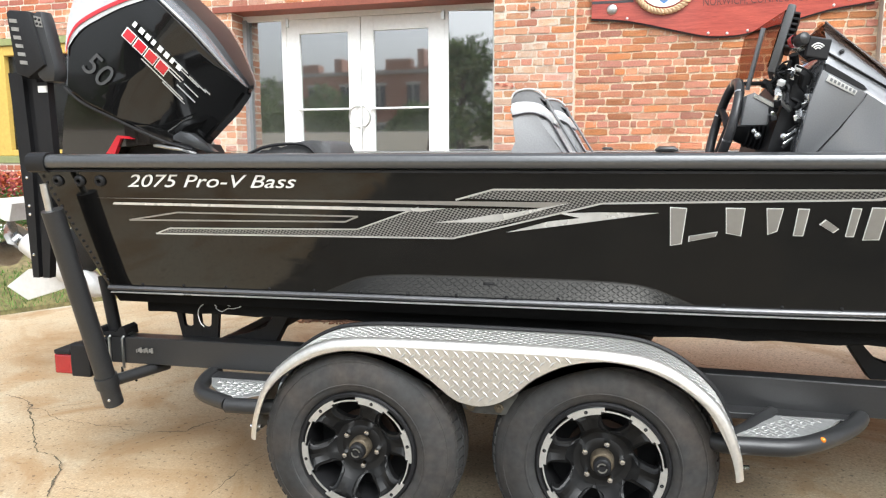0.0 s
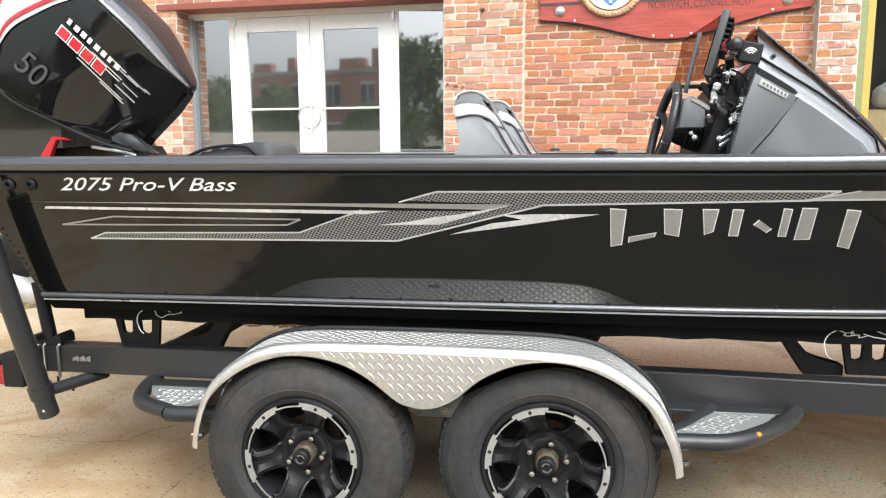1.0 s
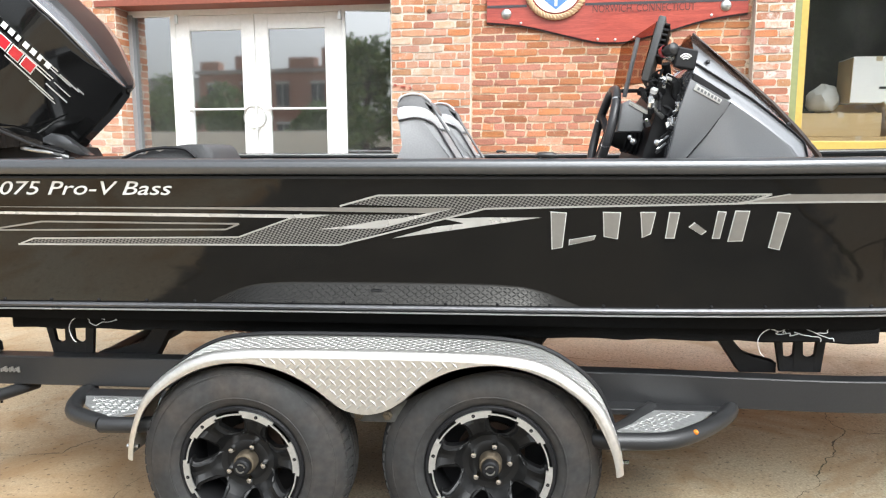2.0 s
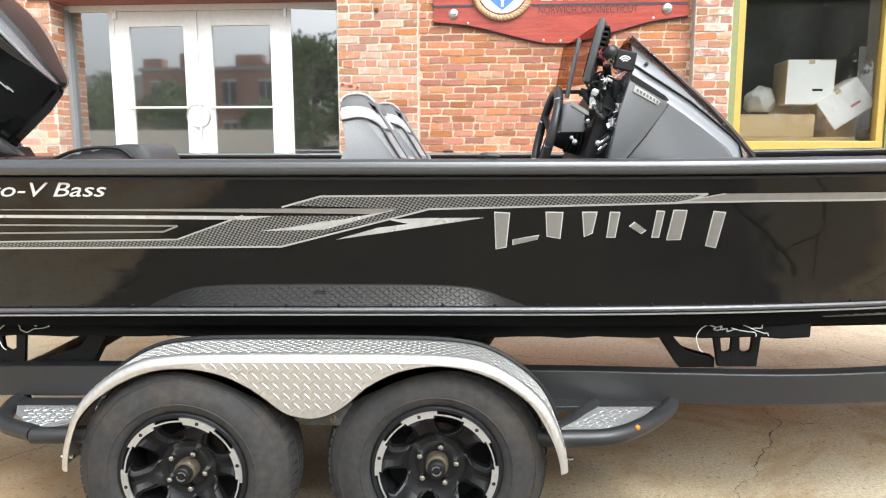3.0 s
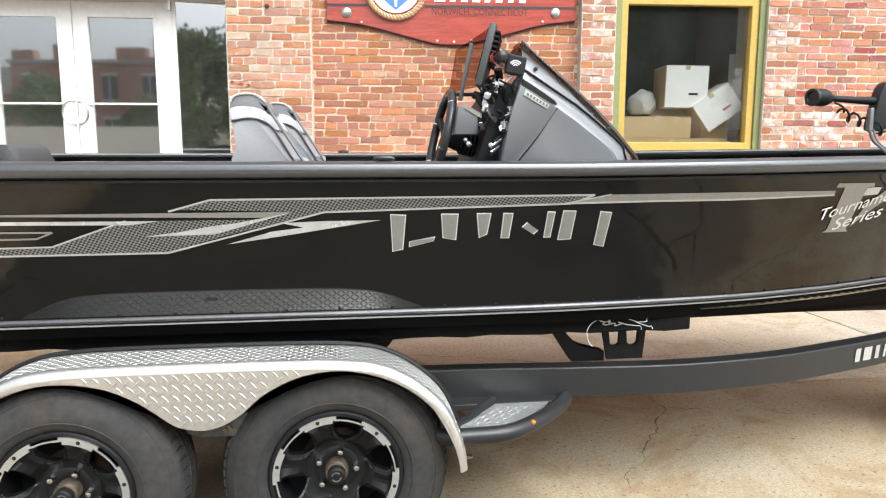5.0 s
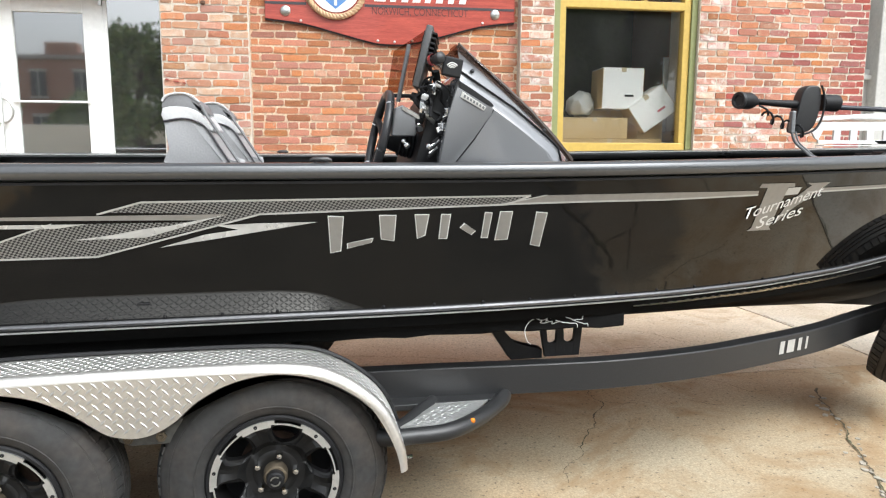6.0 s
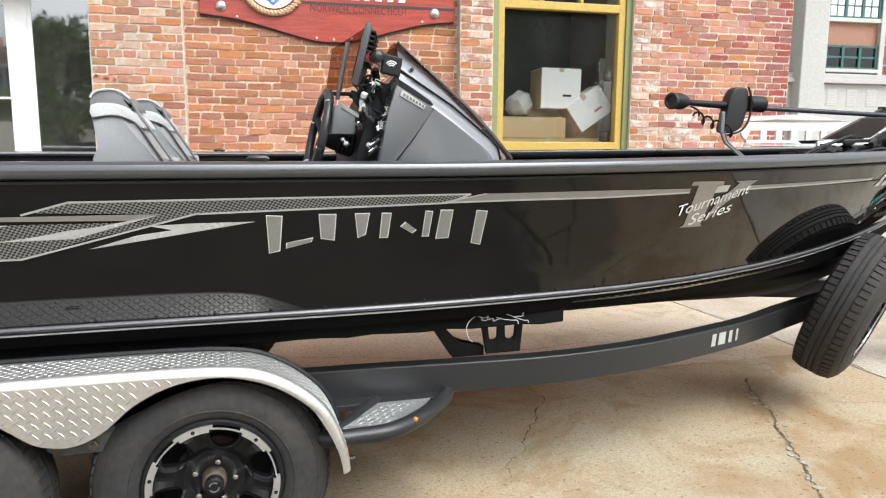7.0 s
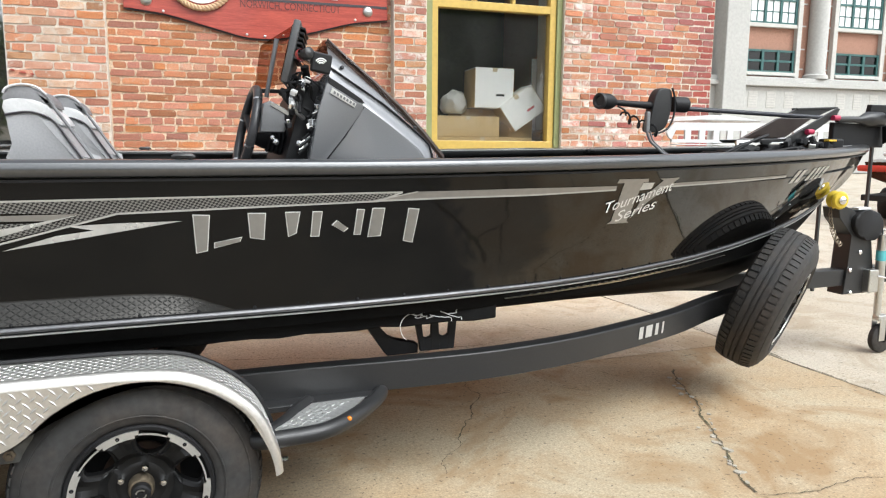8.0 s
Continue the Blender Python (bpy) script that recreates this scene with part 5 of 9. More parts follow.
# rear crossbar with lamps
bm = bmesh.new()
box(bm, -0.80, -0.73, 0.412, 2.088, 0.50, 0.58, 0.006)
part("rear_crossbar", bm, FRAME_BLACK, trailer)
for y in (0.20, 2.16):
    bm = bmesh.new()
    box(bm, -1.33, -1.24, y, y + 0.14, 0.462, 0.60, 0.006)
    hs = part("lamp_housing", bm, BLACK_MATTE, trailer)
    bm = bmesh.new()
    box(bm, -1.415, -1.331, y + 0.006, y + 0.134, 0.468, 0.552, 0.008)
    part("tail_lens", bm, RED_LENS, hs, "red tail lamp lens")
    bm = bmesh.new()
    box(bm, -1.41, -1.333, y + 0.002, y + 0.138, 0.554, 0.572, 0.004)
    part("lamp_hood", bm, BLACK_MATTE, hs)
# cross members: V-shaped bent tubes
for x0 in (-0.45, 0.55):
    bm = bmesh.new()
    pts = smoothed([(x0 + 0.2, 0.40, 0.51), (x0 + 0.22, 0.52, 0.455), (x0 + 0.26, 0.72, 0.395), (x0 + 0.30, 0.95, 0.325), (x0 + 0.32, YC, 0.27), (x0 + 0.30, 2 * YC - 0.95, 0.325), (x0 + 0.26, 2 * YC - 0.72, 0.395), (x0 + 0.22, 2 * YC - 0.52, 0.455), (x0 + 0.2, 2 * YC - 0.40, 0.51)], 4)
    tube(bm, pts, 0.038, 12)
    part("cross_member", bm, BLACK_MATTE, trailer, "bent black cross tube", smooth=True)
# bunk brackets with holes and carpeted bunks


def bracket_mesh():
    """An upright plate with two tall openings, round at the foot."""
    bm = bmesh.new()

    def at(a, b, c):
        return Vector((a, c, b))
    for p in ([(-0.067, 0), (-0.050, 0), (-0.069, 0.16), (-0.098, 0.16)], [(-0.022, 0), (0.016, 0), (0.006, 0.16), (-0.019, 0.16)], [(0.050, 0), (0.078, 0), (0.093, 0.16), (0.061, 0.16)]):
        prism(bm, p, at, 0.02, 0.001)
    prism(bm, [(-0.06, 0.0), (0.07, 0.0), (0.074, 0.05), (-0.066, 0.05)], lambda a, b, c: Vector((a, c + 0.001, b)), 0.018)
    for cx in (-0.040, 0.034):
        for k in range(8):
            t0, t1 = math.pi * k / 8, math.pi * (k + 1) / 8
            r = 0.030
            prism(bm, [(cx - r * math.cos(t0), 0.049), (cx - r * math.cos(t1), 0.049), (cx - r * math.cos(t1), 0.096 - 0.042 * math.sin(t1)), (cx - r * math.cos(t0), 0.096 - 0.042 * math.sin(t0))], lambda a, b, c: Vector((a, c + 0.002, b)), 0.016)
    return bm


for x0 in (-0.85, 1.955):
    for s in (1, -1):
        y = YC + s * (0.40 - YC)
        bm = bracket_mesh()
        bm.transform(pose(x0, y - 0.01, 0.595) @ Matrix.Diagonal((1.12 if x0 < 0 else 1.0, 1, 1, 1)))
        part("bunk_bracket", bm, BLACK_MATTE, trailer, "black bracket plate with two slots")
        # bent strut beside the bracket
        bm = bmesh.new()
        if x0 > 0:
            p = [(1.645, 0.745), (1.690, 0.745), (1.735, 0.690), (1.765, 0.652), (1.80, 0.640), (1.886, 0.618), (1.886, 0.58), (1.755, 0.58)]
        else:
            p = [(-0.49, 0.745), (-0.43, 0.745), (-0.46, 0.69), (-0.52, 0.58), (-0.76, 0.58), (-0.76, 0.600), (-0.67, 0.617), (-0.56, 0.65)]
        prism(bm, p, lambda a, b, c: Vector((a, y + s * 0.02 + s * c, b)), 0.06, 0.003)
        part("strut", bm, BLACK_MATTE, trailer)
for s in (1, -1):
    bm = bmesh.new()
    rings = []
    for k in range(34):
        x = -1.0 + 3.165 * k / 33
        w = 0.004 * math.sin(k * 2.3)
        sec = [(0.27, 0.745 + w), (0.275, 0.738 + w), (0.41, 0.738), (0.415, 0.745), (0.415, 0.81), (0.41, 0.816), (0.275, 0.83), (0.27, 0.825)]
        rings.append([Vector((x, YC + s * (a - YC), b)) for a, b in sec])
    loft(bm, rings, True, True)
    part("bunk", bm, material("bunk_carpet", (0.011, 0.011, 0.011), 0.98, vary=0.3, grain=250, bump=0.6, spec=0.08), trailer, "black carpeted bunk board")
# frayed carpet threads hanging from the bunks
rng = random.Random(8)
for x0 in (1.80, -0.72):
    bm = bmesh.new()
    for k in range(6):
        p = Vector((x0 + rng.uniform(-0.02, 0.15), 0.262, 0.785 + rng.uniform(-0.012, 0.015)))
        pts = [p]
        for _ in range(7):
            p = p + Vector((rng.uniform(-0.01, 0.035), rng.uniform(-0.003, 0.003), rng.uniform(-0.012, 0.010)))
            pts.append(p)
        tube(bm, smoothed(pts, 3), 0.0014, 5)
    p = [(x0, 0.262, 0.79), (x0 - 0.03, 0.256, 0.775), (x0 - 0.045, 0.255, 0.745), (x0 - 0.035, 0.255, 0.705), (x0 - 0.02, 0.255, 0.69)]
    tube(bm, smoothed(p, 4), 0.0016, 5)
    part("frayed_carpet", bm, SEAT_WHITE, trailer, "pale frayed carpet threads", smooth=True, kind="stuff")
# axles and hangers
for x in (0.0, 0.83):
    bm = bmesh.new()
    tube(bm, [(x, 0.2, 0.35), (x, 2.3, 0.35)], 0.035, 12)
    part("axle", bm, FRAME_BLACK, trailer, smooth=True)
bm = bmesh.new()
box(bm, 0.30, 0.56, 0.335, 0.40, 0.42, 0.49, 0.01)
tube(bm, [(0.38, 0.30, 0.46), (0.38, 0.42, 0.46)], 0.022, 12)
tube(bm, [(0.48, 0.30, 0.455), (0.48, 0.42, 0.455)], 0.018, 12)
part("spring_hanger", bm, FRAME_BLACK, trailer, "rusty equaliser hanger")

# fenders of diamond plate
TOP = smoothed([(a, 0, b) for a, b in ((-0.402, 0.372), (-0.39, 0.45), (-0.355, 0.548), (-0.305, 0.622), (-0.215, 0.695), (-0.12, 0.740), (-0.02, 0.757), (0.12, 0.764), (0.43, 0.766), (0.74, 0.764), (0.88, 0.757), (0.98, 0.740), (1.075, 0.695), (1.165, 0.622), (1.215, 0.548), (1.25, 0.45), (1.262, 0.372))], 5)
LIP = [(-0.388, 0.37), (-0.367, 0.46), (-0.335, 0.535), (-0.275, 0.606), (-0.195, 0.662), (-0.12, 0.697), (-0.04, 0.716), (0.05, 0.717), (0.15, 0.696), (0.245, 0.648), (0.335, 0.579), (0.38, 0.561), (0.434, 0.555), (0.49, 0.569), (0.546, 0.603), (0.61, 0.659), (0.70, 0.706), (0.79, 0.727), (0.875, 0.728), (0.965, 0.708), (1.052, 0.668), (1.14, 0.597), (1.194, 0.508), (1.222, 0.44), (1.238, 0.37)]
LIP = [(p.x, p.z) for p in smoothed([(a, 0, b) for a, b in LIP], 4)]


def lug(vs, fs, p, t, n, ln, w, h):
    """One raised lens-shaped lug at p along t, on normal n."""
    b = n.cross(t).normalized()
    k = len(vs)
    vs += [p - t * ln, p - b * w, p + t * ln, p + b * w, p - t * ln * 0.7 + n * h, p + t * ln * 0.7 + n * h]
    fs += [(k, k + 1, k + 4), (k + 1, k + 5, k + 4), (k + 1, k + 2, k + 5), (k + 2, k + 3, k + 5), (k + 3, k + 4, k + 5), (k + 3, k, k + 4)]


def fender(s):
    def at(x, y, z):
        return Vector((x, YC + s * (y - YC), z))
    f_y0, f_y1 = -0.05, 0.135
    bm = bmesh.new()
    n = len(TOP)
    inward = []
    for i in range(n):
        d = (TOP[min(i + 1, n - 1)] - TOP[max(i - 1, 0)]).normalized()
        inward.append(Vector((d.z, 0, -d.x)))
    # flat top sheet, rolled corner and flat skirt
    rows = [[bm.verts.new(at(p.x, f_y1, p.z)) for p in TOP]]
    for k in range(5):
        a, r = math.pi / 8 * k, 0.026
        rows.append([bm.verts.new(at((p + w * r * (1 - math.cos(a))).x, f_y0 + r * (1 - math.sin(a)), (p + w * r * (1 - math.cos(a))).z)) for p, w in zip(TOP, inward)])
    for ra, rb in zip(rows, rows[1:]):
        for i in range(n - 1):
            bm.faces.new((ra[i], ra[i + 1], rb[i + 1], rb[i]))
    rim = [v.co.copy() for v in rows[-1]]
    me_ob = part("fender", bm, DIAMOND, trailer, "bright diamond-plate tandem fender", auto=50)
    md = me_ob.modifiers.new("thickness", "SOLIDIFY")
    md.thickness, md.offset, md.use_rim = 0.003, 0, False
    bm = bmesh.new()
    rim_x, lip_i = [(i / (len(rim) - 1), v.x) for i, v in enumerate(rim)], [(i / (len(LIP) - 1), p) for i, p in enumerate(LIP)]
    rim_z, lip_x, lip_z = [(i / (len(rim) - 1), v.z) for i, v in enumerate(rim)], [(i, p[0]) for i, p in lip_i], [(i, p[1]) for i, p in lip_i]
    rings = []
    for i in range(121):
        q = i / 120
        lo, hi = (curve_at(lip_x, q), curve_at(lip_z, q)), (curve_at(rim_x, q), curve_at(rim_z, q))
        rings.append([at(lo[0], f_y0, lo[1]), at(hi[0], f_y0, hi[1]), at(hi[0], f_y0 + 0.003, hi[1]), at(lo[0], f_y0 + 0.003, lo[1])])
    loft(bm, rings, True, True)
    part("skirt", bm, DIAMOND, me_ob, "flat diamond-plate skirt")
    vs, fs = [], []
    dist = [0.0]
    for a, b in zip(TOP, TOP[1:]):
        dist.append(dist[-1] + (b - a).length)
    step = 0.0165
    xs_t, zs_t = list(zip(dist, [p.x for p in TOP])), list(zip(dist, [p.z for p in TOP]))
    for r in range(int(dist[-1] / step)):
        t = (r + 0.5) * step
        x, z = curve_at(xs_t, t), curve_at(zs_t, t)
        d = Vector((curve_at(xs_t, min(t + 0.01, dist[-1])) - x, 0, curve_at(zs_t, min(t + 0.01, dist[-1])) - z)).normalized()
        nn = Vector((-d.z, 0, d.x))
        for c in range(11):
            y = f_y0 + 0.034 + step * c
            if y > f_y1 - 0.012:
                continue
            a = (d + Vector((0, 1, 0)) * (1 if (r + c) % 2 else -1) * s).normalized()
            lug(vs, fs, at(x, y, z) + nn * 0.0015, a, nn, 0.0112, 0.0036, 0.0016)
    for r in range(42):
        for c in range(8):
            x, z = 0.09 + step * r, 0.728 - 2 * step * c - (step if r % 2 else 0)
            zl = curve_at(LIP, x)
            if z < zl + 0.014:
                continue
            a = Vector((1, 0, 1 if r % 2 else -1)).normalized()
            lug(vs, fs, at(x, f_y0 - 0.0015, z), a, Vector((0, -s, 0)), 0.0150, 0.0040, 0.0020)
    me = bpy.data.meshes.new("tread_pattern")
    me.from_pydata([v - WM[trailer].translation for v in vs], [], fs)
    me.materials.append(LUG_METAL)
    ob = new("tread_pattern", me)
    ob.parent = me_ob
    tagged(ob, "raised tread lugs of the plate", kind="stuff")
    bm = bmesh.new()
    pts = [at(p.x, f_y1 + 0.006, p.z) - w * 0.007 * 1.0 for p, w in zip(TOP, inward)]
    tube(bm, pts, 0.0085, 6)
    part("edge_trim", bm, BLACK_MATTE, me_ob, "black rubber edge trim", smooth=True)
    for x, z in ((1.262, 0.40), (-0.398, 0.40)):
        bm = bmesh.new()
        tube(bm, [at(x - 0.02, 0.0, z), at(x + 0.02, 0.0, z)], 0.008, 8)
        part("fender_bolt", bm, CHROME, me_ob, smooth=True)


for s in (1, -1):
    fender(s)


# wheels
def tyre_mesh():
    bm = bmesh.new()
    # the sidewall bulges out towards the bead and falls back to a square shoulder
    near = [(0.212, 0.005), (0.216, -0.012), (0.230, -0.024), (0.255, -0.028), (0.29, -0.020), (0.32, -0.006), (0.342, 0.006), (0.352, 0.020), (0.357, 0.045), (0.358, 0.075)]
    far = [(0.358, 0.135), (0.354, 0.18), (0.346, 0.193), (0.330, 0.202), (0.305, 0.208), (0.26, 0.21), (0.230, 0.204), (0.216, 0.192), (0.212, 0.176)]
    prof = near + far
    lathe(bm, prof, (0, 0, 0), (0, 1, 0), 72)
    # raised ring on the sidewall
    lathe(bm, [(0.240, -0.0255), (0.242, -0.0285), (0.246, -0.0295), (0.248, -0.0275)], (0, 0, 0), (0, 1, 0), 72)
    lathe(bm, [(0.318, -0.0050), (0.320, -0.0085), (0.3235, -0.0065), (0.325, -0.0020)], (0, 0, 0), (0, 1, 0), 72)
    return bm


def tread_mesh():
    """Tread blocks: shoulder lugs and circumferential ribs."""
    bm = bmesh.new()
    for y0, y1 in ((0.064, 0.090), (0.097, 0.113), (0.120, 0.146)):
        lathe(bm, [(0.359, y0), (0.367, y0 + 0.001), (0.367, y1 - 0.001), (0.359, y1)], (0, 0, 0), (0, 1, 0), 72)
    for k in range(66):
        a = 2 * math.pi * k / 66
        for y0, y1, sg in ((0.018, 0.058, 1), (0.152, 0.192, -1)):
            m = Matrix.Rotation(a, 4, "Y")
            z1 = 0.366
            if sg > 0:
                p = [(-0.0125, y0, 0.3555), (0.0125, y0, 0.3555), (0.0125, y1, z1), (-0.0125, y1, z1)]
            else:
                p = [(-0.0125, y0, z1), (0.0125, y0, z1), (0.0125, y1, 0.3555), (-0.0125, y1, 0.3555)]
            up = [bm.verts.new(m @ Vector(q)) for q in p]
            dn = [bm.verts.new(m @ Vector((q[0], q[1], q[2] - 0.012))) for q in p]
            bm.faces.new(up)
            for i in range(4):
                bm.faces.new((up[i], up[(i + 1) % 4], dn[(i + 1) % 4], dn[i]))
    return bm


def disc_ring(bm, r0, r1, y, thick, a0, a1, seg=8):
    """A flat ring sector facing -y."""
    q = []
    for k in range(seg + 1):
        a = a0 + (a1 - a0) * k / seg
        q.append(((r0 * math.cos(a), r0 * math.sin(a)), (r1 * math.cos(a), r1 * math.sin(a))))
    for (i0, o0), (i1, o1) in zip(q, q[1:]):
        prism(bm, [i0, o0, o1, i1], lambda a, b, c: Vector((a, y + c, b)), thick)


def wheel(name, parent, at, spin, label, hub=True, nut_turn=1.57):
    hub_m = at @ Matrix.Rotation(spin, 4, "Y")
    rim_m = hub_m @ Matrix.Diagonal((1.05, 1.0, 1.05, 1.0))
    w = part(name, tyre_mesh_at(hub_m, tyre_mesh()), RUBBER, parent, label, auto=35)
    part("tread", tyre_mesh_at(hub_m, tread_mesh()), RUBBER, w, auto=30)
    # rim barrel
    bm = bmesh.new()
    lathe(bm, [(0.204, 0.004), (0.204, -0.014), (0.199, -0.021), (0.190, -0.019), (0.182, -0.004), (0.176, 0.05), (0.172, 0.17), (0.198, 0.19)], (0, 0, 0), (0, 1, 0), 64)
    rim = part("rim", tyre_mesh_at(rim_m, bm), BLACK_MATTE, w, "matte black alloy rim", auto=35)
    # machined ring in six broad and six narrow pieces
    bm = bmesh.new()
    for k in range(6):
        a = math.pi / 6 + k * math.pi / 3
        disc_ring(bm, 0.1695, 0.190, -0.025, 0.006, a - 0.25, a + 0.25, 10)
        for e in (-1, 1):
            q0, q1 = sorted((a + e * 0.25, a + e * 0.31))
            disc_ring(bm, 0.178, 0.190, -0.0245, 0.006, q0, q1, 3)
        disc_ring(bm, 0.1765, 0.181, -0.0235, 0.005, a + 0.30, a + math.pi / 3 - 0.30, 6)
    part("machined_ring", tyre_mesh_at(rim_m, bm), MACHINED, w, "bright machined ring segments")
    for k in range(6):
        a = math.pi / 6 + k * math.pi / 3
        bm = bmesh.new()
        lathe(bm, [(0.0062, 0), (0.005, 0.0025), (0.001, 0.003)], (0.180 * math.cos(a), -0.0248, 0.180 * math.sin(a)), (0, -1, 0), 8)
        part("ring_bolt", tyre_mesh_at(rim_m, bm), BLACK_MATTE, w)
    # six dished spokes with rounded windows between them
    cut = ((0.04, 0.0), (0.097, 0.0), (0.101, 0.10), (0.108, 0.17), (0.12, 0.225), (0.14, 0.27), (0.155, 0.28), (0.164, 0.25), (0.169, 0.19), (0.172, 0.19))
    face_y = ((0.04, 0.046), (0.082, 0.044), (0.090, 0.041), (0.108, 0.016), (0.114, 0.007), (0.15, -0.018), (0.172, -0.020))
    for k in range(6):
        a = math.pi / 6 + k * math.pi / 3
        bm = bmesh.new()
        rings = []
        for r in (0.042, 0.062, 0.082, 0.090, 0.097, 0.101, 0.108, 0.114, 0.125, 0.14, 0.155, 0.164, 0.169, 0.172):
            h = math.pi / 6 - curve_at(cut, r)
            y = curve_at(face_y, r)
            ch = curve_at(((0.085, 0.0), (0.105, 0.012), (0.172, 0.012)), r)
            inset = curve_at(((0.085, 0.0), (0.105, 0.40), (0.14, 0.34), (0.172, 0.22)), r)
            dip = curve_at(((0.095, 0.0), (0.12, 0.004), (0.15, 0.011), (0.172, 0.012)), r)
            row = []
            for f, dy in ((-1, 0.040), (-1, ch), (-1 + inset * 0.55, ch * 0.72), (-1 + inset, 0.0), (-0.16, dip), (0.16, dip), (1 - inset, 0.0), (1 - inset * 0.55, ch * 0.72), (1, ch), (1, 0.040)):
                q = a + f * h
                row.append(Vector((r * math.cos(q), y + dy, r * math.sin(q))))
            rings.append(row)
        loft(bm, rings, True, True)
        part("spoke", tyre_mesh_at(rim_m, bm), SPOKE_BLACK, w, auto=18)
    bm = bmesh.new()
    lathe(bm, [(0.078, 0.07), (0.078, 0.048), (0.07, 0.043), (0.05, 0.042), (0.036, 0.046), (0.036, 0.06)], (0, 0, 0), (0, 1, 0), 40)
    part("hub_plate", tyre_mesh_at(hub_m, bm), SPOKE_BLACK, w, auto=35)
    if not hub:
        return w
    bm = bmesh.new()
    lathe(bm, [(0.038, 0.06), (0.038, 0.010), (0.034, 0.004), (0.029, 0.003), (0.029, 0.0)], (0, 0, 0), (0, 1, 0), 32)
    part("hub_cap", tyre_mesh_at(hub_m, bm), HUB_STEEL, w, "dull bronze bearing cap", auto=35)
    bm = bmesh.new()
    lathe(bm, [(0.028, 0.004), (0.028, -0.022), (0.024, -0.027), (0.019, -0.028), (0.018, -0.024), (0.008, -0.024), (0.007, -0.028), (0.001, -0.028)], (0, 0, 0), (0, 1, 0), 32)
    plug = part("hub_plug", tyre_mesh_at(hub_m, bm), BLACK_MATTE, w, "black rubber hub plug", auto=35)
    bm = bmesh.new()
    disc_ring(bm, 0.0125, 0.0165, -0.0285, 0.003, 0.5, 2.6, 8)
    disc_ring(bm, 0.0125, 0.0165, -0.0285, 0.003, 3.4, 5.9, 8)
    part("plug_ring", tyre_mesh_at(hub_m, bm), ALUMINIUM, plug, "worn silver ring")
    for k in range(5):
        a = nut_turn + k * 2 * math.pi / 5
        bm = bmesh.new()
        lathe(bm, [(0.0125, 0.046), (0.0125, 0.020), (0.009, 0.013), (0.001, 0.011)], (0.064 * math.cos(a), 0, 0.064 * math.sin(a)), (0, 1, 0), 6)
        part("lug_nut", tyre_mesh_at(hub_m, bm), CHROME, w, "chrome lug nut", auto=35)
    # brake rotor seen between the spokes
    bm = bmesh.new()
    lathe(bm, [(0.05, 0.10), (0.115, 0.10), (0.115, 0.112), (0.05, 0.112)], (0, 0, 0), (0, 1, 0), 40)
    part("brake_disc", tyre_mesh_at(hub_m, bm), RUST, w, "rusty brake disc")
    # black disc added behind the spokes to put shade in their windows
    bm = bmesh.new()
    lathe(bm, [(0.04, 0.13), (0.185, 0.13), (0.185, 0.14), (0.04, 0.14)], (0, 0, 0), (0, 1, 0), 40)
    part("back_plate", tyre_mesh_at(hub_m, bm), BLACK_MATTE, w, "black disc that darkens the wheel's inside")
    return w


def tyre_mesh_at(m, bm):
    bm.transform(m)
    return bm


MACHINED = material("machined_face", (0.72, 0.72, 0.7), 0.35, metal=0.85, vary=0.05, grain=80)
SPOKE_BLACK = material("spoke_black", (0.0075, 0.0075, 0.0077), 0.42, vary=0.1, grain=60, spec=0.35)
HUB_STEEL = material("hub_steel", (0.17, 0.14, 0.10), 0.45, metal=0.7, vary=0.2, grain=30)
RUST = material("rust", (0.06, 0.036, 0.024), 0.8, metal=0.2, vary=0.25, grain=40)

for x, y, z, big, spin, nuts in ((-0.002, -0.022, 0.353, 1.0, 0.32, 1.45), (0.832, 0.012, 0.361, 1.025, -0.297, 1.07)):
    wheel("wheel", trailer, pose(x, y, z) @ Matrix.Scale(big, 4), spin, "worn black trailer tyre", nut_turn=nuts)
    wheel("wheel", trailer, pose(x, 2 * YC - y, z, 0, 0, 180) @ Matrix.Scale(big, 4), spin, "worn black trailer tyre", nut_turn=nuts)

# spring hanger between the wheels
bm = bmesh.new()
prism(bm, [(0.345, 0.595), (0.362, 0.518), (0.40, 0.502), (0.52, 0.502), (0.55, 0.535), (0.555, 0.595)], lambda a, b, c: Vector((a, 0.02 + c, b)), 0.05, 0.005)
hanger = part("spring_hanger", bm, material("hanger_grey", (0.10, 0.10, 0.095), 0.55, metal=0.3, vary=0.2, grain=40), trailer, "dull grey spring hanger")
for x in (0.392, 0.488):
    bm = bmesh.new()
    lathe(bm, [(0.017, 0), (0.017, 0.010), (0.010, 0.012), (0.009, 0.020), (0.001, 0.021)], (x, 0.02, 0.530), (0, -1, 0), 6)
    part("hanger_bolt", bm, HUB_STEEL, hanger)

# spare wheel on the bent beam, leaning outwards
ax = Vector((-0.52, 0.78, 0.35)).normalized()
e1 = ax.cross(Vector((0, 0, 1))).normalized()
spare_m = Matrix((( e1.x, ax.x, (e1.cross(ax)).x, 0), (e1.y, ax.y, (e1.cross(ax)).y, 0), (e1.z, ax.z, (e1.cross(ax)).z, 0), (0, 0, 0, 1)))
spare_at = Matrix.Translation((4.145, 0.65, 0.545)) @ spare_m @ Matrix.Scale(1.11, 4)
wheel("spare_wheel", trailer, spare_at, 0.3, "black spare tyre on the tongue", hub=False)
bm = bmesh.new()
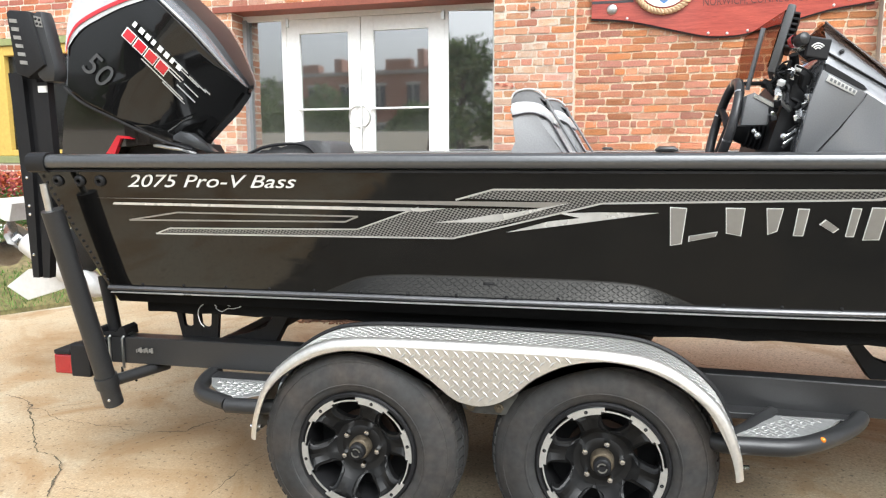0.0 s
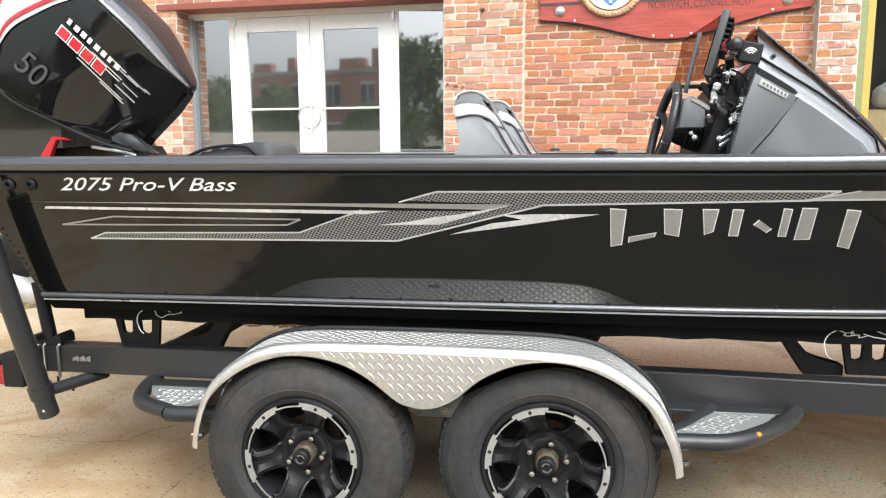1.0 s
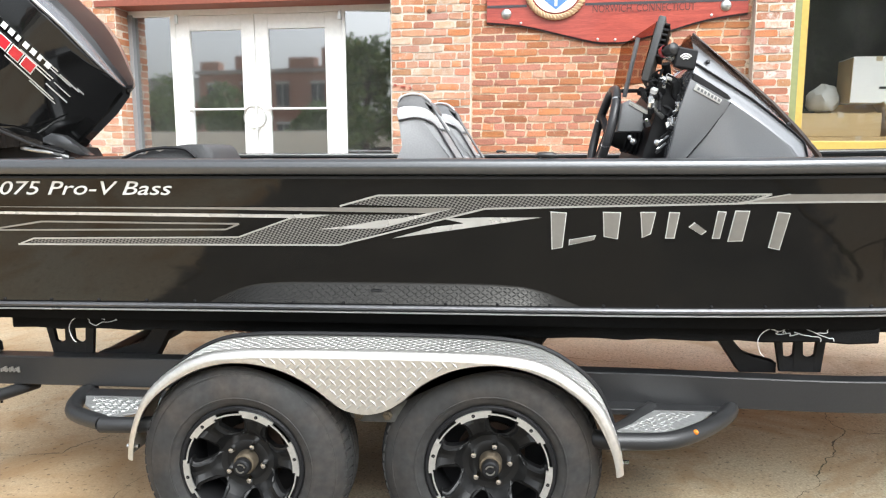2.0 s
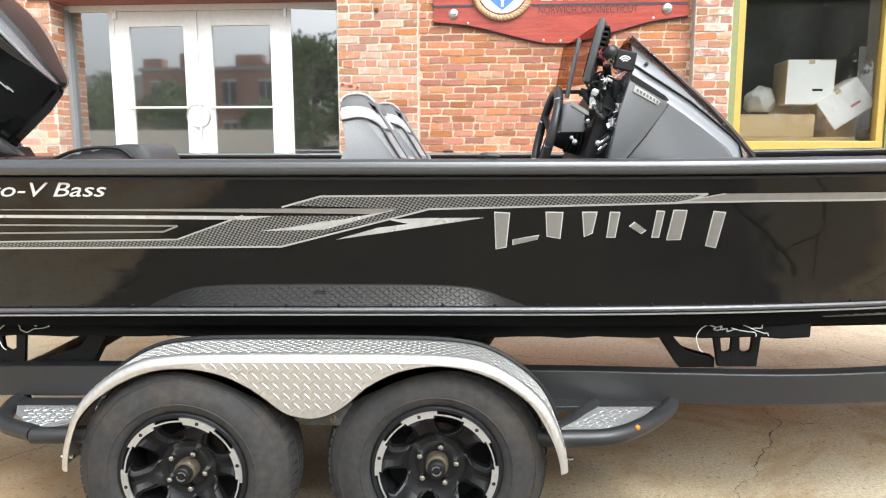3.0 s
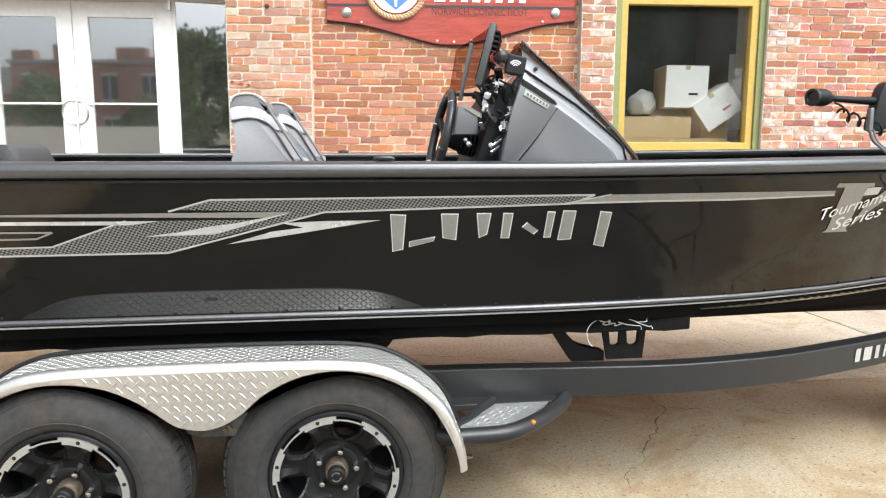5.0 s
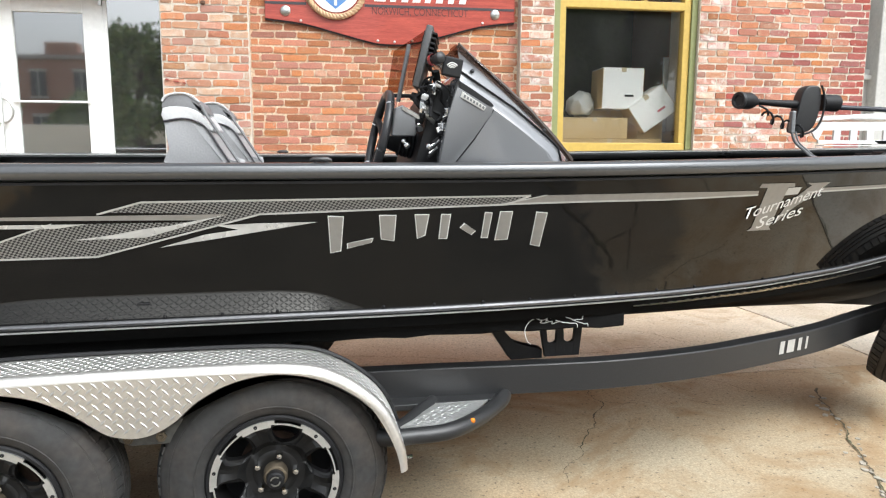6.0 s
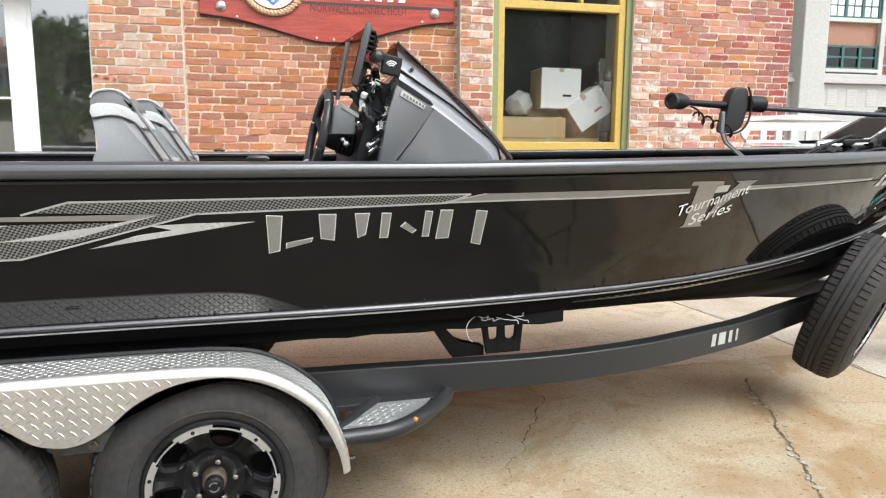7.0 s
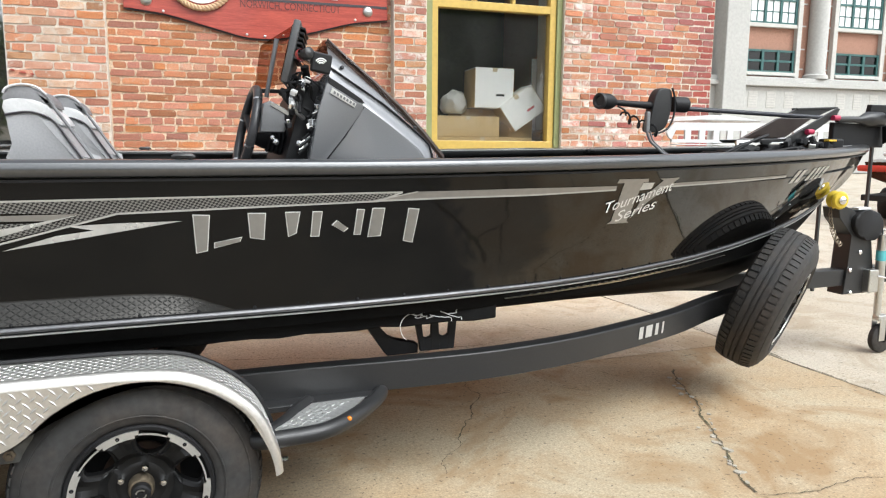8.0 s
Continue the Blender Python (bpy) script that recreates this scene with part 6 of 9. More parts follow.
tube(bm, [(4.30, 0.88, 0.60), (4.27, 0.80, 0.585)], 0.03, 10)
box(bm, 4.18, 4.36, 0.90, 0.96, 0.56, 0.66, 0.005)
part("spare_carrier", bm, FRAME_BLACK, trailer)

# steps of diamond plate in tubular frames
def step(x0, x1, forward, up):
    """A tread plate in a bent tube, hung outside the beam."""
    bm = bmesh.new()
    e0 = 0.09 if forward else 0.22
    if forward:
        tail = [(x1 - 0.27, 0.034, 0.464 + up), (x1 - 0.16, 0.10, 0.470 + up), (x1 - 0.06, 0.20, 0.474 + up), (x1 + 0.005, 0.30, 0.476 + up), (x1 + 0.012, 0.37, 0.476 + up)]
    else:
        tail = [(x1 - 0.06, 0.05, 0.464 + up), (x1 - 0.018, 0.13, 0.470 + up), (x1 - 0.004, 0.27, 0.474 + up), (x1, 0.36, 0.476 + up)]
    pts = smoothed([(x0, 0.36, 0.475 + up), (x0 + 0.004, 0.27, 0.472 + up), (x0 + e0 * 0.3, 0.13, 0.466 + up), (x0 + e0, 0.03 if forward else 0.05, 0.462 + up), ((x0 + x1) / 2 - (0.1 if forward else 0.0), 0.022 if forward else 0.035, 0.462 + up), *tail], 5)
    tube(bm, pts, 0.029, 12)
    st = part("step_frame", bm, FRAME_BLACK, trailer, "black bent-tube step frame", smooth=True)
    bm = bmesh.new()
    box(bm, x0 + 0.01, x1 - 0.01, 0.255, 0.335, 0.462 + up, 0.486 + up, 0.004)
    part("step_bracket", bm, FRAME_BLACK, st)
    pl = [(x0 + 0.035, 0.258), (x0 + 0.085, 0.17), (x0 + 0.19, 0.07), (x1 - 0.22, 0.05), (x1 - 0.12, 0.14), (x1 - 0.085, 0.258)]
    if forward:
        pl = [(x0 + 0.15, 0.058), (x0 + 0.314, 0.258), (x1 - 0.07, 0.258), (x1 - 0.13, 0.172), (x1 - 0.205, 0.105), (x1 - 0.28, 0.055)]
        bm = bmesh.new()
        tube(bm, smoothed([(x0 + 0.10, 0.04, 0.466 + up), (x0 + 0.18, 0.12, 0.468 + up), (x0 + 0.25, 0.22, 0.472 + up), (x0 + 0.31, 0.30, 0.474 + up)], 4), 0.026, 12)
        part("step_brace", bm, FRAME_BLACK, st, smooth=True)
    bm = bmesh.new()
    prism(bm, pl, lambda a, b, c: Vector((a, b, 0.477 + up + c)), 0.006)
    part("tread_plate", bm, DIAMOND_WORN, st, "diamond tread plate")
    vs, fs = [], []
    r = 0
    xx = x0 + (0.105 if forward else 0.055)
    while xx < x1 - 0.11:
        for c in range(8):
            y = 0.066 + 0.033 * c - (0.0165 if r % 2 else 0)
            if not 0.06 < y < 0.245 or (not forward and xx > x1 - 0.23 and y < 0.065 + (xx - x1 + 0.23) * 1.05):
                continue
            if not forward and xx < x0 + 0.06 + max(0.0, 0.245 - y) * 0.78:
                continue
            if forward and (xx < x0 + 0.165 + (y - 0.055) * 0.81 or xx > x1 - 0.29 + (y - 0.055) * 0.95):
                continue
            a = Vector((1, 1 if r % 2 else -1, 0)).normalized()
            lug(vs, fs, Vector((xx, y, 0.483 + up)), a, Vector((0, 0, 1)), 0.0155, 0.0042, 0.0020)
        xx += 0.0165
        r += 1
    me = bpy.data.meshes.new("tread_pattern")
    me.from_pydata([v - WM[trailer].translation for v in vs], [], fs)
    me.materials.append(DIAMOND_WORN)
    ob = new("tread_pattern", me)
    ob.parent = st
    tagged(ob, "raised tread lugs of the step", kind="stuff")
    return st


step(-0.755, -0.28, False, -0.004)
st = step(1.10, 1.685, True, 0.0)
bm = bmesh.new()
lathe(bm, [(0.009, 0.0), (0.009, 0.006), (0.006, 0.011), (0.001, 0.013)], (1.504, 0.062, 0.484), (0.45, -0.75, 0.35), 12)
part("marker_lamp", bm, AMBER, st, "small amber marker lamp", smooth=True)

# guide posts at the stern
for s in (1, -1):
    def gp(x, y, z):
        return Vector((x, YC + s * (y - YC), z))
    bm = bmesh.new()
    tube(bm, [gp(-1.1293, 0.19, 0.3635), gp(-1.142, 0.12, 0.635), gp(-1.155, 0.05, 0.907), gp(-1.168, -0.02, 1.1785)], 0.0385, 20)
    post = part("guide_post", bm, FRAME_BLACK, trailer, "black plastic-sleeved guide post", smooth=True)
    bm = bmesh.new()
    tube(bm, [gp(-1.177, -0.019, 1.16), gp(-1.186, -0.03, 1.275)], 0.014, 12)
    part("inner_tube", bm, ALUMINIUM, post, "pale inner tube of the post", smooth=True)
    bm = bmesh.new()
    tube(bm, [gp(-1.1332, 0.169, 0.445), gp(-1.1354, 0.157, 0.491)], 0.045, 20)
    part("post_clamp", bm, FRAME_BLACK, post, smooth=True)
    bm = bmesh.new()
    tube(bm, smoothed([gp(-1.125, 0.185, 0.462), gp(-1.09, 0.26, 0.464), gp(-1.05, 0.34, 0.468), gp(-1.02, 0.41, 0.470)], 3), 0.024, 10)
    part("post_arm", bm, FRAME_BLACK, post, smooth=True)
    for dx in (0.0, 0.065):
        bm = bmesh.new()
        tube(bm, [gp(-1.18 + dx, 0.322, 0.475), gp(-1.18 + dx, 0.322, 0.415)], 0.005, 6)
        part("arm_bolt", bm, BLACK_MATTE, post)
    for dx in (0.0, 0.065):
        bm = bmesh.new()
        pts = [gp(-1.235 + dx, 0.322, 0.47), gp(-1.235 + dx, 0.322, 0.60), gp(-1.23 + dx, 0.33, 0.613), gp(-1.22 + dx, 0.37, 0.613), gp(-1.22 + dx, 0.41, 0.60), gp(-1.22 + dx, 0.41, 0.47)]
        tube(bm, pts, 0.006, 8)
        part("u_bolt", bm, ALUMINIUM, post, "zinc-plated U-bolt", smooth=True)
    bm = bmesh.new()
    lathe(bm, [(0.006, 0), (0.006, 0.006), (0.001, 0.008)], gp(-1.118, 0.150, 0.392), (0.3, -s, 0), 10)
    part("post_rivet", bm, CHROME, post)
# second slim post behind and roller
bm = bmesh.new()
tube(bm, [(-1.235, 0.38, 0.56), (-1.28, 0.38, 0.86)], 0.027, 14)
part("support_post", bm, BLACK_MATTE, trailer, "slim black support post", smooth=True)
bm = bmesh.new()
prism(bm, [(-1.298, 0.607), (-1.155, 0.607), (-1.158, 0.640), (-1.172, 0.652), (-1.19, 0.640), (-1.20, 0.622), (-1.26, 0.622), (-1.27, 0.640), (-1.285, 0.645), (-1.298, 0.630)], lambda a, b, c: Vector((a, 0.325 + c, b)), 0.09, 0.003)
part("saddle_clamp", bm, BLACK_MATTE, trailer, "black saddle clamp")

# winch stand, winch, bow roller, jack
bm = bmesh.new()
prism(bm, [(5.24, 0.43), (5.52, 0.43), (5.50, 0.62), (5.46, 0.80), (5.50, 0.90), (5.34, 0.98), (5.20, 1.04), (5.13, 1.03), (5.15, 0.96), (5.28, 0.84), (5.26, 0.60)], lambda a, b, c: Vector((a, YC - 0.065 + c, b)), 0.13, 0.006)
stand = part("winch_stand", bm, FRAME_BLACK, trailer, "black plate winch stand")
for x, z in ((5.30, 0.44), (5.28, 0.60), (5.36, 0.72), (5.48, 0.44)):
    bm = bmesh.new()
    lathe(bm, [(0.016, 0), (0.016, 0.01), (0.011, 0.014), (0.001, 0.015)], (x, YC - 0.066, z), (0, -1, 0), 8)
    part("stand_bolt", bm, CHROME, stand)
bm = bmesh.new()
prism(bm, [(p.x, p.z) for p in smoothed([(5.28, 0, 0.98), (5.42, 0, 1.01), (5.52, 0, 0.95), (5.53, 0, 0.86), (5.46, 0, 0.80), (5.34, 0, 0.82), (5.26, 0, 0.90)], 4, closed=True)], lambda a, b, c: Vector((a, YC - 0.10 + c, b)), 0.2, 0.015)
part("winch_cover", bm, BLACK_MATTE, stand, "black winch cover", auto=35)
bm = bmesh.new()
box(bm, 5.31, 5.43, YC - 0.07, YC - 0.02, 0.995, 1.012, 0.003, m=pose(0, 0, 0.015))
part("winch_label", bm, SEAT_WHITE, stand, "pale blank label")
bm = bmesh.new()
lathe(bm, [(0.02, -0.05), (0.048, -0.046), (0.060, -0.03), (0.050, -0.008), (0.044, 0.0), (0.050, 0.008), (0.060, 0.03), (0.048, 0.046), (0.02, 0.05)], (5.09, YC - 0.08, 1.085), (0.25, 1, 0), 28)
part("bow_roller", bm, ROLLER_YELLOW, stand, "yellow bow roller", smooth=True)
bm = bmesh.new()
lathe(bm, [(0.026, 0), (0.026, 0.006), (0.012, 0.014), (0.001, 0.015)], (5.077, YC - 0.132, 1.085), (-0.25, -1, 0), 14)
part("roller_bolt", bm, CHROME, stand)
# safety chain
rng = random.Random(3)
bm = bmesh.new()
for k in range(13):
    t = k / 12
    c = Vector((5.06 + 0.10 * t ** 2 + 0.02 * t, YC - 0.06, 1.02 - 0.30 * t + 0.06 * t * t))
    m = Matrix.Translation(c) @ Matrix.Rotation(0.2 + 0.9 * t, 4, "Y") @ Matrix.Rotation(math.pi / 2 * (k % 2), 4, "Z")
    pts = [m @ Vector((0.009 * math.cos(q), 0, 0.018 * math.sin(q))) for q in [2 * math.pi * j / 10 for j in range(11)]]
    tube(bm, pts, 0.0035, 5)
part("safety_chain", bm, HUB_STEEL, stand, "zinc safety chain", smooth=True)
bm = bmesh.new()
tube(bm, [(5.545, YC - 0.10, 0.27), (5.535, YC - 0.10, 0.62)], 0.024, 16)
tube(bm, [(5.535, YC - 0.10, 0.45), (5.525, YC - 0.10, 0.84)], 0.031, 16)
jack = part("tongue_jack", bm, ALUMINIUM, trailer, "zinc-plated tongue jack", smooth=True)
bm = bmesh.new()
tube(bm, [(5.525, YC - 0.10, 0.84), (5.525, YC - 0.10, 0.87), (5.60, YC - 0.10, 0.875), (5.63, YC - 0.10, 0.85), (5.64, YC - 0.10, 0.74)], 0.007, 8)
part("crank", bm, ALUMINIUM, jack, smooth=True)
bm = bmesh.new()
box(bm, 5.552, 5.562, YC - 0.14, YC - 0.06, 0.66, 0.73)
tube(bm, [(5.528, YC - 0.10, 0.66), (5.527, YC - 0.10, 0.73)], 0.0325, 14)
part("jack_label", bm, material("label_teal", (0.12, 0.5, 0.55), 0.4, vary=0.05), jack, "teal sticker")
bm = bmesh.new()
box(bm, 5.42, 5.52, YC - 0.115, YC - 0.05, 0.44, 0.60, 0.008)
part("jack_mount", bm, ALUMINIUM, jack)
bm = bmesh.new()
tube(bm, [(5.46, YC - 0.14, 0.56), (5.58, YC - 0.15, 0.535), (5.64, YC - 0.15, 0.525)], 0.006, 6)
part("jack_pin", bm, CHROME, jack, smooth=True)
bm = bmesh.new()
box(bm, 5.53, 5.63, YC - 0.13, YC - 0.07, 0.235, 0.275, 0.012)
box(bm, 5.545, 5.60, YC - 0.135, YC - 0.130, 0.09, 0.25, 0.002)
box(bm, 5.545, 5.60, YC - 0.070, YC - 0.065, 0.09, 0.25, 0.002)
part("caster_fork", bm, ALUMINIUM, jack)
bm = bmesh.new()
lathe(bm, [(0.03, -0.028), (0.085, -0.027), (0.10, -0.018), (0.103, 0.0), (0.10, 0.018), (0.085, 0.027), (0.03, 0.028)], (5.60, YC - 0.10, 0.103), (0, 1, 0), 32)
part("caster_wheel", bm, RUBBER, jack, "black jack wheel", smooth=True)
bm = bmesh.new()
box(bm, 5.70, 5.82, YC - 0.13, YC - 0.045, 0.60, 0.78, 0.01)
part("hitch_box", bm, BLACK_MATTE, trailer)

# ---- seats ----
def seat(y0, y1, dx, label):
    """A folding bucket seat whose back shows above the rail."""
    s = thing("helm_chair", label, "chair", pose(0.62 + dx, (y0 + y1) / 2, 1.24), group="boat chairs")
    # side outline of the back: leaning aft at the top, seen from the side
    k = (y0 - 0.44) * 0.0

    def slab(name, pts, mt, ya, yb, bev, label="", n=4):
        bm = bmesh.new()
        q = [(p.x, p.z) for p in smoothed([(a, 0, b) for a, b in pts], n, closed=True)] if n else pts
        prism(bm, [(a + dx, b + k) for a, b in q], lambda a, b, c: Vector((a, ya + c, b)), yb - ya, bev)
        return part(name, bm, mt, s, label, auto=40)
    back = slab("backrest", [(0.505, 1.27), (0.492, 1.378), (0.476, 1.50), (0.478, 1.53), (0.533, 1.535), (0.585, 1.525), (0.625, 1.49), (0.66, 1.43), (0.70, 1.36), (0.75, 1.27)], SEAT_GREY, y0, y1, 0.025, "grey vinyl backrest", 3)
    slab("headrest", [(0.474, 1.545), (0.471, 1.577), (0.481, 1.599), (0.523, 1.610), (0.564, 1.604), (0.592, 1.58), (0.608, 1.548), (0.585, 1.553), (0.523, 1.562)], SEAT_DARK, y0 - 0.002, y1 + 0.002, 0.012, "darker grey head section", 3)
    slab("white_band", [(0.472, 1.562), (0.523, 1.569), (0.579, 1.559), (0.612, 1.53), (0.640, 1.488), (0.628, 1.484), (0.612, 1.498), (0.579, 1.521), (0.533, 1.529), (0.474, 1.518)], SEAT_BAND, y0 - 0.005, y1 + 0.005, 0.005, "white vinyl band", 2)
    for nm, pts, r, mt in (("piping", [(0.473, 1.516), (0.533, 1.527), (0.579, 1.519), (0.615, 1.496), (0.65, 1.44), (0.69, 1.375), (0.715, 1.33)], 0.0035, SIGN_DARK), ("edge_piping", [(0.600, 1.575), (0.618, 1.54), (0.655, 1.482), (0.70, 1.41), (0.75, 1.33)], 0.006, SEAT_DARK), ("top_piping", [(0.472, 1.585), (0.484, 1.603), (0.523, 1.614), (0.566, 1.608), (0.596, 1.583)], 0.004, SEAT_BAND)):
        bm = bmesh.new()
        tube(bm, [(p.x + dx, y0 - 0.004, p.y) for p in smoothed([(a, b, 0) for a, b in pts], 4)], r, 6)
        part(nm, bm, mt, s, smooth=True)
    bm = bmesh.new()
    box(bm, 0.60 + dx, 1.02 + dx, y0 + 0.01, y1 - 0.01, 1.25, 1.33, 0.03)
    part("seat_cushion", bm, SEAT_GREY, s)
    return s


seat(0.44, 0.80, 0.0, "grey and white vinyl boat seat by the helm")
seat(1.02, 1.40, 0.048, "grey and white vinyl boat seat amidships")
bg_ = thing("deck_bag", "dark grey padded bag on the aft deck", "bag", pose(-0.42, 0.55, 1.24))
bm = bmesh.new()
prism(bm, [(p.x, p.z) for p in smoothed([(-0.66, 0, 1.26), (-0.63, 0, 1.38), (-0.52, 0, 1.395), (-0.42, 0, 1.425), (-0.33, 0, 1.43), (-0.28, 0, 1.40), (-0.265, 0, 1.26)], 4)], lambda a, b, c: Vector((a, 0.5 + c, b)), 0.3, 0.02)
part("bag_body", bm, material("bag_grey", (0.07, 0.07, 0.072), 0.75, vary=0.1, grain=120, bump=0.2), bg_, auto=45)
bm = bmesh.new()
tube(bm, smoothed([(-0.64, 0.49, 1.375), (-0.56, 0.485, 1.405), (-0.46, 0.485, 1.418), (-0.38, 0.487, 1.412), (-0.34, 0.49, 1.38)], 4), 0.007, 6)
part("handle", bm, BLACK_MATTE, bg_, smooth=True)

# ---- helm console ----
con = thing("helm_console", "grey moulded helm console with smoked windscreen", "console", pose(1.65, 0.62, 1.24))
CY0, CY1 = 0.30, 1.00
LEDGE = [(1.632, 1.568), (1.70, 1.522), (1.755, 1.482), (1.841, 1.415), (1.870, 1.375), (1.885, 1.30)]
SEAM = [(1.632, 1.622), (1.70, 1.580), (1.765, 1.531), (1.85, 1.463), (1.885, 1.430), (1.915, 1.32)]
CROWN = [(1.493, 1.790), (1.559, 1.731), (1.661, 1.648), (1.764, 1.556), (1.849, 1.468), (1.926, 1.379), (1.935, 1.32)]


def deeper(p, y):
    """The point that hides behind p of the console's near side, at depth y."""
    k = (y + 2.23) / (CY0 + 2.23)
    return Vector((0.89 + (p[0] - 0.89) * k, y, 1.42 + (p[1] - 1.42) * k))


bm = bmesh.new()
prism(bm, [(1.44, 1.26), (1.445, 1.40), (1.505, 1.66), (1.53, 1.70), (1.62, 1.655), (1.70, 1.585), (1.82, 1.495), (1.895, 1.40), (1.92, 1.26)], lambda a, b, c: Vector((a, CY0 + 0.05 + c, b)), CY1 - CY0 - 0.05, 0.018)
part("console_body", bm, CONSOLE_LIGHT, con, "grey gelcoat console body", auto=40)
bm = bmesh.new()
prism(bm, [(1.431, 1.26), (1.431, 1.379), (1.466, 1.536), (1.497, 1.640), (1.56, 1.61)] + LEDGE + [(1.89, 1.26)], lambda a, b, c: Vector((a, CY0 + c, b)), 0.06, 0.006)
part("console_side", bm, CONSOLE_LIGHT, con, "grey lower console side", auto=40)
bm = bmesh.new()
rings = []
for p, q in zip([(1.50, 1.640)] + LEDGE, [(1.511, 1.697)] + SEAM):
    p, q = Vector(p), Vector(q)
    rings.append([deeper(p, CY0 + 0.002), deeper(p.lerp(q, 0.12), CY0 + 0.004), deeper(p.lerp(q, 0.42), CY0 + 0.020), deeper(p.lerp(q, 0.52), CY0 + 0.024), deeper(q, CY0 + 0.038), deeper(q, CY0 + 0.07), deeper(p, CY0 + 0.07)])
loft(bm, rings, True, True)
part("upper_ledge", bm, CONSOLE_LIGHT, con, "moulded ledge of the console", auto=50)
bm = bmesh.new()
prism(bm, [(1.425, 1.34), (1.462, 1.536), (1.494, 1.645), (1.560, 1.608), (1.612, 1.578), (1.630, 1.566), (1.622, 1.545), (1.556, 1.458), (1.491, 1.379), (1.462, 1.34)], lambda a, b, c: Vector((a, CY0 - 0.008 + c, b)), 0.010, 0.003)
part("side_panel", bm, CONSOLE_GREY, con, "darker grey side panel", auto=40)
bm = bmesh.new()
tube(bm, [(1.632, CY0 - 0.002, 1.566), (1.558, CY0 - 0.002, 1.456), (1.493, CY0 - 0.002, 1.376), (1.468, CY0 - 0.002, 1.34)], 0.0035, 6)
part("panel_seam", bm, BLACK_MATTE, con, "dark panel seam", smooth=True)
bm = bmesh.new()
prism(bm, [(1.506, 1.608), (1.594, 1.560), (1.602, 1.574), (1.514, 1.628)], lambda a, b, c: Vector((a, CY0 - 0.012 + c, b)), 0.006, 0.001)
badge = part("panel_badge", bm, DECAL_SILVER, con, "bright blank badge")
bm = bmesh.new()
for k in range(7):
    q = Vector((1.517, 1.612)).lerp(Vector((1.592, 1.571)), k / 6.5)
    prism(bm, [(q.x, q.y - 0.004), (q.x + 0.007, q.y - 0.008), (q.x + 0.010, q.y + 0.001), (q.x + 0.003, q.y + 0.005)], lambda a, b, c: Vector((a, CY0 - 0.0135 + c, b)), 0.002)
part("badge_bars", bm, CONSOLE_GREY, badge, "grey plain bars")
bm = bmesh.new()
prism(bm, [(1.503, 1.643), (1.614, 1.580), (1.634, 1.578), (1.622, 1.592), (1.56, 1.632), (1.507, 1.664)], lambda a, b, c: Vector((a, CY0 - 0.003 + c, b)), 0.02)
part("vent_slot", bm, BLACK_MATTE, con)
# hood that rises to the windscreen's edge, rounded back towards the top
bm = bmesh.new()
rings = []
for p, q in zip([(1.511, 1.697)] + SEAM, CROWN):
    p, q = Vector(p), Vector(q)
    rings.append([deeper(p, CY0 + 0.036), deeper(p.lerp(q, 0.06), CY0 + 0.030), deeper(p.lerp(q, 0.5), CY0 + 0.045), deeper(p.lerp(q, 0.85), CY0 + 0.075), deeper(q, CY0 + 0.110), deeper(q, CY0 + 0.16), deeper(p, CY0 + 0.16)])
loft(bm, rings, True, True)
part("hood", bm, CONSOLE_LIGHT, con, "silver-grey hood edge", auto=50)
bm = bmesh.new()
prism(bm, [(1.452, 1.735), (1.470, 1.775), (1.490, 1.792), (1.504, 1.780), (1.512, 1.735)], lambda a, b, c: deeper((a, b), CY0 + 0.12 + c), 0.005)
part("screen_wing", bm, SMOKE, con, "smoked corner of the windscreen")
bm = bmesh.new()
rings = []
for k in range(9):
    t = k / 8
    y = CY0 + 0.05 + 0.6 * t
    bow = 0.07 * math.sin(math.pi * t)
    rings.append([Vector((1.512 + bow * 0.3, y, 1.80)), Vector((1.63 + bow, y, 1.703 + bow * 0.2)), Vector((1.78 + bow, y, 1.56 + bow * 0.2)), Vector((1.93 + bow * 0.6, y, 1.39))])
loft(bm, rings, closed=False)
ws = part("windscreen", bm, SMOKE, con, "smoked acrylic windscreen", smooth=True)
md = ws.modifiers.new("thickness", "SOLIDIFY")
md.thickness = 0.004
for x, z in ((1.552, 1.700), (1.828, 1.492)):
    bm = bmesh.new()
    lathe(bm, [(0.008, 0), (0.007, 0.004), (0.001, 0.006)], deeper((x, z), CY0 + 0.036), (0, -1, 0.3), 10)
    part("screw", bm, BLACK_MATTE, con)
bm = bmesh.new()
tube(bm, [deeper(p, CY0 + 0.033) for p in [(1.511, 1.697)] + SEAM], 0.0036, 6)
part("hood_seam", bm, BLACK_MATTE, con, "dark seam under the hood", smooth=True)
bm = bmesh.new()
tube(bm, [deeper((p[0] + 0.006, p[1] + 0.005), CY0 + 0.118) for p in CROWN], [0.004, 0.006, 0.008, 0.010, 0.013, 0.014, 0.012], 8)
part("windscreen_trim", bm, material("smoked_edge", (0.035, 0.022, 0.016), 0.25, vary=0.1), con, "dark brown windscreen edge", smooth=True)
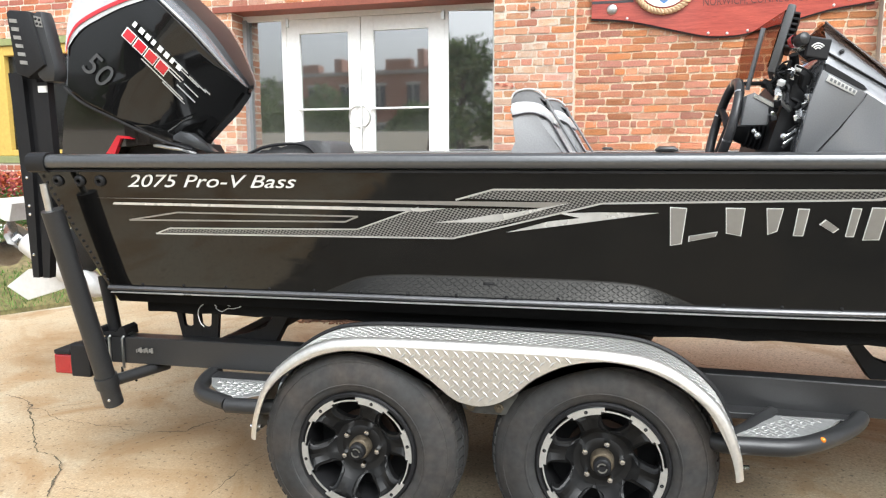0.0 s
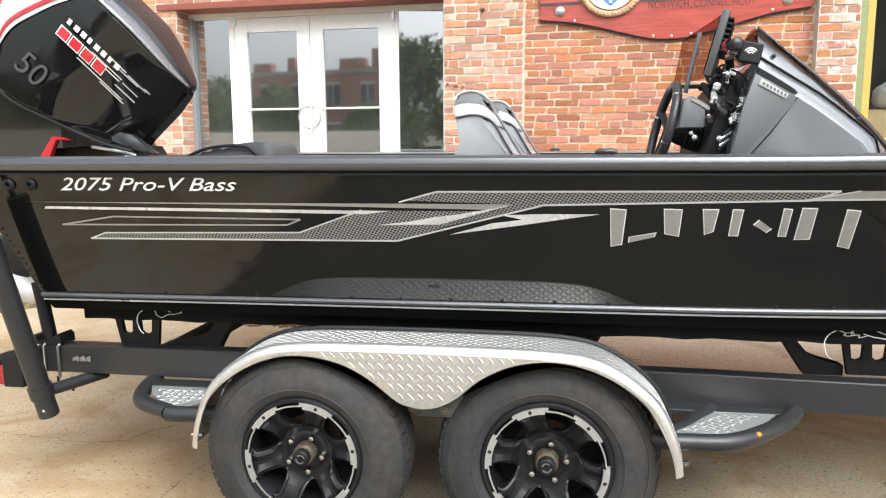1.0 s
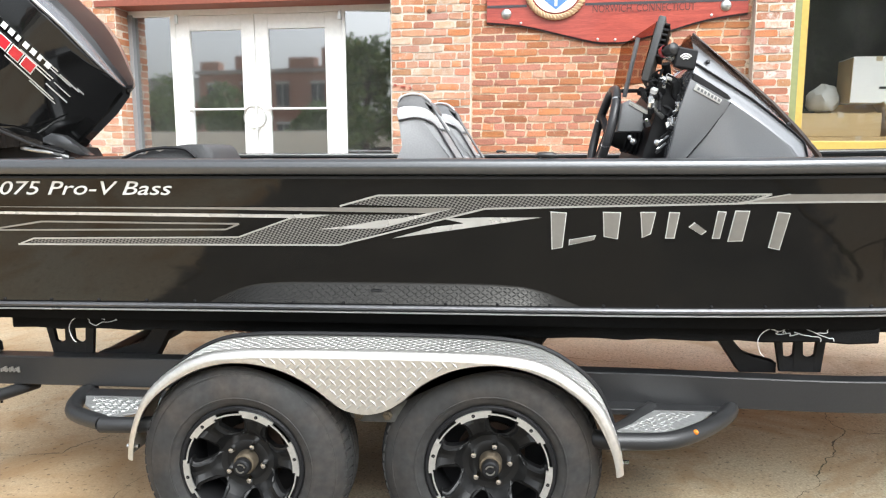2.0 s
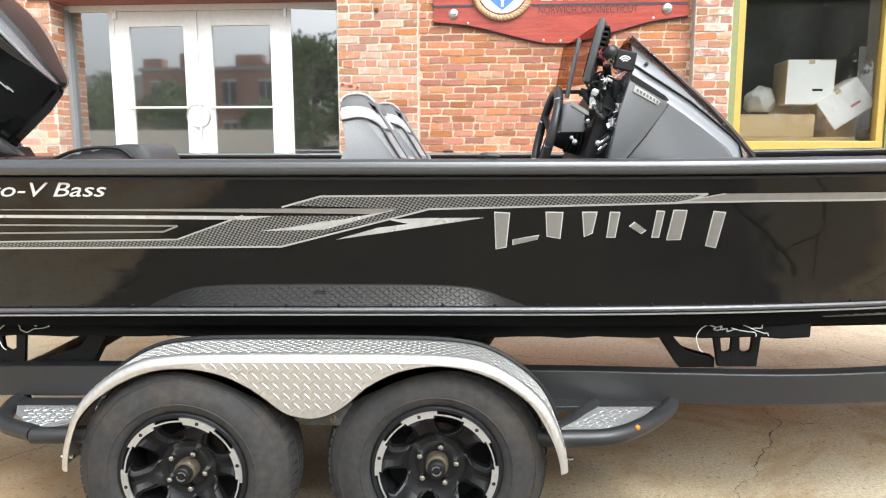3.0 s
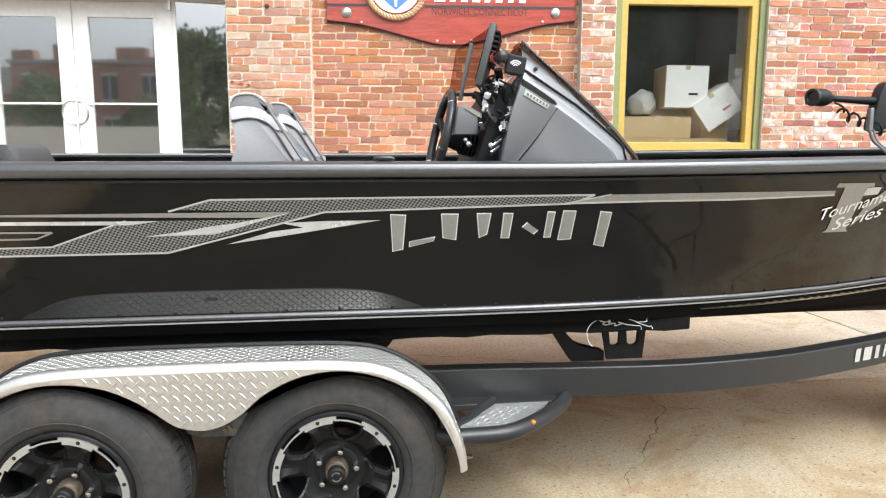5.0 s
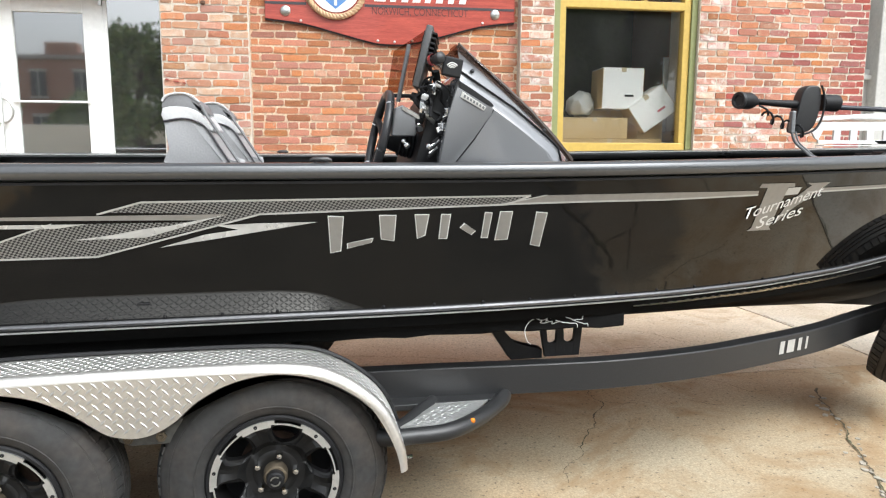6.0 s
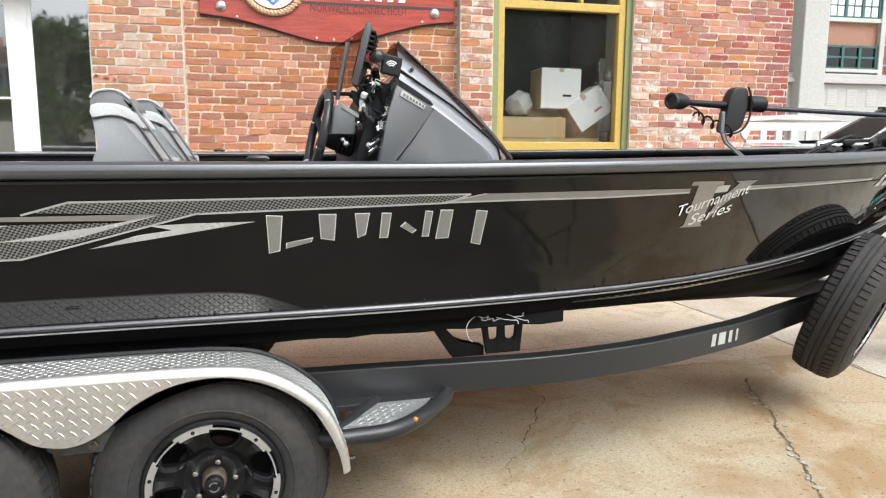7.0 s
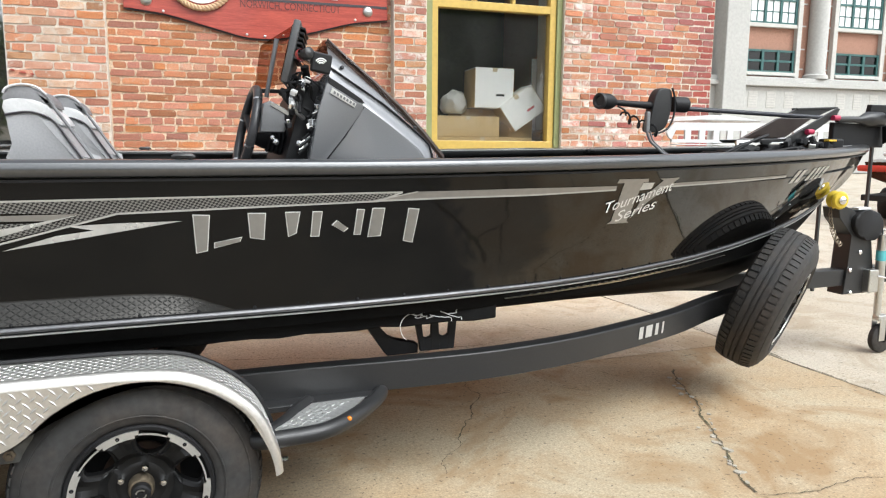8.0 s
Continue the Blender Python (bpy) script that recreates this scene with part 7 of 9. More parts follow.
# dash with gauges
bm = bmesh.new()
prism(bm, [(1.36, 1.26), (1.36, 1.36), (1.40, 1.50), (1.425, 1.60), (1.47, 1.66), (1.50, 1.66), (1.46, 1.26)], lambda a, b, c: Vector((a, 0.42 + c, b)), 0.5, 0.01)
part("dash", bm, BLACK_MATTE, con, "black dash", auto=40)
bm = bmesh.new()
prism(bm, [(1.272, 1.47), (1.358, 1.47), (1.386, 1.525), (1.380, 1.545), (1.312, 1.582), (1.286, 1.572)], lambda a, b, c: Vector((a, 0.385 + c, b)), 0.09, 0.008)
pod = part("gauge_pod", bm, CONSOLE_GREY, con, "grey gauge pod", auto=40)
bm = bmesh.new()
prism(bm, [(1.308, 1.566), (1.372, 1.530), (1.377, 1.541), (1.312, 1.577)], lambda a, b, c: Vector((a, 0.381 + c, b)), 0.006)
part("pod_badge", bm, ALUMINIUM, pod)
rng = random.Random(12)
for xa, za, xb, zb, yy in ((1.372, 1.495, 1.398, 1.612, 0.385), (1.444, 1.482, 1.494, 1.618, 0.345), (1.40, 1.60, 1.44, 1.66, 0.40)):
    for k in range(13):
        t = k / 12
        x, z = xa + (xb - xa) * t + rng.uniform(-0.008, 0.008), za + (zb - za) * t
        w, h, dpt = rng.uniform(0.006, 0.015), rng.uniform(0.006, 0.013), rng.uniform(0.006, 0.014)
        bm = bmesh.new()
        box(bm, -w, w, -dpt, dpt, -h, h, 0.003, m=pose(x, yy + rng.uniform(-0.012, 0.012), z, rng.uniform(-25, 25), rng.uniform(-30, 30), rng.uniform(-40, 40)))
        part("switch", bm, rng.choice([CHROME, CHROME, SEAT_WHITE, BLACK_MATTE, BLACK_MATTE]), con)
# throttle / steering column
bm = bmesh.new()
tube(bm, [(1.255, 0.58, 1.465), (1.31, 0.58, 1.455), (1.40, 0.58, 1.44)], [0.03, 0.045, 0.055], 18)
part("steering_column", bm, BLACK_MATTE, con, smooth=True)
bm = bmesh.new()
for k in range(5):
    lathe(bm, [(0.052, 0), (0.056, 0.006), (0.052, 0.012)], (1.32 + 0.015 * k, 0.56, 1.452 - 0.004 * k), (1, 0, -0.2), 20)
part("bellows", bm, BLACK_MATTE, con, smooth=True)
for at_, r in (((1.325, 0.36, 1.435), 0.012), ((1.312, 0.36, 1.45), 0.009), ((1.408, 0.36, 1.43), 0.014)):
    bm = bmesh.new()
    lathe(bm, [(r, 0), (r * 0.95, r * 0.8), (r * 0.6, r * 1.3), (0.001, r * 1.4)], at_, (-0.4, -1, 0.2), 12)
    part("control_knob", bm, CHROME, con, "chrome control knob", smooth=True)
for k in range(5):
    bm = bmesh.new()
    box(bm, -0.022, 0.022, -0.004, 0.004, -0.005, 0.005, 0.002, m=pose(1.415 + 0.004 * k, 0.352, 1.405 + 0.013 * k, 0, -35, 20))
    part("control_lever", bm, CHROME if k % 2 else BLACK_MATTE, con)
# steering wheel, edge on
wheel_c, wheel_n = Vector((1.246, 0.58, 1.472)), Vector((-0.968, -0.02, 0.235)).normalized()
s1, s2 = ring_frame(wheel_n)
ring = [wheel_c + 0.165 * (math.cos(2 * math.pi * k / 40) * s1 + math.sin(2 * math.pi * k / 40) * s2) for k in range(41)]
bm = bmesh.new()
tube(bm, ring, 0.017, 10, caps=False)
sw = part("steering_wheel", bm, material("wheel_vinyl", (0.03, 0.03, 0.032), 0.35, vary=0.1, grain=100), con, "black padded steering wheel", smooth=True)
for k in (2, 9, 15, 22, 29, 35):
    bm = bmesh.new()
    tube(bm, [ring[k].lerp(ring[k + 1], -0.1), ring[k].lerp(ring[k + 1], 0.15)], 0.0178, 10)
    part("grip_stitch", bm, CHROME, sw)
for k in (3, 17, 30):
    bm = bmesh.new()
    tube(bm, [ring[k], wheel_c - wheel_n * 0.02], [0.012, 0.016], 8)
    part("wheel_spoke", bm, BLACK_MATTE, sw, smooth=True)
PLOT = pose(1.418, 0.52, 1.755, 0, 14, -13)
# electronics: chart plotter seen edge on, and its bracket
bm = bmesh.new()
box(bm, -0.013, 0.013, -0.15, 0.15, -0.11, 0.115, 0.006, m=PLOT)
plot = part("chart_plotter", bm, material("plotter_grey", (0.075, 0.077, 0.08), 0.45, vary=0.06, grain=120), con, "black chart plotter seen edge-on", auto=40)
bm = bmesh.new()
for k in range(7):
    box(bm, 0.012, 0.032, -0.13, 0.13, -0.02 + 0.018 * k, -0.012 + 0.018 * k, 0.002, m=PLOT)
part("cooling_fin", bm, BLACK_MATTE, plot)
bm = bmesh.new()
box(bm, -0.017, -0.0132, -0.13, 0.13, -0.095, 0.095, 0, m=PLOT)
part("screen", bm, glass("screen_glass", (0.03, 0.03, 0.035), 1.6), plot)
bm = bmesh.new()
tube(bm, smoothed([(1.38, 0.6, 1.63), (1.42, 0.58, 1.62), (1.47, 0.55, 1.66), (1.46, 0.52, 1.72)], 4), 0.016, 8)
part("bracket", bm, BLACK_MATTE, plot, smooth=True)
# tilted smoked pane in front of the plotter
bm = bmesh.new()
pane = [(1.282, 1.636), (1.309, 1.798), (1.45, 1.892), (1.405, 1.66)]
prism(bm, pane, lambda a, b, c: Vector((a, 0.60 + c, b)), 0.004)
part("side_screen", bm, SMOKE, con, "smoked side screen")
bm = bmesh.new()
tube(bm, [(1.324, 0.585, 1.605), (1.368, 0.585, 1.824)], 0.0085, 8)
part("screen_post", bm, CONSOLE_GREY, con, smooth=True)
bm = bmesh.new()
box(bm, 1.29, 1.42, 0.585, 0.61, 1.622, 1.636, 0.003, m=pose(0, 0, 0, 0, 0, 0))
part("screen_base", bm, BLACK_MATTE, con)
# key switch, antenna puck and square display
bm = bmesh.new()
lathe(bm, [(0.019, -0.02), (0.0205, 0.0), (0.0205, 0.014), (0.014, 0.020), (0.001, 0.022)], (1.430, 0.30, 1.742), (0.5, -1, 0.2), 20)
part("dome", bm, FRAME_BLACK, con, "grey dome button", smooth=True)
bm = bmesh.new()
lathe(bm, [(0.021, -0.016), (0.022, -0.010), (0.022, -0.002), (0.021, 0.0)], (1.415, 0.31, 1.739), (0.5, -1, 0.2), 20)
part("dome_ring", bm, RED_LENS, con, "red ring")
bm = bmesh.new()
box(bm, -0.036, 0.036, -0.012, 0.012, -0.034, 0.034, 0.006, m=pose(1.478, 0.30, 1.712, 0, 10, 8))
disp = part("receiver_box", bm, BLACK_MATTE, con, "small black square receiver")
for k, r in enumerate((0.010, 0.017, 0.024)):
    bm = bmesh.new()
    pts = [(1.475 + r * math.sin(q), 0.2855 + 0.14 * r * math.sin(q), 1.702 + r * math.cos(q)) for q in [radians(-52 + 13 * j) for j in range(9)]]
    tube(bm, pts, 0.0022, 5)
    part("receiver_arc", bm, DECAL_WHITE, disp)
# cable tangle
rng = random.Random(21)
for k in range(12):
    p = Vector((1.40 + rng.uniform(-0.02, 0.05), 0.42 + rng.uniform(-0.06, 0.1), 1.70 - rng.uniform(0, 0.05)))
    pts = [p]
    for _ in range(6):
        p = p + Vector((rng.uniform(-0.035, 0.04), rng.uniform(-0.03, 0.03), -rng.uniform(0.005, 0.04)))
        pts.append(p)
    bm = bmesh.new()
    tube(bm, smoothed(pts, 3), rng.choice([0.004, 0.006, 0.008]), 6)
    part("cable", bm, BLACK_MATTE if k % 4 else ALUMINIUM, con, smooth=True)

# ---- outboard motor, tilted up ----
motor = thing("outboard_motor", "glossy black tilted outboard motor with red and grey graphics", "outboard motor", pose(-1.35, YC, 1.2))


def puffed(bm, outline, y0, y1, round_in=0.10):
    """An outline in xz swollen into a rounded body between y0 and y1."""
    c = Vector((sum(p[0] for p in outline) / len(outline), sum(p[1] for p in outline) / len(outline)))
    rings = []
    w = (y1 - y0) / 2
    for a, sc in ((-1.0, 1 - round_in * 1.5), (-0.98, 1 - round_in), (-0.9, 1 - round_in * 0.4), (-0.7, 1 - round_in * 0.12), (-0.3, 1.0), (0.3, 1.0), (0.7, 1 - round_in * 0.12), (0.9, 1 - round_in * 0.4), (0.98, 1 - round_in), (1.0, 1 - round_in * 1.5)):
        rings.append([Vector((c.x + (p[0] - c.x) * sc, (y0 + y1) / 2 + w * a, c.y + (p[1] - c.y) * sc)) for p in outline])
    loft(bm, rings, True, True)


cowl = [(-1.895, 1.72), (-1.882, 1.82), (-1.868, 1.93), (-1.845, 2.05), (-1.79, 2.18), (-1.70, 2.29), (-1.60, 2.33), (-1.50, 2.28), (-1.33, 2.125), (-1.157, 1.963), (-1.005, 1.803), (-0.90, 1.715), (-0.868, 1.685), (-0.89, 1.655), (-0.96, 1.58), (-1.10, 1.45), (-1.145, 1.404), (-1.19, 1.400), (-1.36, 1.448), (-1.575, 1.540), (-1.787, 1.636)]
TIP = Vector((-0.868, 1.685))


def cowl_half(a, b):
    """Half width of the cowling, which narrows to the tip."""
    p, foot = Vector((a, b)), Vector((-1.165, 1.40))
    d = foot - TIP
    q = TIP + d * min(1.0, max(0.0, (p - TIP).dot(d) / d.length_squared))
    return 0.284 * (0.08 + 0.92 * min(1.0, (p - q).length / 0.50) ** 0.62)


def cowl_point(a, b, lift=0.0):
    """A drawing of the near side, laid on its tapering flank."""
    y = YC - cowl_half(a, b) - lift
    k = (y + 2.26) / 3.226
    return Vector((0.85 + (a - 0.85) * k, y, 1.42 + (b - 1.42) * k))


def dense(pts, n):
    return [tuple(Vector(p).lerp(Vector(q), k / n)) for p, q in zip(pts, pts[1:] + pts[:1]) for k in range(n)]


bm = bmesh.new()
outline = dense(cowl, 3)
cen = (sum(p[0] for p in outline) / len(outline), sum(p[1] for p in outline) / len(outline))
rings = []
for e, sc in ((-1.0, 0.0), (-1.0, 0.35), (-1.0, 0.65), (-1.0, 0.85), (-1.0, 0.96), (-0.97, 0.985), (-0.88, 1.0), (0.0, 1.0), (0.88, 1.0), (0.97, 0.985), (1.0, 0.96), (1.0, 0.65), (1.0, 0.0)):
    row = []
    for a, b in outline:
        p = cowl_point(cen[0] + (a - cen[0]) * max(sc, 0.02), cen[1] + (b - cen[1]) * max(sc, 0.02))
        row.append(Vector((p.x, YC + (p.y - YC) * -e, p.z)))
    rings.append(row)
loft(bm, rings, True, True)
part("cowling", bm, COWL_BLACK, motor, "glossy black cowling", auto=35)
# silver top panel, arched across, and its dark crest
CREST = smoothed([(-0.880, 0, 1.690), (-1.005, 0, 1.803), (-1.157, 0, 1.963), (-1.33, 0, 2.125), (-1.50, 0, 2.28), (-1.58, 0, 2.34)], 4)
bm = bmesh.new()
rings = []
for i, p in enumerate(CREST):
    k = min(1.0, i / 6)
    e = cowl_point(p.x, p.z)
    row = []
    for q, up in ((-1.0, 0.0), (-0.94, 0.006), (-0.6, 0.013), (-0.3, 0.018), (0.3, 0.018), (0.6, 0.013), (0.94, 0.006), (1.0, 0.0)):
        row.append(Vector((e.x + (0.008 + up * k) * 0.70, YC + q * (YC - e.y), e.z + (0.008 + up * k) * 0.72)))
    rings.append(row)
loft(bm, rings, closed=False)
tp = part("top_panel", bm, COWL_GREY, motor, "silver top panel", smooth=True)
md = tp.modifiers.new("thickness", "SOLIDIFY")
md.thickness, md.offset = 0.012, -1
bm = bmesh.new()
rings = []
for i, p in enumerate(CREST):
    k = min(1.0, i / 6)
    e = cowl_point(p.x, p.z)
    c = Vector((e.x + (0.010 + 0.020 * k) * 0.70, YC, e.z + (0.010 + 0.020 * k) * 0.72))
    w_ = (YC - e.y) * 0.62
    rings.append([c + Vector((0, -w_, 0)) - Vector((0.012, 0, 0.012)), c + Vector((0.008, -w_ * 0.8, 0.008)), c + Vector((0.012, 0, 0.012)), c + Vector((0.008, w_ * 0.8, 0.008)), c + Vector((0, w_, 0)) - Vector((0.012, 0, 0.012))])
loft(bm, rings, True, True)
part("crest_trim", bm, material("crest_black", (0.02, 0.02, 0.021), 0.33, vary=0.06, spec=0.35), motor, "black satin crest", auto=30)
# pale plate paints the sky's reflection on the glossy shoulder
bm = bmesh.new()
prism(bm, [(p.x, p.z) for p in smoothed([(-1.872, 0, 1.89), (-1.860, 0, 1.97), (-1.838, 0, 2.06), (-1.785, 0, 2.17), (-1.70, 0, 2.275), (-1.60, 0, 2.315), (-1.50, 0, 2.265), (-1.37, 0, 2.145), (-1.42, 0, 2.122), (-1.534, 0, 2.094), (-1.651, 0, 2.051), (-1.755, 0, 2.006), (-1.818, 0, 1.955)], 3, closed=True)], lambda a, b, c: cowl_point(a, b, 0.009 - c), 0.012, 0.003)
part("shoulder_panel", bm, material("cowl_sky_sheen", (0.55, 0.55, 0.56), 0.2, metal=0.2, vary=0.06, blotch=3, coat=0.8), motor, "pale plate imitating the sky's reflection on the cowling", auto=40)
bm = bmesh.new()
rings = []
for p in smoothed([(-1.868, 0, 1.885), (-1.850, 0, 1.95), (-1.80, 0, 2.015), (-1.72, 0, 2.06), (-1.60, 0, 2.105), (-1.48, 0, 2.14), (-1.36, 0, 2.165)], 4):
    rings.append([cowl_point(p.x, p.z - 0.010, 0.014), cowl_point(p.x, p.z + 0.010, 0.014), cowl_point(p.x, p.z + 0.011, 0.008), cowl_point(p.x, p.z - 0.011, 0.008)])
loft(bm, rings, True, True)
part("red_stripe", bm, COWL_RED, motor, "red stripe")
bm = bmesh.new()
puffed(bm, [(-1.945, 1.60), (-1.905, 1.71), (-1.787, 1.628), (-1.575, 1.532), (-1.36, 1.440), (-1.352, 1.425), (-1.667, 1.405), (-1.76, 1.33), (-1.98, 1.36)], 1.00, 1.50, 0.03)
part("lower_cowl", bm, material("cowl_lower", (0.02, 0.017, 0.015), 0.08, vary=0.05, coat=1.0, spec=1.0), motor, "dark glossy lower cowling", auto=50)
bm = bmesh.new()
tube(bm, smoothed([(-1.90, 0.975, 1.716), (-1.787, 0.966, 1.632), (-1.575, 0.964, 1.536), (-1.36, 0.964, 1.444), (-1.19, 0.972, 1.395)], 5), 0.007, 6)
part("seam_trim", bm, BLACK_MATTE, motor, smooth=True)
bm = bmesh.new()
prism(bm, [(-1.72, 1.34), (-1.66, 1.34), (-1.60, 1.455), (-1.53, 1.45), (-1.56, 1.465), (-1.62, 1.47)], lambda a, b, c: Vector((a, 0.985 + c, b)), 0.03)
part("red_flash", bm, COWL_RED, motor, "red side flash")
# black block added to keep the gap under the cowling dark
bm = bmesh.new()
prism(bm, [(-1.62, 1.35), (-1.21, 1.35), (-1.25, 1.42), (-1.53, 1.455)], lambda a, b, c: Vector((a, 1.06 + c, b)), 0.30)
part("intake", bm, BLACK_MATTE, motor)
bm = bmesh.new()
prism(bm, [(-1.353, 1.442), (-1.352, 1.467), (-1.309, 1.490), (-1.247, 1.478), (-1.202, 1.447), (-1.172, 1.416), (-1.118, 1.384), (-1.159, 1.377), (-1.211, 1.399)], lambda a, b, c: Vector((a, 1.06 + c, b)), 0.05, 0.008)
part("tilt_bracket", bm, RAIL_GREY, motor, "dark grey tilt bracket under the cowling", auto=40)
bm = bmesh.new()
tube(bm, smoothed([(-1.43, 1.02, 1.418), (-1.376, 0.985, 1.414), (-1.32, 0.98, 1.405), (-1.251, 0.985, 1.396), (-1.20, 1.02, 1.375)], 4), 0.009, 8)
part("steering_hose", bm, ALUMINIUM, motor, "pale metal-sheathed steering hose", smooth=True)


def cowl_bars(polys, mt, label, y=0.958):
    for p in polys:
        bm = bmesh.new()
        prism(bm, p, lambda a, b, c: cowl_point(a, b, 0.968 - y - c), 0.004)
        part("cowl_mark", bm, mt, motor, label)


def slant(a, b, ln, w):
    """A bar from (a, b) down along the slanting lettering."""
    d, n = Vector((0.735, -0.678)), Vector((0.678, 0.735))
    p = Vector((a, b))
    q = [p - n * w / 2, p + d * ln - n * w / 2, p + d * ln + n * w / 2, p + n * w / 2]
    return [(v.x, v.y) for v in q]


# maker's marks as plain bars
cowl_bars([slant(-1.472 + 0.0325 * k, 2.018 - 0.030 * k, 0.030 if k % 3 else 0.022, 0.027) for k in range(8)], DECAL_WHITE, "white plain bars")
cowl_bars([slant(-1.526 + 0.057 * k, 1.981 - 0.0525 * k, 0.071, 0.056) for k in range(4)], DECAL_WHITE, "white rims", 0.9595)
cowl_bars([slant(-1.522 + 0.057 * k, 1.977 - 0.0525 * k, 0.060, 0.046) for k in range(4)], COWL_RED, "red plain bars", 0.957)
for k, (a, b, ln, w) in enumerate(((-1.44, 1.845, 0.30, 0.006), (-1.36, 1.87, 0.20, 0.006), (-1.33, 1.73, 0.16, 0.006), (-1.24, 1.80, 0.15, 0.006), (-1.21, 1.72, 0.10, 0.006))):
    cowl_bars([slant(a, b, ln, w)], DECAL_SILVER, "silver outline bars")
for a, b, ln in ((-1.30, 1.795, 0.10), (-1.26, 1.835, 0.10), (-1.18, 1.755, 0.12), (-1.25, 1.715, 0.13), (-1.10, 1.69, 0.04)):
    cowl_bars([slant(a, b, ln, 0.007)], DECAL_SILVER, "thin silver outline bars")
bm = letters("50", 0.17, 0.12)
bm.transform(Matrix.Translation((-1.785, 0.955, 1.815)) @ Matrix.Rotation(radians(42.7), 4, "Y") @ Matrix.Rotation(radians(90), 4, "X"))
part("power_mark", bm, material("figure_grey", (0.06, 0.06, 0.06), 0.4, vary=0.05), motor, "grey power figures")
# mid section, bracket, gear case and propeller behind the stern
bm = bmesh.new()
rings = []
for x, z, a, b in ((-1.50, 1.36, 0.20, 0.16), (-1.70, 1.18, 0.17, 0.12), (-1.92, 0.98, 0.15, 0.08), (-2.12, 0.80, 0.13, 0.055), (-2.22, 0.72, 0.13, 0.05)):
    d = Vector((-0.75, 0, -0.66))
    n = Vector((-0.66, 0, 0.75))
    rings.append([Vector((x, YC, z)) + n * a * math.cos(q) + Vector((0, 1, 0)) * b * math.sin(q) for q in [2 * math.pi * j / 16 for j in range(16)]])
loft(bm, rings, True, True)
part("leg", bm, BLACK_MATTE, motor, "black drive leg", smooth=True)
bm = bmesh.new()
box(bm, -1.48, -1.08, YC - 0.17, YC + 0.17, 0.95, 1.36, 0.03)
part("transom_bracket", bm, BLACK_MATTE, motor)
gc0, gc1 = Vector((-2.04, YC, 0.62)), Vector((-2.44, YC, 0.86))
bm = bmesh.new()
gd = (gc1 - gc0).normalized()
tube(bm, [gc0 - gd * 0.10, gc0 - gd * 0.05, gc0 + gd * 0.05, gc0 + gd * 0.25, gc0 + gd * 0.48, gc1], [0.008, 0.05, 0.078, 0.08, 0.07, 0.055], 20)
part("gear_case", bm, GEAR_WHITE, motor, "silver-white gear case", smooth=True)
gn = Vector((-gd.z, 0, gd.x))
bm = bmesh.new()
prism(bm, [(-2.62, 0.597), (-2.46, 0.705), (-2.30, 0.70), (-2.20, 0.605), (-2.48, 0.518)], lambda a, b, c: Vector((a, YC - 0.012 + c, b)), 0.02, 0.004)
part("skeg", bm, GEAR_WHITE, motor, "pale skeg fin")
bm = bmesh.new()
prism(bm, [(-2.70, 1.10), (-2.457, 1.132), (-2.40, 1.10), (-2.43, 1.00), (-2.46, 1.003)], lambda a, b, c: Vector((a, YC - 0.15 + c, b)), 0.30, 0.004)
part("cavitation_plate", bm, GEAR_WHITE, motor, "pale flat plate")
bm = bmesh.new()
tube(bm, [gc1, gc1 + gd * 0.13], [0.055, 0.05], 18)
for k in range(4):
    q = 2 * math.pi * k / 4 + 0.5
    e = Vector((0, 1, 0)) * math.cos(q) + gn * math.sin(q)
    f = gd.cross(e)
    rings = []
    for r, w in ((0.045, 0.045), (0.09, 0.075), (0.14, 0.08), (0.18, 0.05), (0.195, 0.015)):
        tw = 0.9 - r * 2.2
        dd = (f * math.cos(tw) + gd * math.sin(tw))
        nn = (gd * math.cos(tw) - f * math.sin(tw))
        c = gc1 + gd * 0.06 + e * r
        rings.append([c - dd * w, c + nn * 0.004, c + dd * w, c - nn * 0.004])
    loft(bm, rings, True, True)
part("propeller", bm, PROP_STEEL, motor, "polished steel propeller", auto=50)

# ---- shallow-water anchor on the transom ----
tal = thing("shallow_water_anchor", "black shallow-water anchor mast on the transom", "anchor", pose(-1.76, 0.6, 0.84))
MAST_BLACK = material("mast_black", (0.010, 0.010, 0.011), 0.45, vary=0.1, grain=120, spec=0.25)


def mast_x(z, k):
    """Edge of the mast at height z: k 0 is the after edge, 1 the forward edge."""
    a = curve_at(((0.60, -1.800), (0.82, -1.807), (1.387, -1.827), (1.76, -1.848)), z)
    b = curve_at(((0.60, -1.725), (0.825, -1.715), (1.386, -1.640), (1.70, -1.645)), z)
    return a + (b - a) * k


for nm, k0, k1, y0, y1, top in (("mast_channel", 0.0, 0.36, 0.56, 0.66, 1.745), ("mast_core", 0.33, 0.62, 0.585, 0.64, 1.72), ("mast_channel", 0.60, 1.0, 0.56, 0.60, 1.70)):
    bm = bmesh.new()
    loft(bm, [[Vector((mast_x(z, k0), y0, z)), Vector((mast_x(z, k1), y0, z)), Vector((mast_x(z, k1), y1, z)), Vector((mast_x(z, k0), y1, z))] for z in (0.80, 0.95, 1.15, 1.387, 1.55, top)], True, True)
    part(nm, bm, MAST_BLACK, tal, "black extruded mast")
bm = bmesh.new()
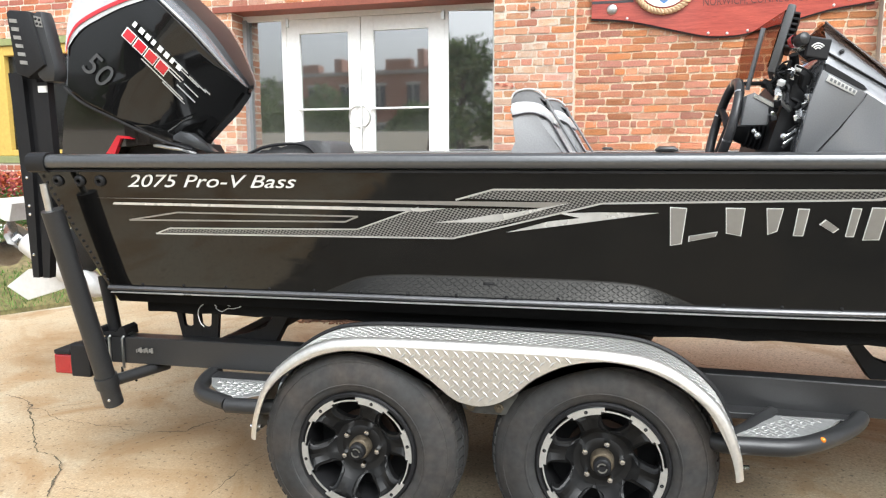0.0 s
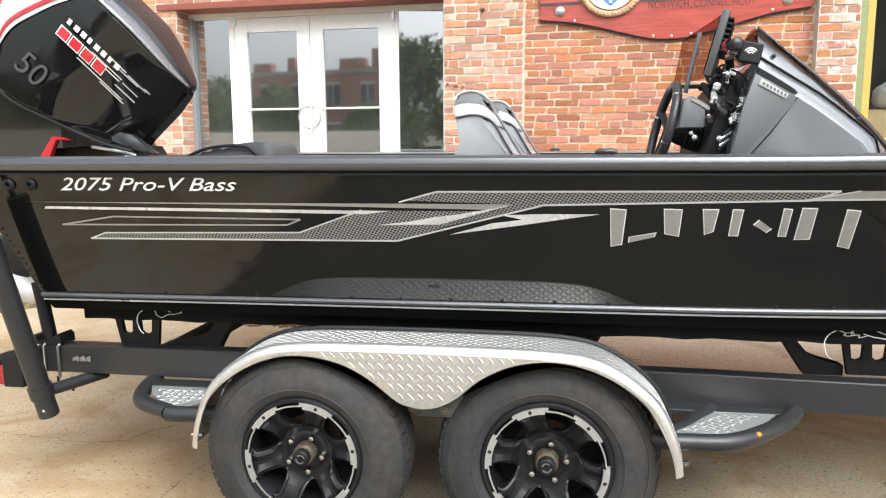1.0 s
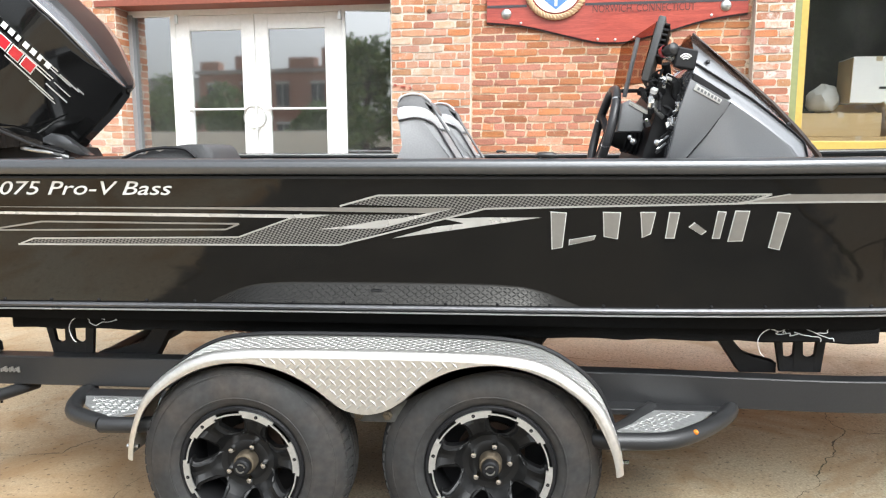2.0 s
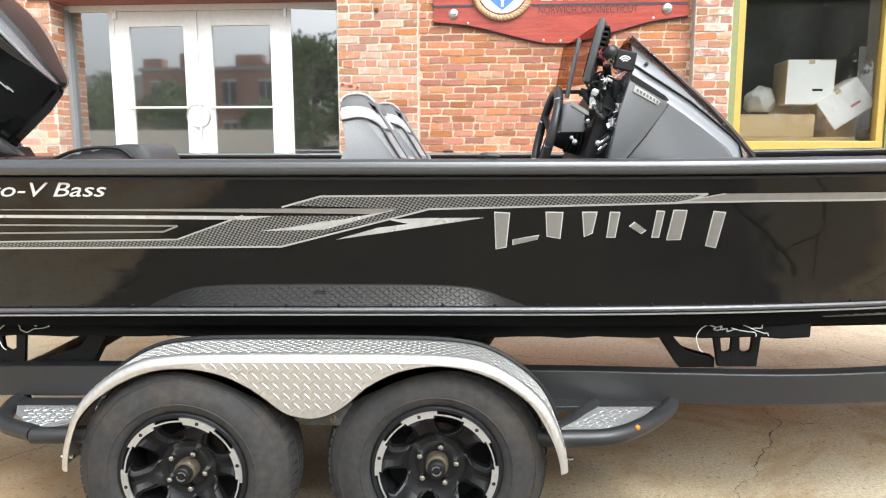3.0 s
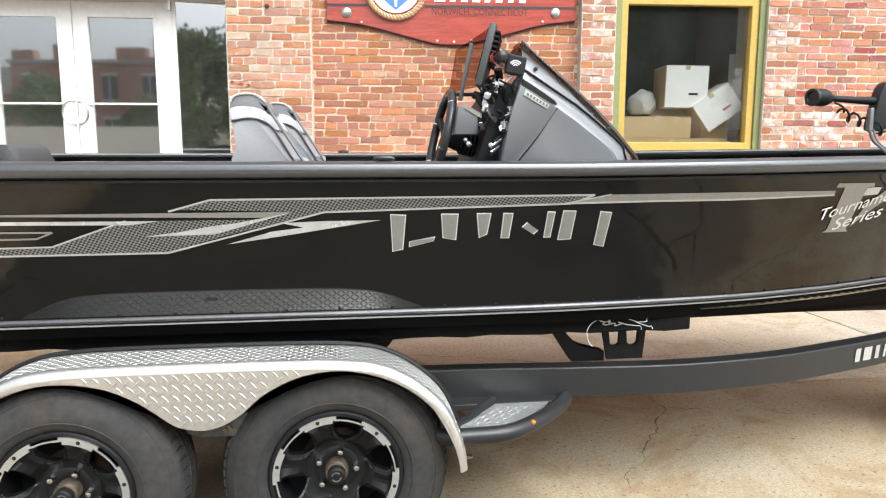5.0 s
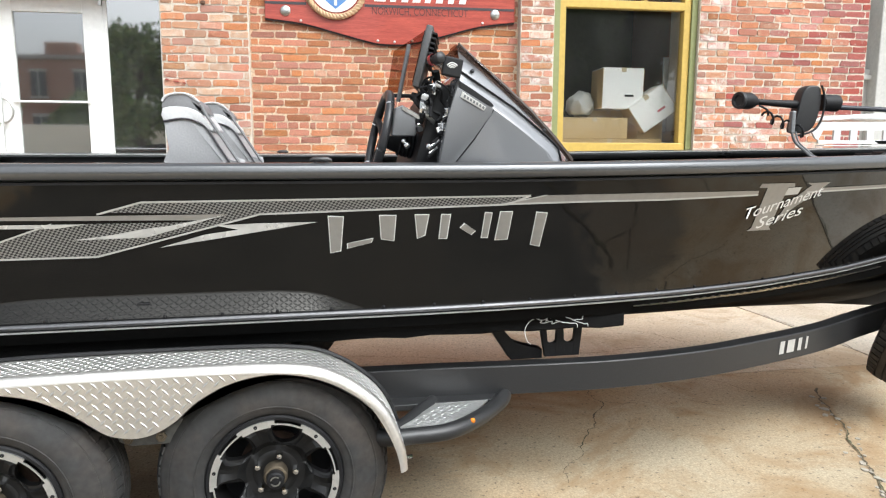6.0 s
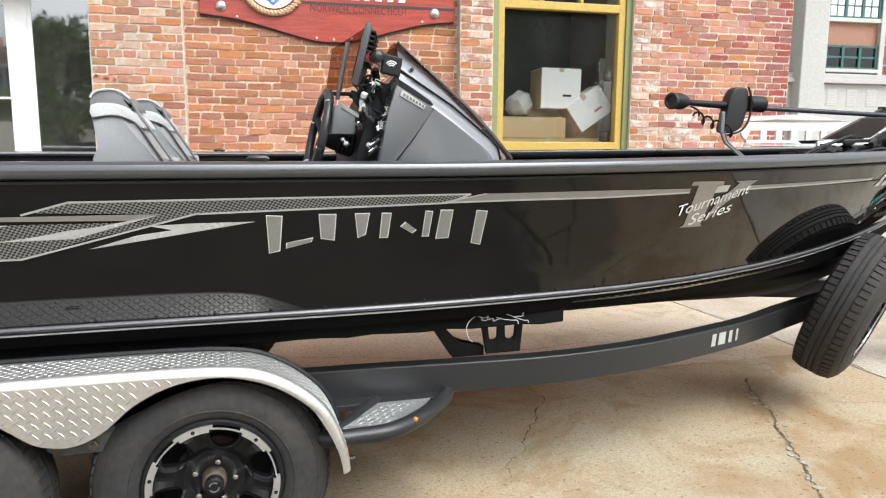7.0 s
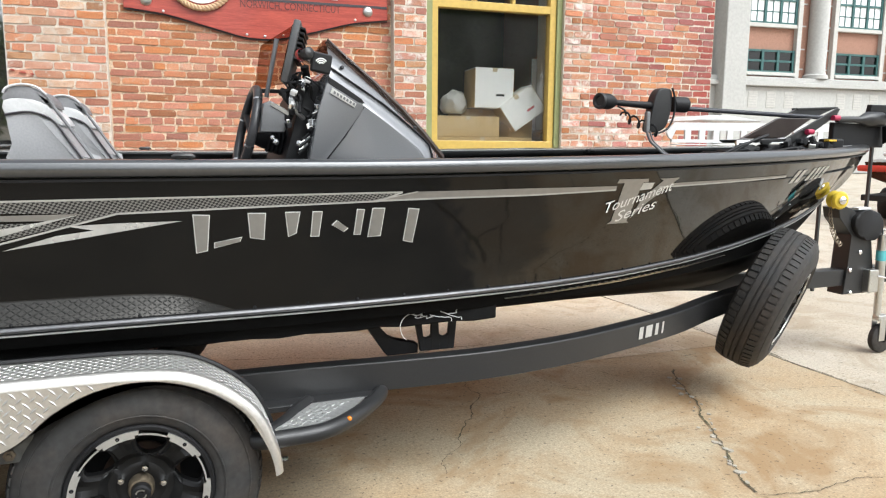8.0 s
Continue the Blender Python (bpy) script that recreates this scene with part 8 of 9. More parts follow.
prism(bm, [(-1.750, 1.736), (-1.689, 1.714), (-1.600, 1.769), (-1.652, 1.989), (-1.668, 2.000), (-1.762, 2.010), (-1.778, 1.998)], lambda a, b, c: Vector((a, 0.50 + c, b)), 0.07, 0.010)
hd = part("motor_head", bm, BLACK_MATTE, tal, "black moulded head", auto=40)
bm = bmesh.new()
rings = []
for z, xl, xr, g in ((1.700, -1.640, -1.566, 0.010), (1.722, -1.658, -1.552, 0.0), (1.760, -1.664, -1.549, 0.0), (1.975, -1.664, -1.596, 0.0), (2.000, -1.652, -1.606, 0.010)):
    rings.append([Vector((xl, 0.53 + g, z)), Vector((xl + 0.01, 0.516 + g, z)), Vector((xr - 0.014, 0.516 + g, z)), Vector((xr - 0.004, 0.532, z)), Vector((xr, 0.57, z)), Vector((xr - 0.035, 0.62, z)), Vector((xl, 0.62, z))])
loft(bm, rings, True, True)
part("motor_cover", bm, FRAME_BLACK, tal, "glossier black motor cover", auto=40)
bm = bmesh.new()
for k in range(6):
    z, x = 1.955 - 0.036 * k, -1.757 + 0.0075 * k
    prism(bm, [(x, z), (x + 0.036, z - 0.004), (x + 0.034, z + 0.012), (x - 0.002, z + 0.016)], lambda a, b, c: Vector((a, 0.496 + c, b)), 0.006)
part("head_bars", bm, DECAL_GREY, hd, "silver plain bars")
bm = bmesh.new()
prism(bm, [(-1.640, 1.936), (-1.606, 1.930), (-1.612, 1.974), (-1.648, 1.982)], lambda a, b, c: Vector((a, 0.513 + c, b)), 0.006)
bp = part("button_panel", bm, DECAL_GREY, hd, "pale grey button panel")
for x, z in ((-1.637, 1.968), (-1.619, 1.963), (-1.632, 1.947), (-1.615, 1.942)):
    bm = bmesh.new()
    lathe(bm, [(0.006, 0), (0.005, 0.003), (0.001, 0.004)], (x, 0.513, z), (0, -1, 0), 10)
    part("button", bm, BLACK_MATTE, bp)
bm = bmesh.new()
box(bm, -1.690, -1.646, 0.553, 0.562, 1.655, 1.684, 0.001)
part("mast_label", bm, DECAL_WHITE, tal, "small white label")
for z in (0.91, 1.10, 1.14, 1.27):
    bm = bmesh.new()
    lathe(bm, [(0.008, 0), (0.007, 0.004), (0.001, 0.006)], (mast_x(z, 0.18), 0.56, z), (0, -1, 0), 8)
    part("mast_bolt", bm, CHROME, tal)
bm = bmesh.new()
box(bm, -1.68, -1.19, 0.62, 0.70, 1.13, 1.29, 0.01)
part("mount_arm", bm, FRAME_BLACK, tal)

# ---- bow trolling motor ----
tm = thing("trolling_motor", "black bow-mounted electric trolling motor stowed on deck", "trolling motor", pose(4.3, YC, 1.33))
bm = bmesh.new()
tube(bm, [(3.275, YC, 1.680), (3.285, YC, 1.680), (3.325, YC, 1.678), (3.352, YC, 1.676), (3.38, YC, 1.674)], [0.034, 0.044, 0.045, 0.036, 0.016], 20)
head = part("control_handle", bm, BLACK_MATTE, tm, "black round handle end", smooth=True)
bm = bmesh.new()
lathe(bm, [(0.040, -0.02), (0.047, 0), (0.044, 0.014), (0.032, 0.014), (0.026, 0.002), (0.001, 0.002)], (3.272, YC, 1.68), (-1, -0.3, 0), 20)
part("handle_cap", bm, FRAME_BLACK, head, smooth=True)
bm = bmesh.new()
tube(bm, [(3.38, YC, 1.674), (3.50, YC, 1.668), (3.66, YC, 1.662)], [0.016, 0.018, 0.024], 12)
part("handle_tube", bm, BLACK_MATTE, tm, smooth=True)
bm = bmesh.new()
puffed(bm, [(p.x, p.z) for p in smoothed([(3.592, 0, 1.513), (3.598, 0, 1.58), (3.612, 0, 1.645), (3.625, 0, 1.71), (3.652, 0, 1.755), (3.695, 0, 1.766), (3.738, 0, 1.752), (3.745, 0, 1.675), (3.735, 0, 1.61), (3.708, 0, 1.54), (3.655, 0, 1.510)], 3, closed=True)], YC - 0.035, YC + 0.035, 0.05)
part("steering_housing", bm, FRAME_BLACK, tm, "black steering housing", auto=45)
bm = bmesh.new()
tube(bm, smoothed([(3.735, YC - 0.04, 1.765), (3.755, YC - 0.045, 1.70), (3.75, YC - 0.045, 1.60), (3.70, YC - 0.05, 1.525), (3.60, YC - 0.05, 1.495)], 4), 0.006, 6)
part("housing_cord", bm, BLACK_MATTE, tm, smooth=True)
bm = bmesh.new()
tube(bm, [(3.77, YC, 1.675), (3.80, YC, 1.675), (3.87, YC, 1.673), (3.878, YC, 1.672)], [0.045, 0.045, 0.046, 0.038], 18)
part("housing_collar", bm, BLACK_MATTE, tm, smooth=True)
bm = bmesh.new()
tube(bm, [(3.87, YC, 1.652), (4.6, YC, 1.632), (5.25, YC, 1.614)], 0.014, 12)
part("shaft", bm, material("shaft_dark", (0.03, 0.032, 0.04), 0.25, vary=0.05), tm, "dark composite shaft", smooth=True)
bm = bmesh.new()
helix = [Vector((3.40 + 0.022 * t, YC - 0.04 + 0.028 * math.cos(2.2 * t), 1.60 - 0.008 * t + 0.028 * math.sin(2.2 * t))) for t in [0.35 * k for k in range(34)]]
tube(bm, helix, 0.006, 6)
tube(bm, smoothed([(3.39, YC, 1.655), (3.42, YC - 0.03, 1.63), (3.42, YC - 0.04, 1.60)], 4), 0.006, 6)
part("coiled_cord", bm, BLACK_MATTE, tm, "coiled black cord", smooth=True)
SHEATH = material("sheath_grey", (0.22, 0.225, 0.23), 0.4, metal=0.3, vary=0.12, grain=180)
bm = bmesh.new()
box(bm, 3.542, 3.566, YC - 0.075, YC - 0.045, 1.508, 1.625, 0.006)
part("cord_clamp", bm, SHEATH, tm, "grey cord clamp")
for dx, r_ in ((0.0, 0.008), (0.022, 0.005)):
    bm = bmesh.new()
    tube(bm, smoothed([(3.552 + dx, YC - 0.065, 1.515), (3.576 + dx, YC - 0.068, 1.46), (3.628 + dx, YC - 0.068, 1.42), (3.692 + dx, YC - 0.066, 1.379), (3.78 + dx, YC - 0.06, 1.365)], 5), r_, 8)
    part("cord_sheath", bm, SHEATH, tm, "grey sheathed cord", smooth=True)
# folded mount: tray with raised ramp
bm = bmesh.new()
box(bm, 4.1, 5.15, YC - 0.10, YC + 0.10, 1.36, 1.40, 0.006)
part("mount_base", bm, BLACK_MATTE, tm)
for dy in (-0.105, 0.11):
    bm = bmesh.new()
    prism(bm, [(4.565, 1.480), (4.985, 1.680), (5.01, 1.675), (4.985, 1.632), (4.64, 1.435), (4.60, 1.44)], lambda a, b, c: Vector((a, YC + dy - 0.006 + c, b)), 0.014, 0.003)
    part("mount_rail", bm, FRAME_BLACK, tm, "dark folding mount rail")
bm = bmesh.new()
prism(bm, [(4.222, 1.476), (4.507, 1.605), (4.793, 1.611), (4.575, 1.488)], lambda a, b, c: Vector((a, YC - 0.095 + c, b)), 0.02, 0.003)
part("ramp_plate", bm, material("ramp_brown", (0.022, 0.014, 0.012), 0.3, vary=0.15, grain=20, coat=0.2), tm, "dark brown ramp plate")
bm = bmesh.new()
prism(bm, [(4.22, 1.470), (4.58, 1.482), (4.60, 1.462), (4.25, 1.452)], lambda a, b, c: Vector((a, YC - 0.098 + c, b)), 0.19, 0.003)
part("ramp_edge", bm, FRAME_BLACK, tm)
bm = bmesh.new()
prism(bm, [(4.728, 1.615), (4.865, 1.681), (5.225, 1.699), (5.019, 1.621)], lambda a, b, c: Vector((a, YC + 0.095 + c, b)), 0.02, 0.003)
part("ramp_back", bm, FRAME_BLACK, tm)
bm = bmesh.new()
prism(bm, [(4.86, 1.684), (5.225, 1.702), (5.235, 1.688), (4.865, 1.670)], lambda a, b, c: Vector((a, YC + 0.088 + c, b)), 0.05, 0.003)
part("ramp_rim", bm, FRAME_BLACK, tm)
for x, z, w in ((4.15, 1.375, 0.10), (4.32, 1.40, 0.08), (4.48, 1.41, 0.12), (4.66, 1.42, 0.12), (4.82, 1.43, 0.14), (5.0, 1.45, 0.12)):
    bm = bmesh.new()
    box(bm, x - w / 2, x + w / 2, YC - 0.12, YC - 0.02, z - 0.03, z + 0.035, 0.012)
    part("mount_block", bm, BLACK_MATTE, tm)
for x, z in ((4.74, 1.525), (4.955, 1.615)):
    bm = bmesh.new()
    tube(bm, [(x - 0.026, YC - 0.13, z), (x + 0.026, YC - 0.13, z)], 0.017, 12)
    part("release_knob", bm, material("knob_crimson", (0.42, 0.02, 0.07), 0.35, vary=0.05), tm, "crimson release knob", smooth=True)
for x0, z0, x1, z1 in ((4.02, 1.37, 4.34, 1.47), (4.06, 1.365, 4.40, 1.50), (4.2, 1.36, 4.5, 1.40), (4.45, 1.40, 4.75, 1.41)):
    bm = bmesh.new()
    tube(bm, smoothed([(x0, YC - 0.14, z0), ((x0 + x1) / 2, YC - 0.15, (z0 + z1) / 2 + 0.02), (x1, YC - 0.13, z1)], 4), 0.010, 8)
    part("hose", bm, BLACK_MATTE, tm, smooth=True)
bm = bmesh.new()
tube(bm, [(5.12, YC, 1.612), (5.20, YC, 1.614), (5.32, YC, 1.614), (5.40, YC, 1.62), (5.52, YC, 1.62), (5.58, YC, 1.60)], [0.02, 0.022, 0.022, 0.05, 0.05, 0.02], 18)
part("drive_pod", bm, FRAME_BLACK, tm, "black motor pod", smooth=True)
bm = bmesh.new()
prism(bm, [(5.12, 1.43), (5.60, 1.43), (5.64, 1.72), (5.46, 1.72), (5.43, 1.585), (5.12, 1.595)], lambda a, b, c: Vector((a, YC + 0.02 + c, b)), 0.04, 0.008)
part("pod_fin", bm, BLACK_MATTE, tm, "black pod guard")
for k in range(3):
    q = 2 * math.pi * k / 3 + 0.4
    bm = bmesh.new()
    prism(bm, [(0.03, -0.02), (0.14, -0.045), (0.15, 0.02), (0.03, 0.02)], lambda a, b, c: Vector((5.56 + c + 0.4 * b, YC + a * math.cos(q) - b * math.sin(q), 1.605 + a * math.sin(q) + b * math.cos(q))), 0.008, 0.002)
    part("pod_blade", bm, BLACK_MATTE, tm)
bm = bmesh.new()
box(bm, 4.90, 4.97, YC - 0.14, YC - 0.1, 1.466, 1.478, 0.003)
part("warning_label", bm, material("label_yellow", (0.7, 0.45, 0.03), 0.5, vary=0.03), tm, "yellow blank label")

rng = random.Random(77)
for k in range(26):
    x = rng.uniform(4.18, 4.92)
    z = 1.385 + rng.uniform(0.0, 0.075) + 0.04 * (x - 4.2)
    w_, h_, d_ = rng.uniform(0.012, 0.05), rng.uniform(0.006, 0.02), rng.uniform(0.008, 0.02)
    bm = bmesh.new()
    box(bm, -w_, w_, -d_, d_, -h_, h_, 0.004, m=pose(x, YC - 0.12 + rng.uniform(-0.03, 0.02), z, rng.uniform(-20, 20), rng.uniform(-30, 30), rng.uniform(-30, 30)))
    part("mount_fitting", bm, rng.choice([BLACK_MATTE, FRAME_BLACK, FRAME_BLACK, BLACK_MATTE, ALUMINIUM]), tm)

# ---- white slotted ramp rail standing behind the bow ----
rack = thing("slotted_rail", "white slotted metal rail of a boat lift behind the bow", "rail", pose(5.6, 2.86, 0.0))
RAIL_WHITE = material("rail_white", (0.60, 0.61, 0.61), 0.4, vary=0.06, grain=20, blotch=3)
bm = bmesh.new()
ry = 2.86
XA, XB = 5.03, 7.7
prism(bm, [(XA, 1.545), (XA + 0.09, 1.632), (XB, 1.650), (XB, 1.578), (XA + 0.10, 1.566), (XA + 0.06, 1.484), (XA + 0.03, 1.50)], lambda a, b, c: Vector((a, ry + c, b)), 0.02, 0.002)
box(bm, XA + 0.06, XB, ry + 0.0005, ry + 0.0195, 1.458, 1.487, 0.002)
cuts = [5.137 + 0.158 * k for k in range(16)]
for c_ in cuts:
    box(bm, c_ + 0.095, c_ + 0.16, ry + 0.001, ry + 0.019, 1.484, 1.582)
part("slotted_web", bm, RAIL_WHITE, rack, "white web with rounded slots")
bm = bmesh.new()
box(bm, XA + 0.1, XB, ry - 0.02, ry + 0.07, 1.438, 1.447, 0.003)
part("lower_flange", bm, RAIL_WHITE, rack)
for x in (6.93, 7.58):
    bm = bmesh.new()
    box(bm, x, x + 0.03, ry + 0.02, ry + 0.05, 0.0, 1.5, 0.004)
    part("stand_leg", bm, FRAME_BLACK, rack)
bm = bmesh.new()
prism(bm, [(5.35, 1.655), (6.2, 1.655), (6.1, 1.668), (5.73, 1.71), (5.48, 1.70)], lambda a, b, c: Vector((a, ry + 0.05 + c, b)), 0.4, 0.012)
part("cover_hood", bm, RAIL_WHITE, rack, "white rounded hood")

# ---- far building across the street ----
STONE = material("pale_stone", (0.41, 0.405, 0.385), 0.85, vary=0.06, grain=8, blotch=0.4, bump=0.2)
STONE_LIGHT = material("light_stone", (0.47, 0.46, 0.43), 0.85, vary=0.05, grain=8, blotch=0.4)
FAR_BRICK = material("far_brick", (0.31, 0.17, 0.12), 0.9, vary=0.08, grain=14, blotch=0.6, bump=0.2)
TEAL = material("teal_sash", (0.03, 0.10, 0.095), 0.5, vary=0.06)
FAR_GLASS = glass("far_glass", (0.1, 0.13, 0.13), 1.6)
PALE_BLIND = material("pale_blind", (0.85, 0.86, 0.86), 0.6, vary=0.05, grain=3)
FARM = pose(28.8, 26.0, 0, 0, 0, -5)
far = thing("stone_office_building", "pale stone and brick office building with teal sash windows", "building", FARM)
bm = bmesh.new()
box(bm, -16, 26, 0.6, 14, 0, 14)
part("wall_core", bm, FAR_BRICK, far, local=True)
bm = bmesh.new()
box(bm, -16, 26, 0.0, 0.6, 0, 4.40, 0.05)
part("stone_base", bm, STONE, far, "smooth pale stone base", local=True)
bm = bmesh.new()
box(bm, -16.1, 26.1, -0.25, 0.6, 4.40, 4.62, 0.03)
box(bm, -16.1, 26.1, -0.12, 0.6, 4.62, 4.86, 0.03)
part("stone_string", bm, STONE, far, "moulded stone string course", local=True)
BAY = 5.5


def thing_part(name, parent, label):
    """An empty part that carries sub-parts."""
    ob = new(name)
    ob.empty_display_size = 0.1
    ob.parent = parent
    WM[ob] = WM[parent].copy()
    tagged(ob, label)
    return ob


def bay(x):
    """One bay: recessed window pair with brick spandrel, stone surround, pilaster."""
    w0, w1 = x - 1.42, x + 1.42
    bm = bmesh.new()
    for a, b in ((w0 - 0.32, w0 - 0.05), (w1 + 0.05, w1 + 0.32)):
        box(bm, a, b, 0.35, 0.62, 4.86, 12.5, 0.02)
    box(bm, w0 - 0.05, w1 + 0.05, 0.3, 0.62, 4.98, 5.15, 0.02)
    box(bm, w0 - 0.05, w1 + 0.05, 0.38, 0.62, 7.36, 7.55, 0.02)
    fr = part("stone_surround", bm, STONE_LIGHT, far, local=True)
    for z0, z1, lit in ((5.15, 6.28, False), (7.55, 9.9, True)):
        n = 3
        sash = thing_part("window", far, "teal sash window")
        for k in range(n + 1):
            cx = w0 + (w1 - w0) * k / n
            bm = bmesh.new()
            box(bm, cx - 0.07, cx + 0.07, 0.44, 0.60, z0, z1)
            part("stile", bm, TEAL, sash, local=True)
        for z in (z0 + 0.04, (z0 + z1) / 2, z1 - 0.06):
            bm = bmesh.new()
            box(bm, w0, w1, 0.455, 0.59, z - 0.05, z + 0.05)
            part("sash_rail", bm, TEAL, sash, local=True)
        for k in range(n):
            a, b = w0 + (w1 - w0) * k / n + 0.07, w0 + (w1 - w0) * (k + 1) / n - 0.07
            for j in range(2):
                za, zb = (z0 + 0.09, (z0 + z1) / 2 - 0.05) if j == 0 else ((z0 + z1) / 2 + 0.05, z1 - 0.11)
                bm = bmesh.new()
                box(bm, a, b, 0.52, 0.53, za, zb)
                part("pane", bm, PALE_BLIND if lit else FAR_GLASS, sash, local=True)
            if lit:
                bm = bmesh.new()
                cx = (a + b) / 2
                box(bm, cx - 0.025, cx + 0.025, 0.49, 0.515, z0 + 0.09, z1 - 0.1)
                for q in (0.25, 0.75):
                    z = z0 + (z1 - z0) * q
                    box(bm, a, b, 0.492, 0.516, z - 0.025, z + 0.025)
                part("glazing_bar", bm, TEAL, sash, local=True)
    # band lines in the brick
    bm = bmesh.new()
    for z in (5.35, 6.35, 7.5, 8.6):
        for a, b in ((w0 - 0.75, w0 - 0.32), (w1 + 0.32, w1 + 0.75)):
            box(bm, a, b, 0.56, 0.62, z, z + 0.07)
    part("stone_band", bm, STONE_LIGHT, far, local=True)
    for k in range(3):
        bm = bmesh.new()
        cx = x - 1.3 + 1.1 * k
        box(bm, cx - 0.28, cx + 0.28, -0.02, 0.05, 3.35, 4.15, 0.02)
        pnl = part("vent_panel", bm, STONE_LIGHT, far, "pale louvred stone panel", local=True)
        bm = bmesh.new()
        for q in range(5):
            box(bm, cx - 0.22, cx + 0.22, -0.035, -0.021, 3.45 + 0.13 * q, 3.50 + 0.13 * q)
        part("louvre", bm, STONE, pnl, local=True)


for k in range(-2, 6):
    bay(1.2 + BAY * k)
for k in range(-2, 6):
    x = 1.2 + BAY * (k + 0.5)
    bm = bmesh.new()
    lathe(bm, [(0.62, 4.86), (0.62, 5.05), (0.52, 5.1), (0.48, 5.25), (0.48, 12.8)], (x, 0.35, 0), (0, 0, 1), 24)
    part("half_column", bm, STONE, far, "round pale stone half-column", local=True, smooth=True)
bm = bmesh.new()
box(bm, -2.32, -1.0, -0.6, 0.6, 0, 14, 0.05)
part("corner_pier", bm, STONE, far, local=True)
bm = bmesh.new()
box(bm, -16.4, 26.4, -0.7, 14.3, 14, 14.6, 0.05)
part("cornice", bm, STONE, far, local=True)

# ---- another boat on a trailer beyond the bow ----
ob2 = thing("parked_boat", "black boat with red band and white top on trailer", "boat", pose(15.3, 7.05, 0, 0, 0, 15))
bm = bmesh.new()
rings = []
for x, w, z0, z1 in ((-1.8, 0.9, 0.6, 1.15), (-1.0, 1.0, 0.55, 1.2), (1.0, 1.05, 0.55, 1.22), (2.6, 0.8, 0.6, 1.25), (3.6, 0.15, 0.85, 1.28)):
    rings.append([Vector((x, -w, z1)), Vector((x, -w * 0.9, (z0 + z1) / 2)), Vector((x, 0, z0)), Vector((x, w * 0.9, (z0 + z1) / 2)), Vector((x, w, z1))])
loft(bm, rings, True, True)
part("boat_hull", bm, HULL_BLACK, ob2, "black hull", local=True, auto=40)
bm = bmesh.new()
box(bm, -1.85, 3.2, -1.02, 1.02, 0.97, 1.09, 0.04)
part("boat_cover", bm, material("cover_red", (0.50, 0.04, 0.02), 0.6, vary=0.08), ob2, "bright red-orange side band", local=True)
bm = bmesh.new()
box(bm, -1.2, 1.8, -0.85, 0.85, 1.24, 1.34, 0.05)
part("boat_top", bm, WHITE_PAINT, ob2, local=True)
bm = bmesh.new()
box(bm, -2.2, 3.9, -0.75, 0.75, 0.45, 0.56, 0.02)
part("trailer_frame", bm, BLACK_MATTE, ob2, local=True)
for x in (-0.55, 0.15):
    for y in (-1.0, 0.8):
        bm = bmesh.new()
        lathe(bm, [(0.17, -0.01), (0.30, 0.0), (0.32, 0.05), (0.32, 0.15), (0.30, 0.2)], (x, y, 0.32), (0, 1, 0), 28)
        w_ = part("wheel", bm, RUBBER, ob2, local=True, smooth=True)
        bm = bmesh.new()
        lathe(bm, [(0.001, 0.0), (0.05, 0.0), (0.08, 0.02), (0.16, 0.0), (0.175, 0.01)], (x, y - 0.004, 0.32), (0, 1, 0), 20)
        part("rim", bm, ALUMINIUM, w_, local=True, smooth=True)
bm = bmesh.new()
prism(bm, [(p.x, p.z) for p in smoothed([(-1.0, 0, 0.45), (-0.9, 0, 0.66), (-0.55, 0, 0.74), (0.15, 0, 0.74), (0.5, 0, 0.66), (0.6, 0, 0.45)], 3)] + [(0.56, 0.45), (0.48, 0.62), (0.15, 0.70), (-0.55, 0.70), (-0.88, 0.62), (-0.96, 0.45)], lambda a, b, c: Vector((a, -1.04 + c, b)), 0.26, 0.004)
part("mudguard", bm, WHITE_PAINT, ob2, local=True, auto=40)

# ---- planting at the building's left ----
LEAF_GREEN = material("leaf_green", (0.06, 0.13, 0.025), 0.6, vary=0.15, random_value=0.4, random_hue=0.03, island=True)
LEAF_RED = material("leaf_red", (0.28, 0.045, 0.025), 0.6, vary=0.15, random_value=0.45, random_hue=0.03, island=True)
PETAL = material("petal_white", (0.75, 0.75, 0.68), 0.6, vary=0.05)
GRASS = material("grass", (0.09, 0.16, 0.03), 0.7, vary=0.15, random_value=0.45, random_hue=0.03, island=True)


def leaf(vs, fs, p, d, n, ln, w):
    s = d.cross(n).normalized()
    k = len(vs)
    vs += [p, p + d * ln * 0.5 + s * w, p + d * ln, p + d * ln * 0.5 - s * w, p + d * ln * 0.5 + n * w * 0.4]
    fs += [(k, k + 1, k + 4), (k + 1, k + 2, k + 4), (k + 2, k + 3, k + 4), (k + 3, k, k + 4)]


def rand_dir(rng):
    return Vector((rng.gauss(0, 1), rng.gauss(0, 1), rng.gauss(0, 1))).normalized()


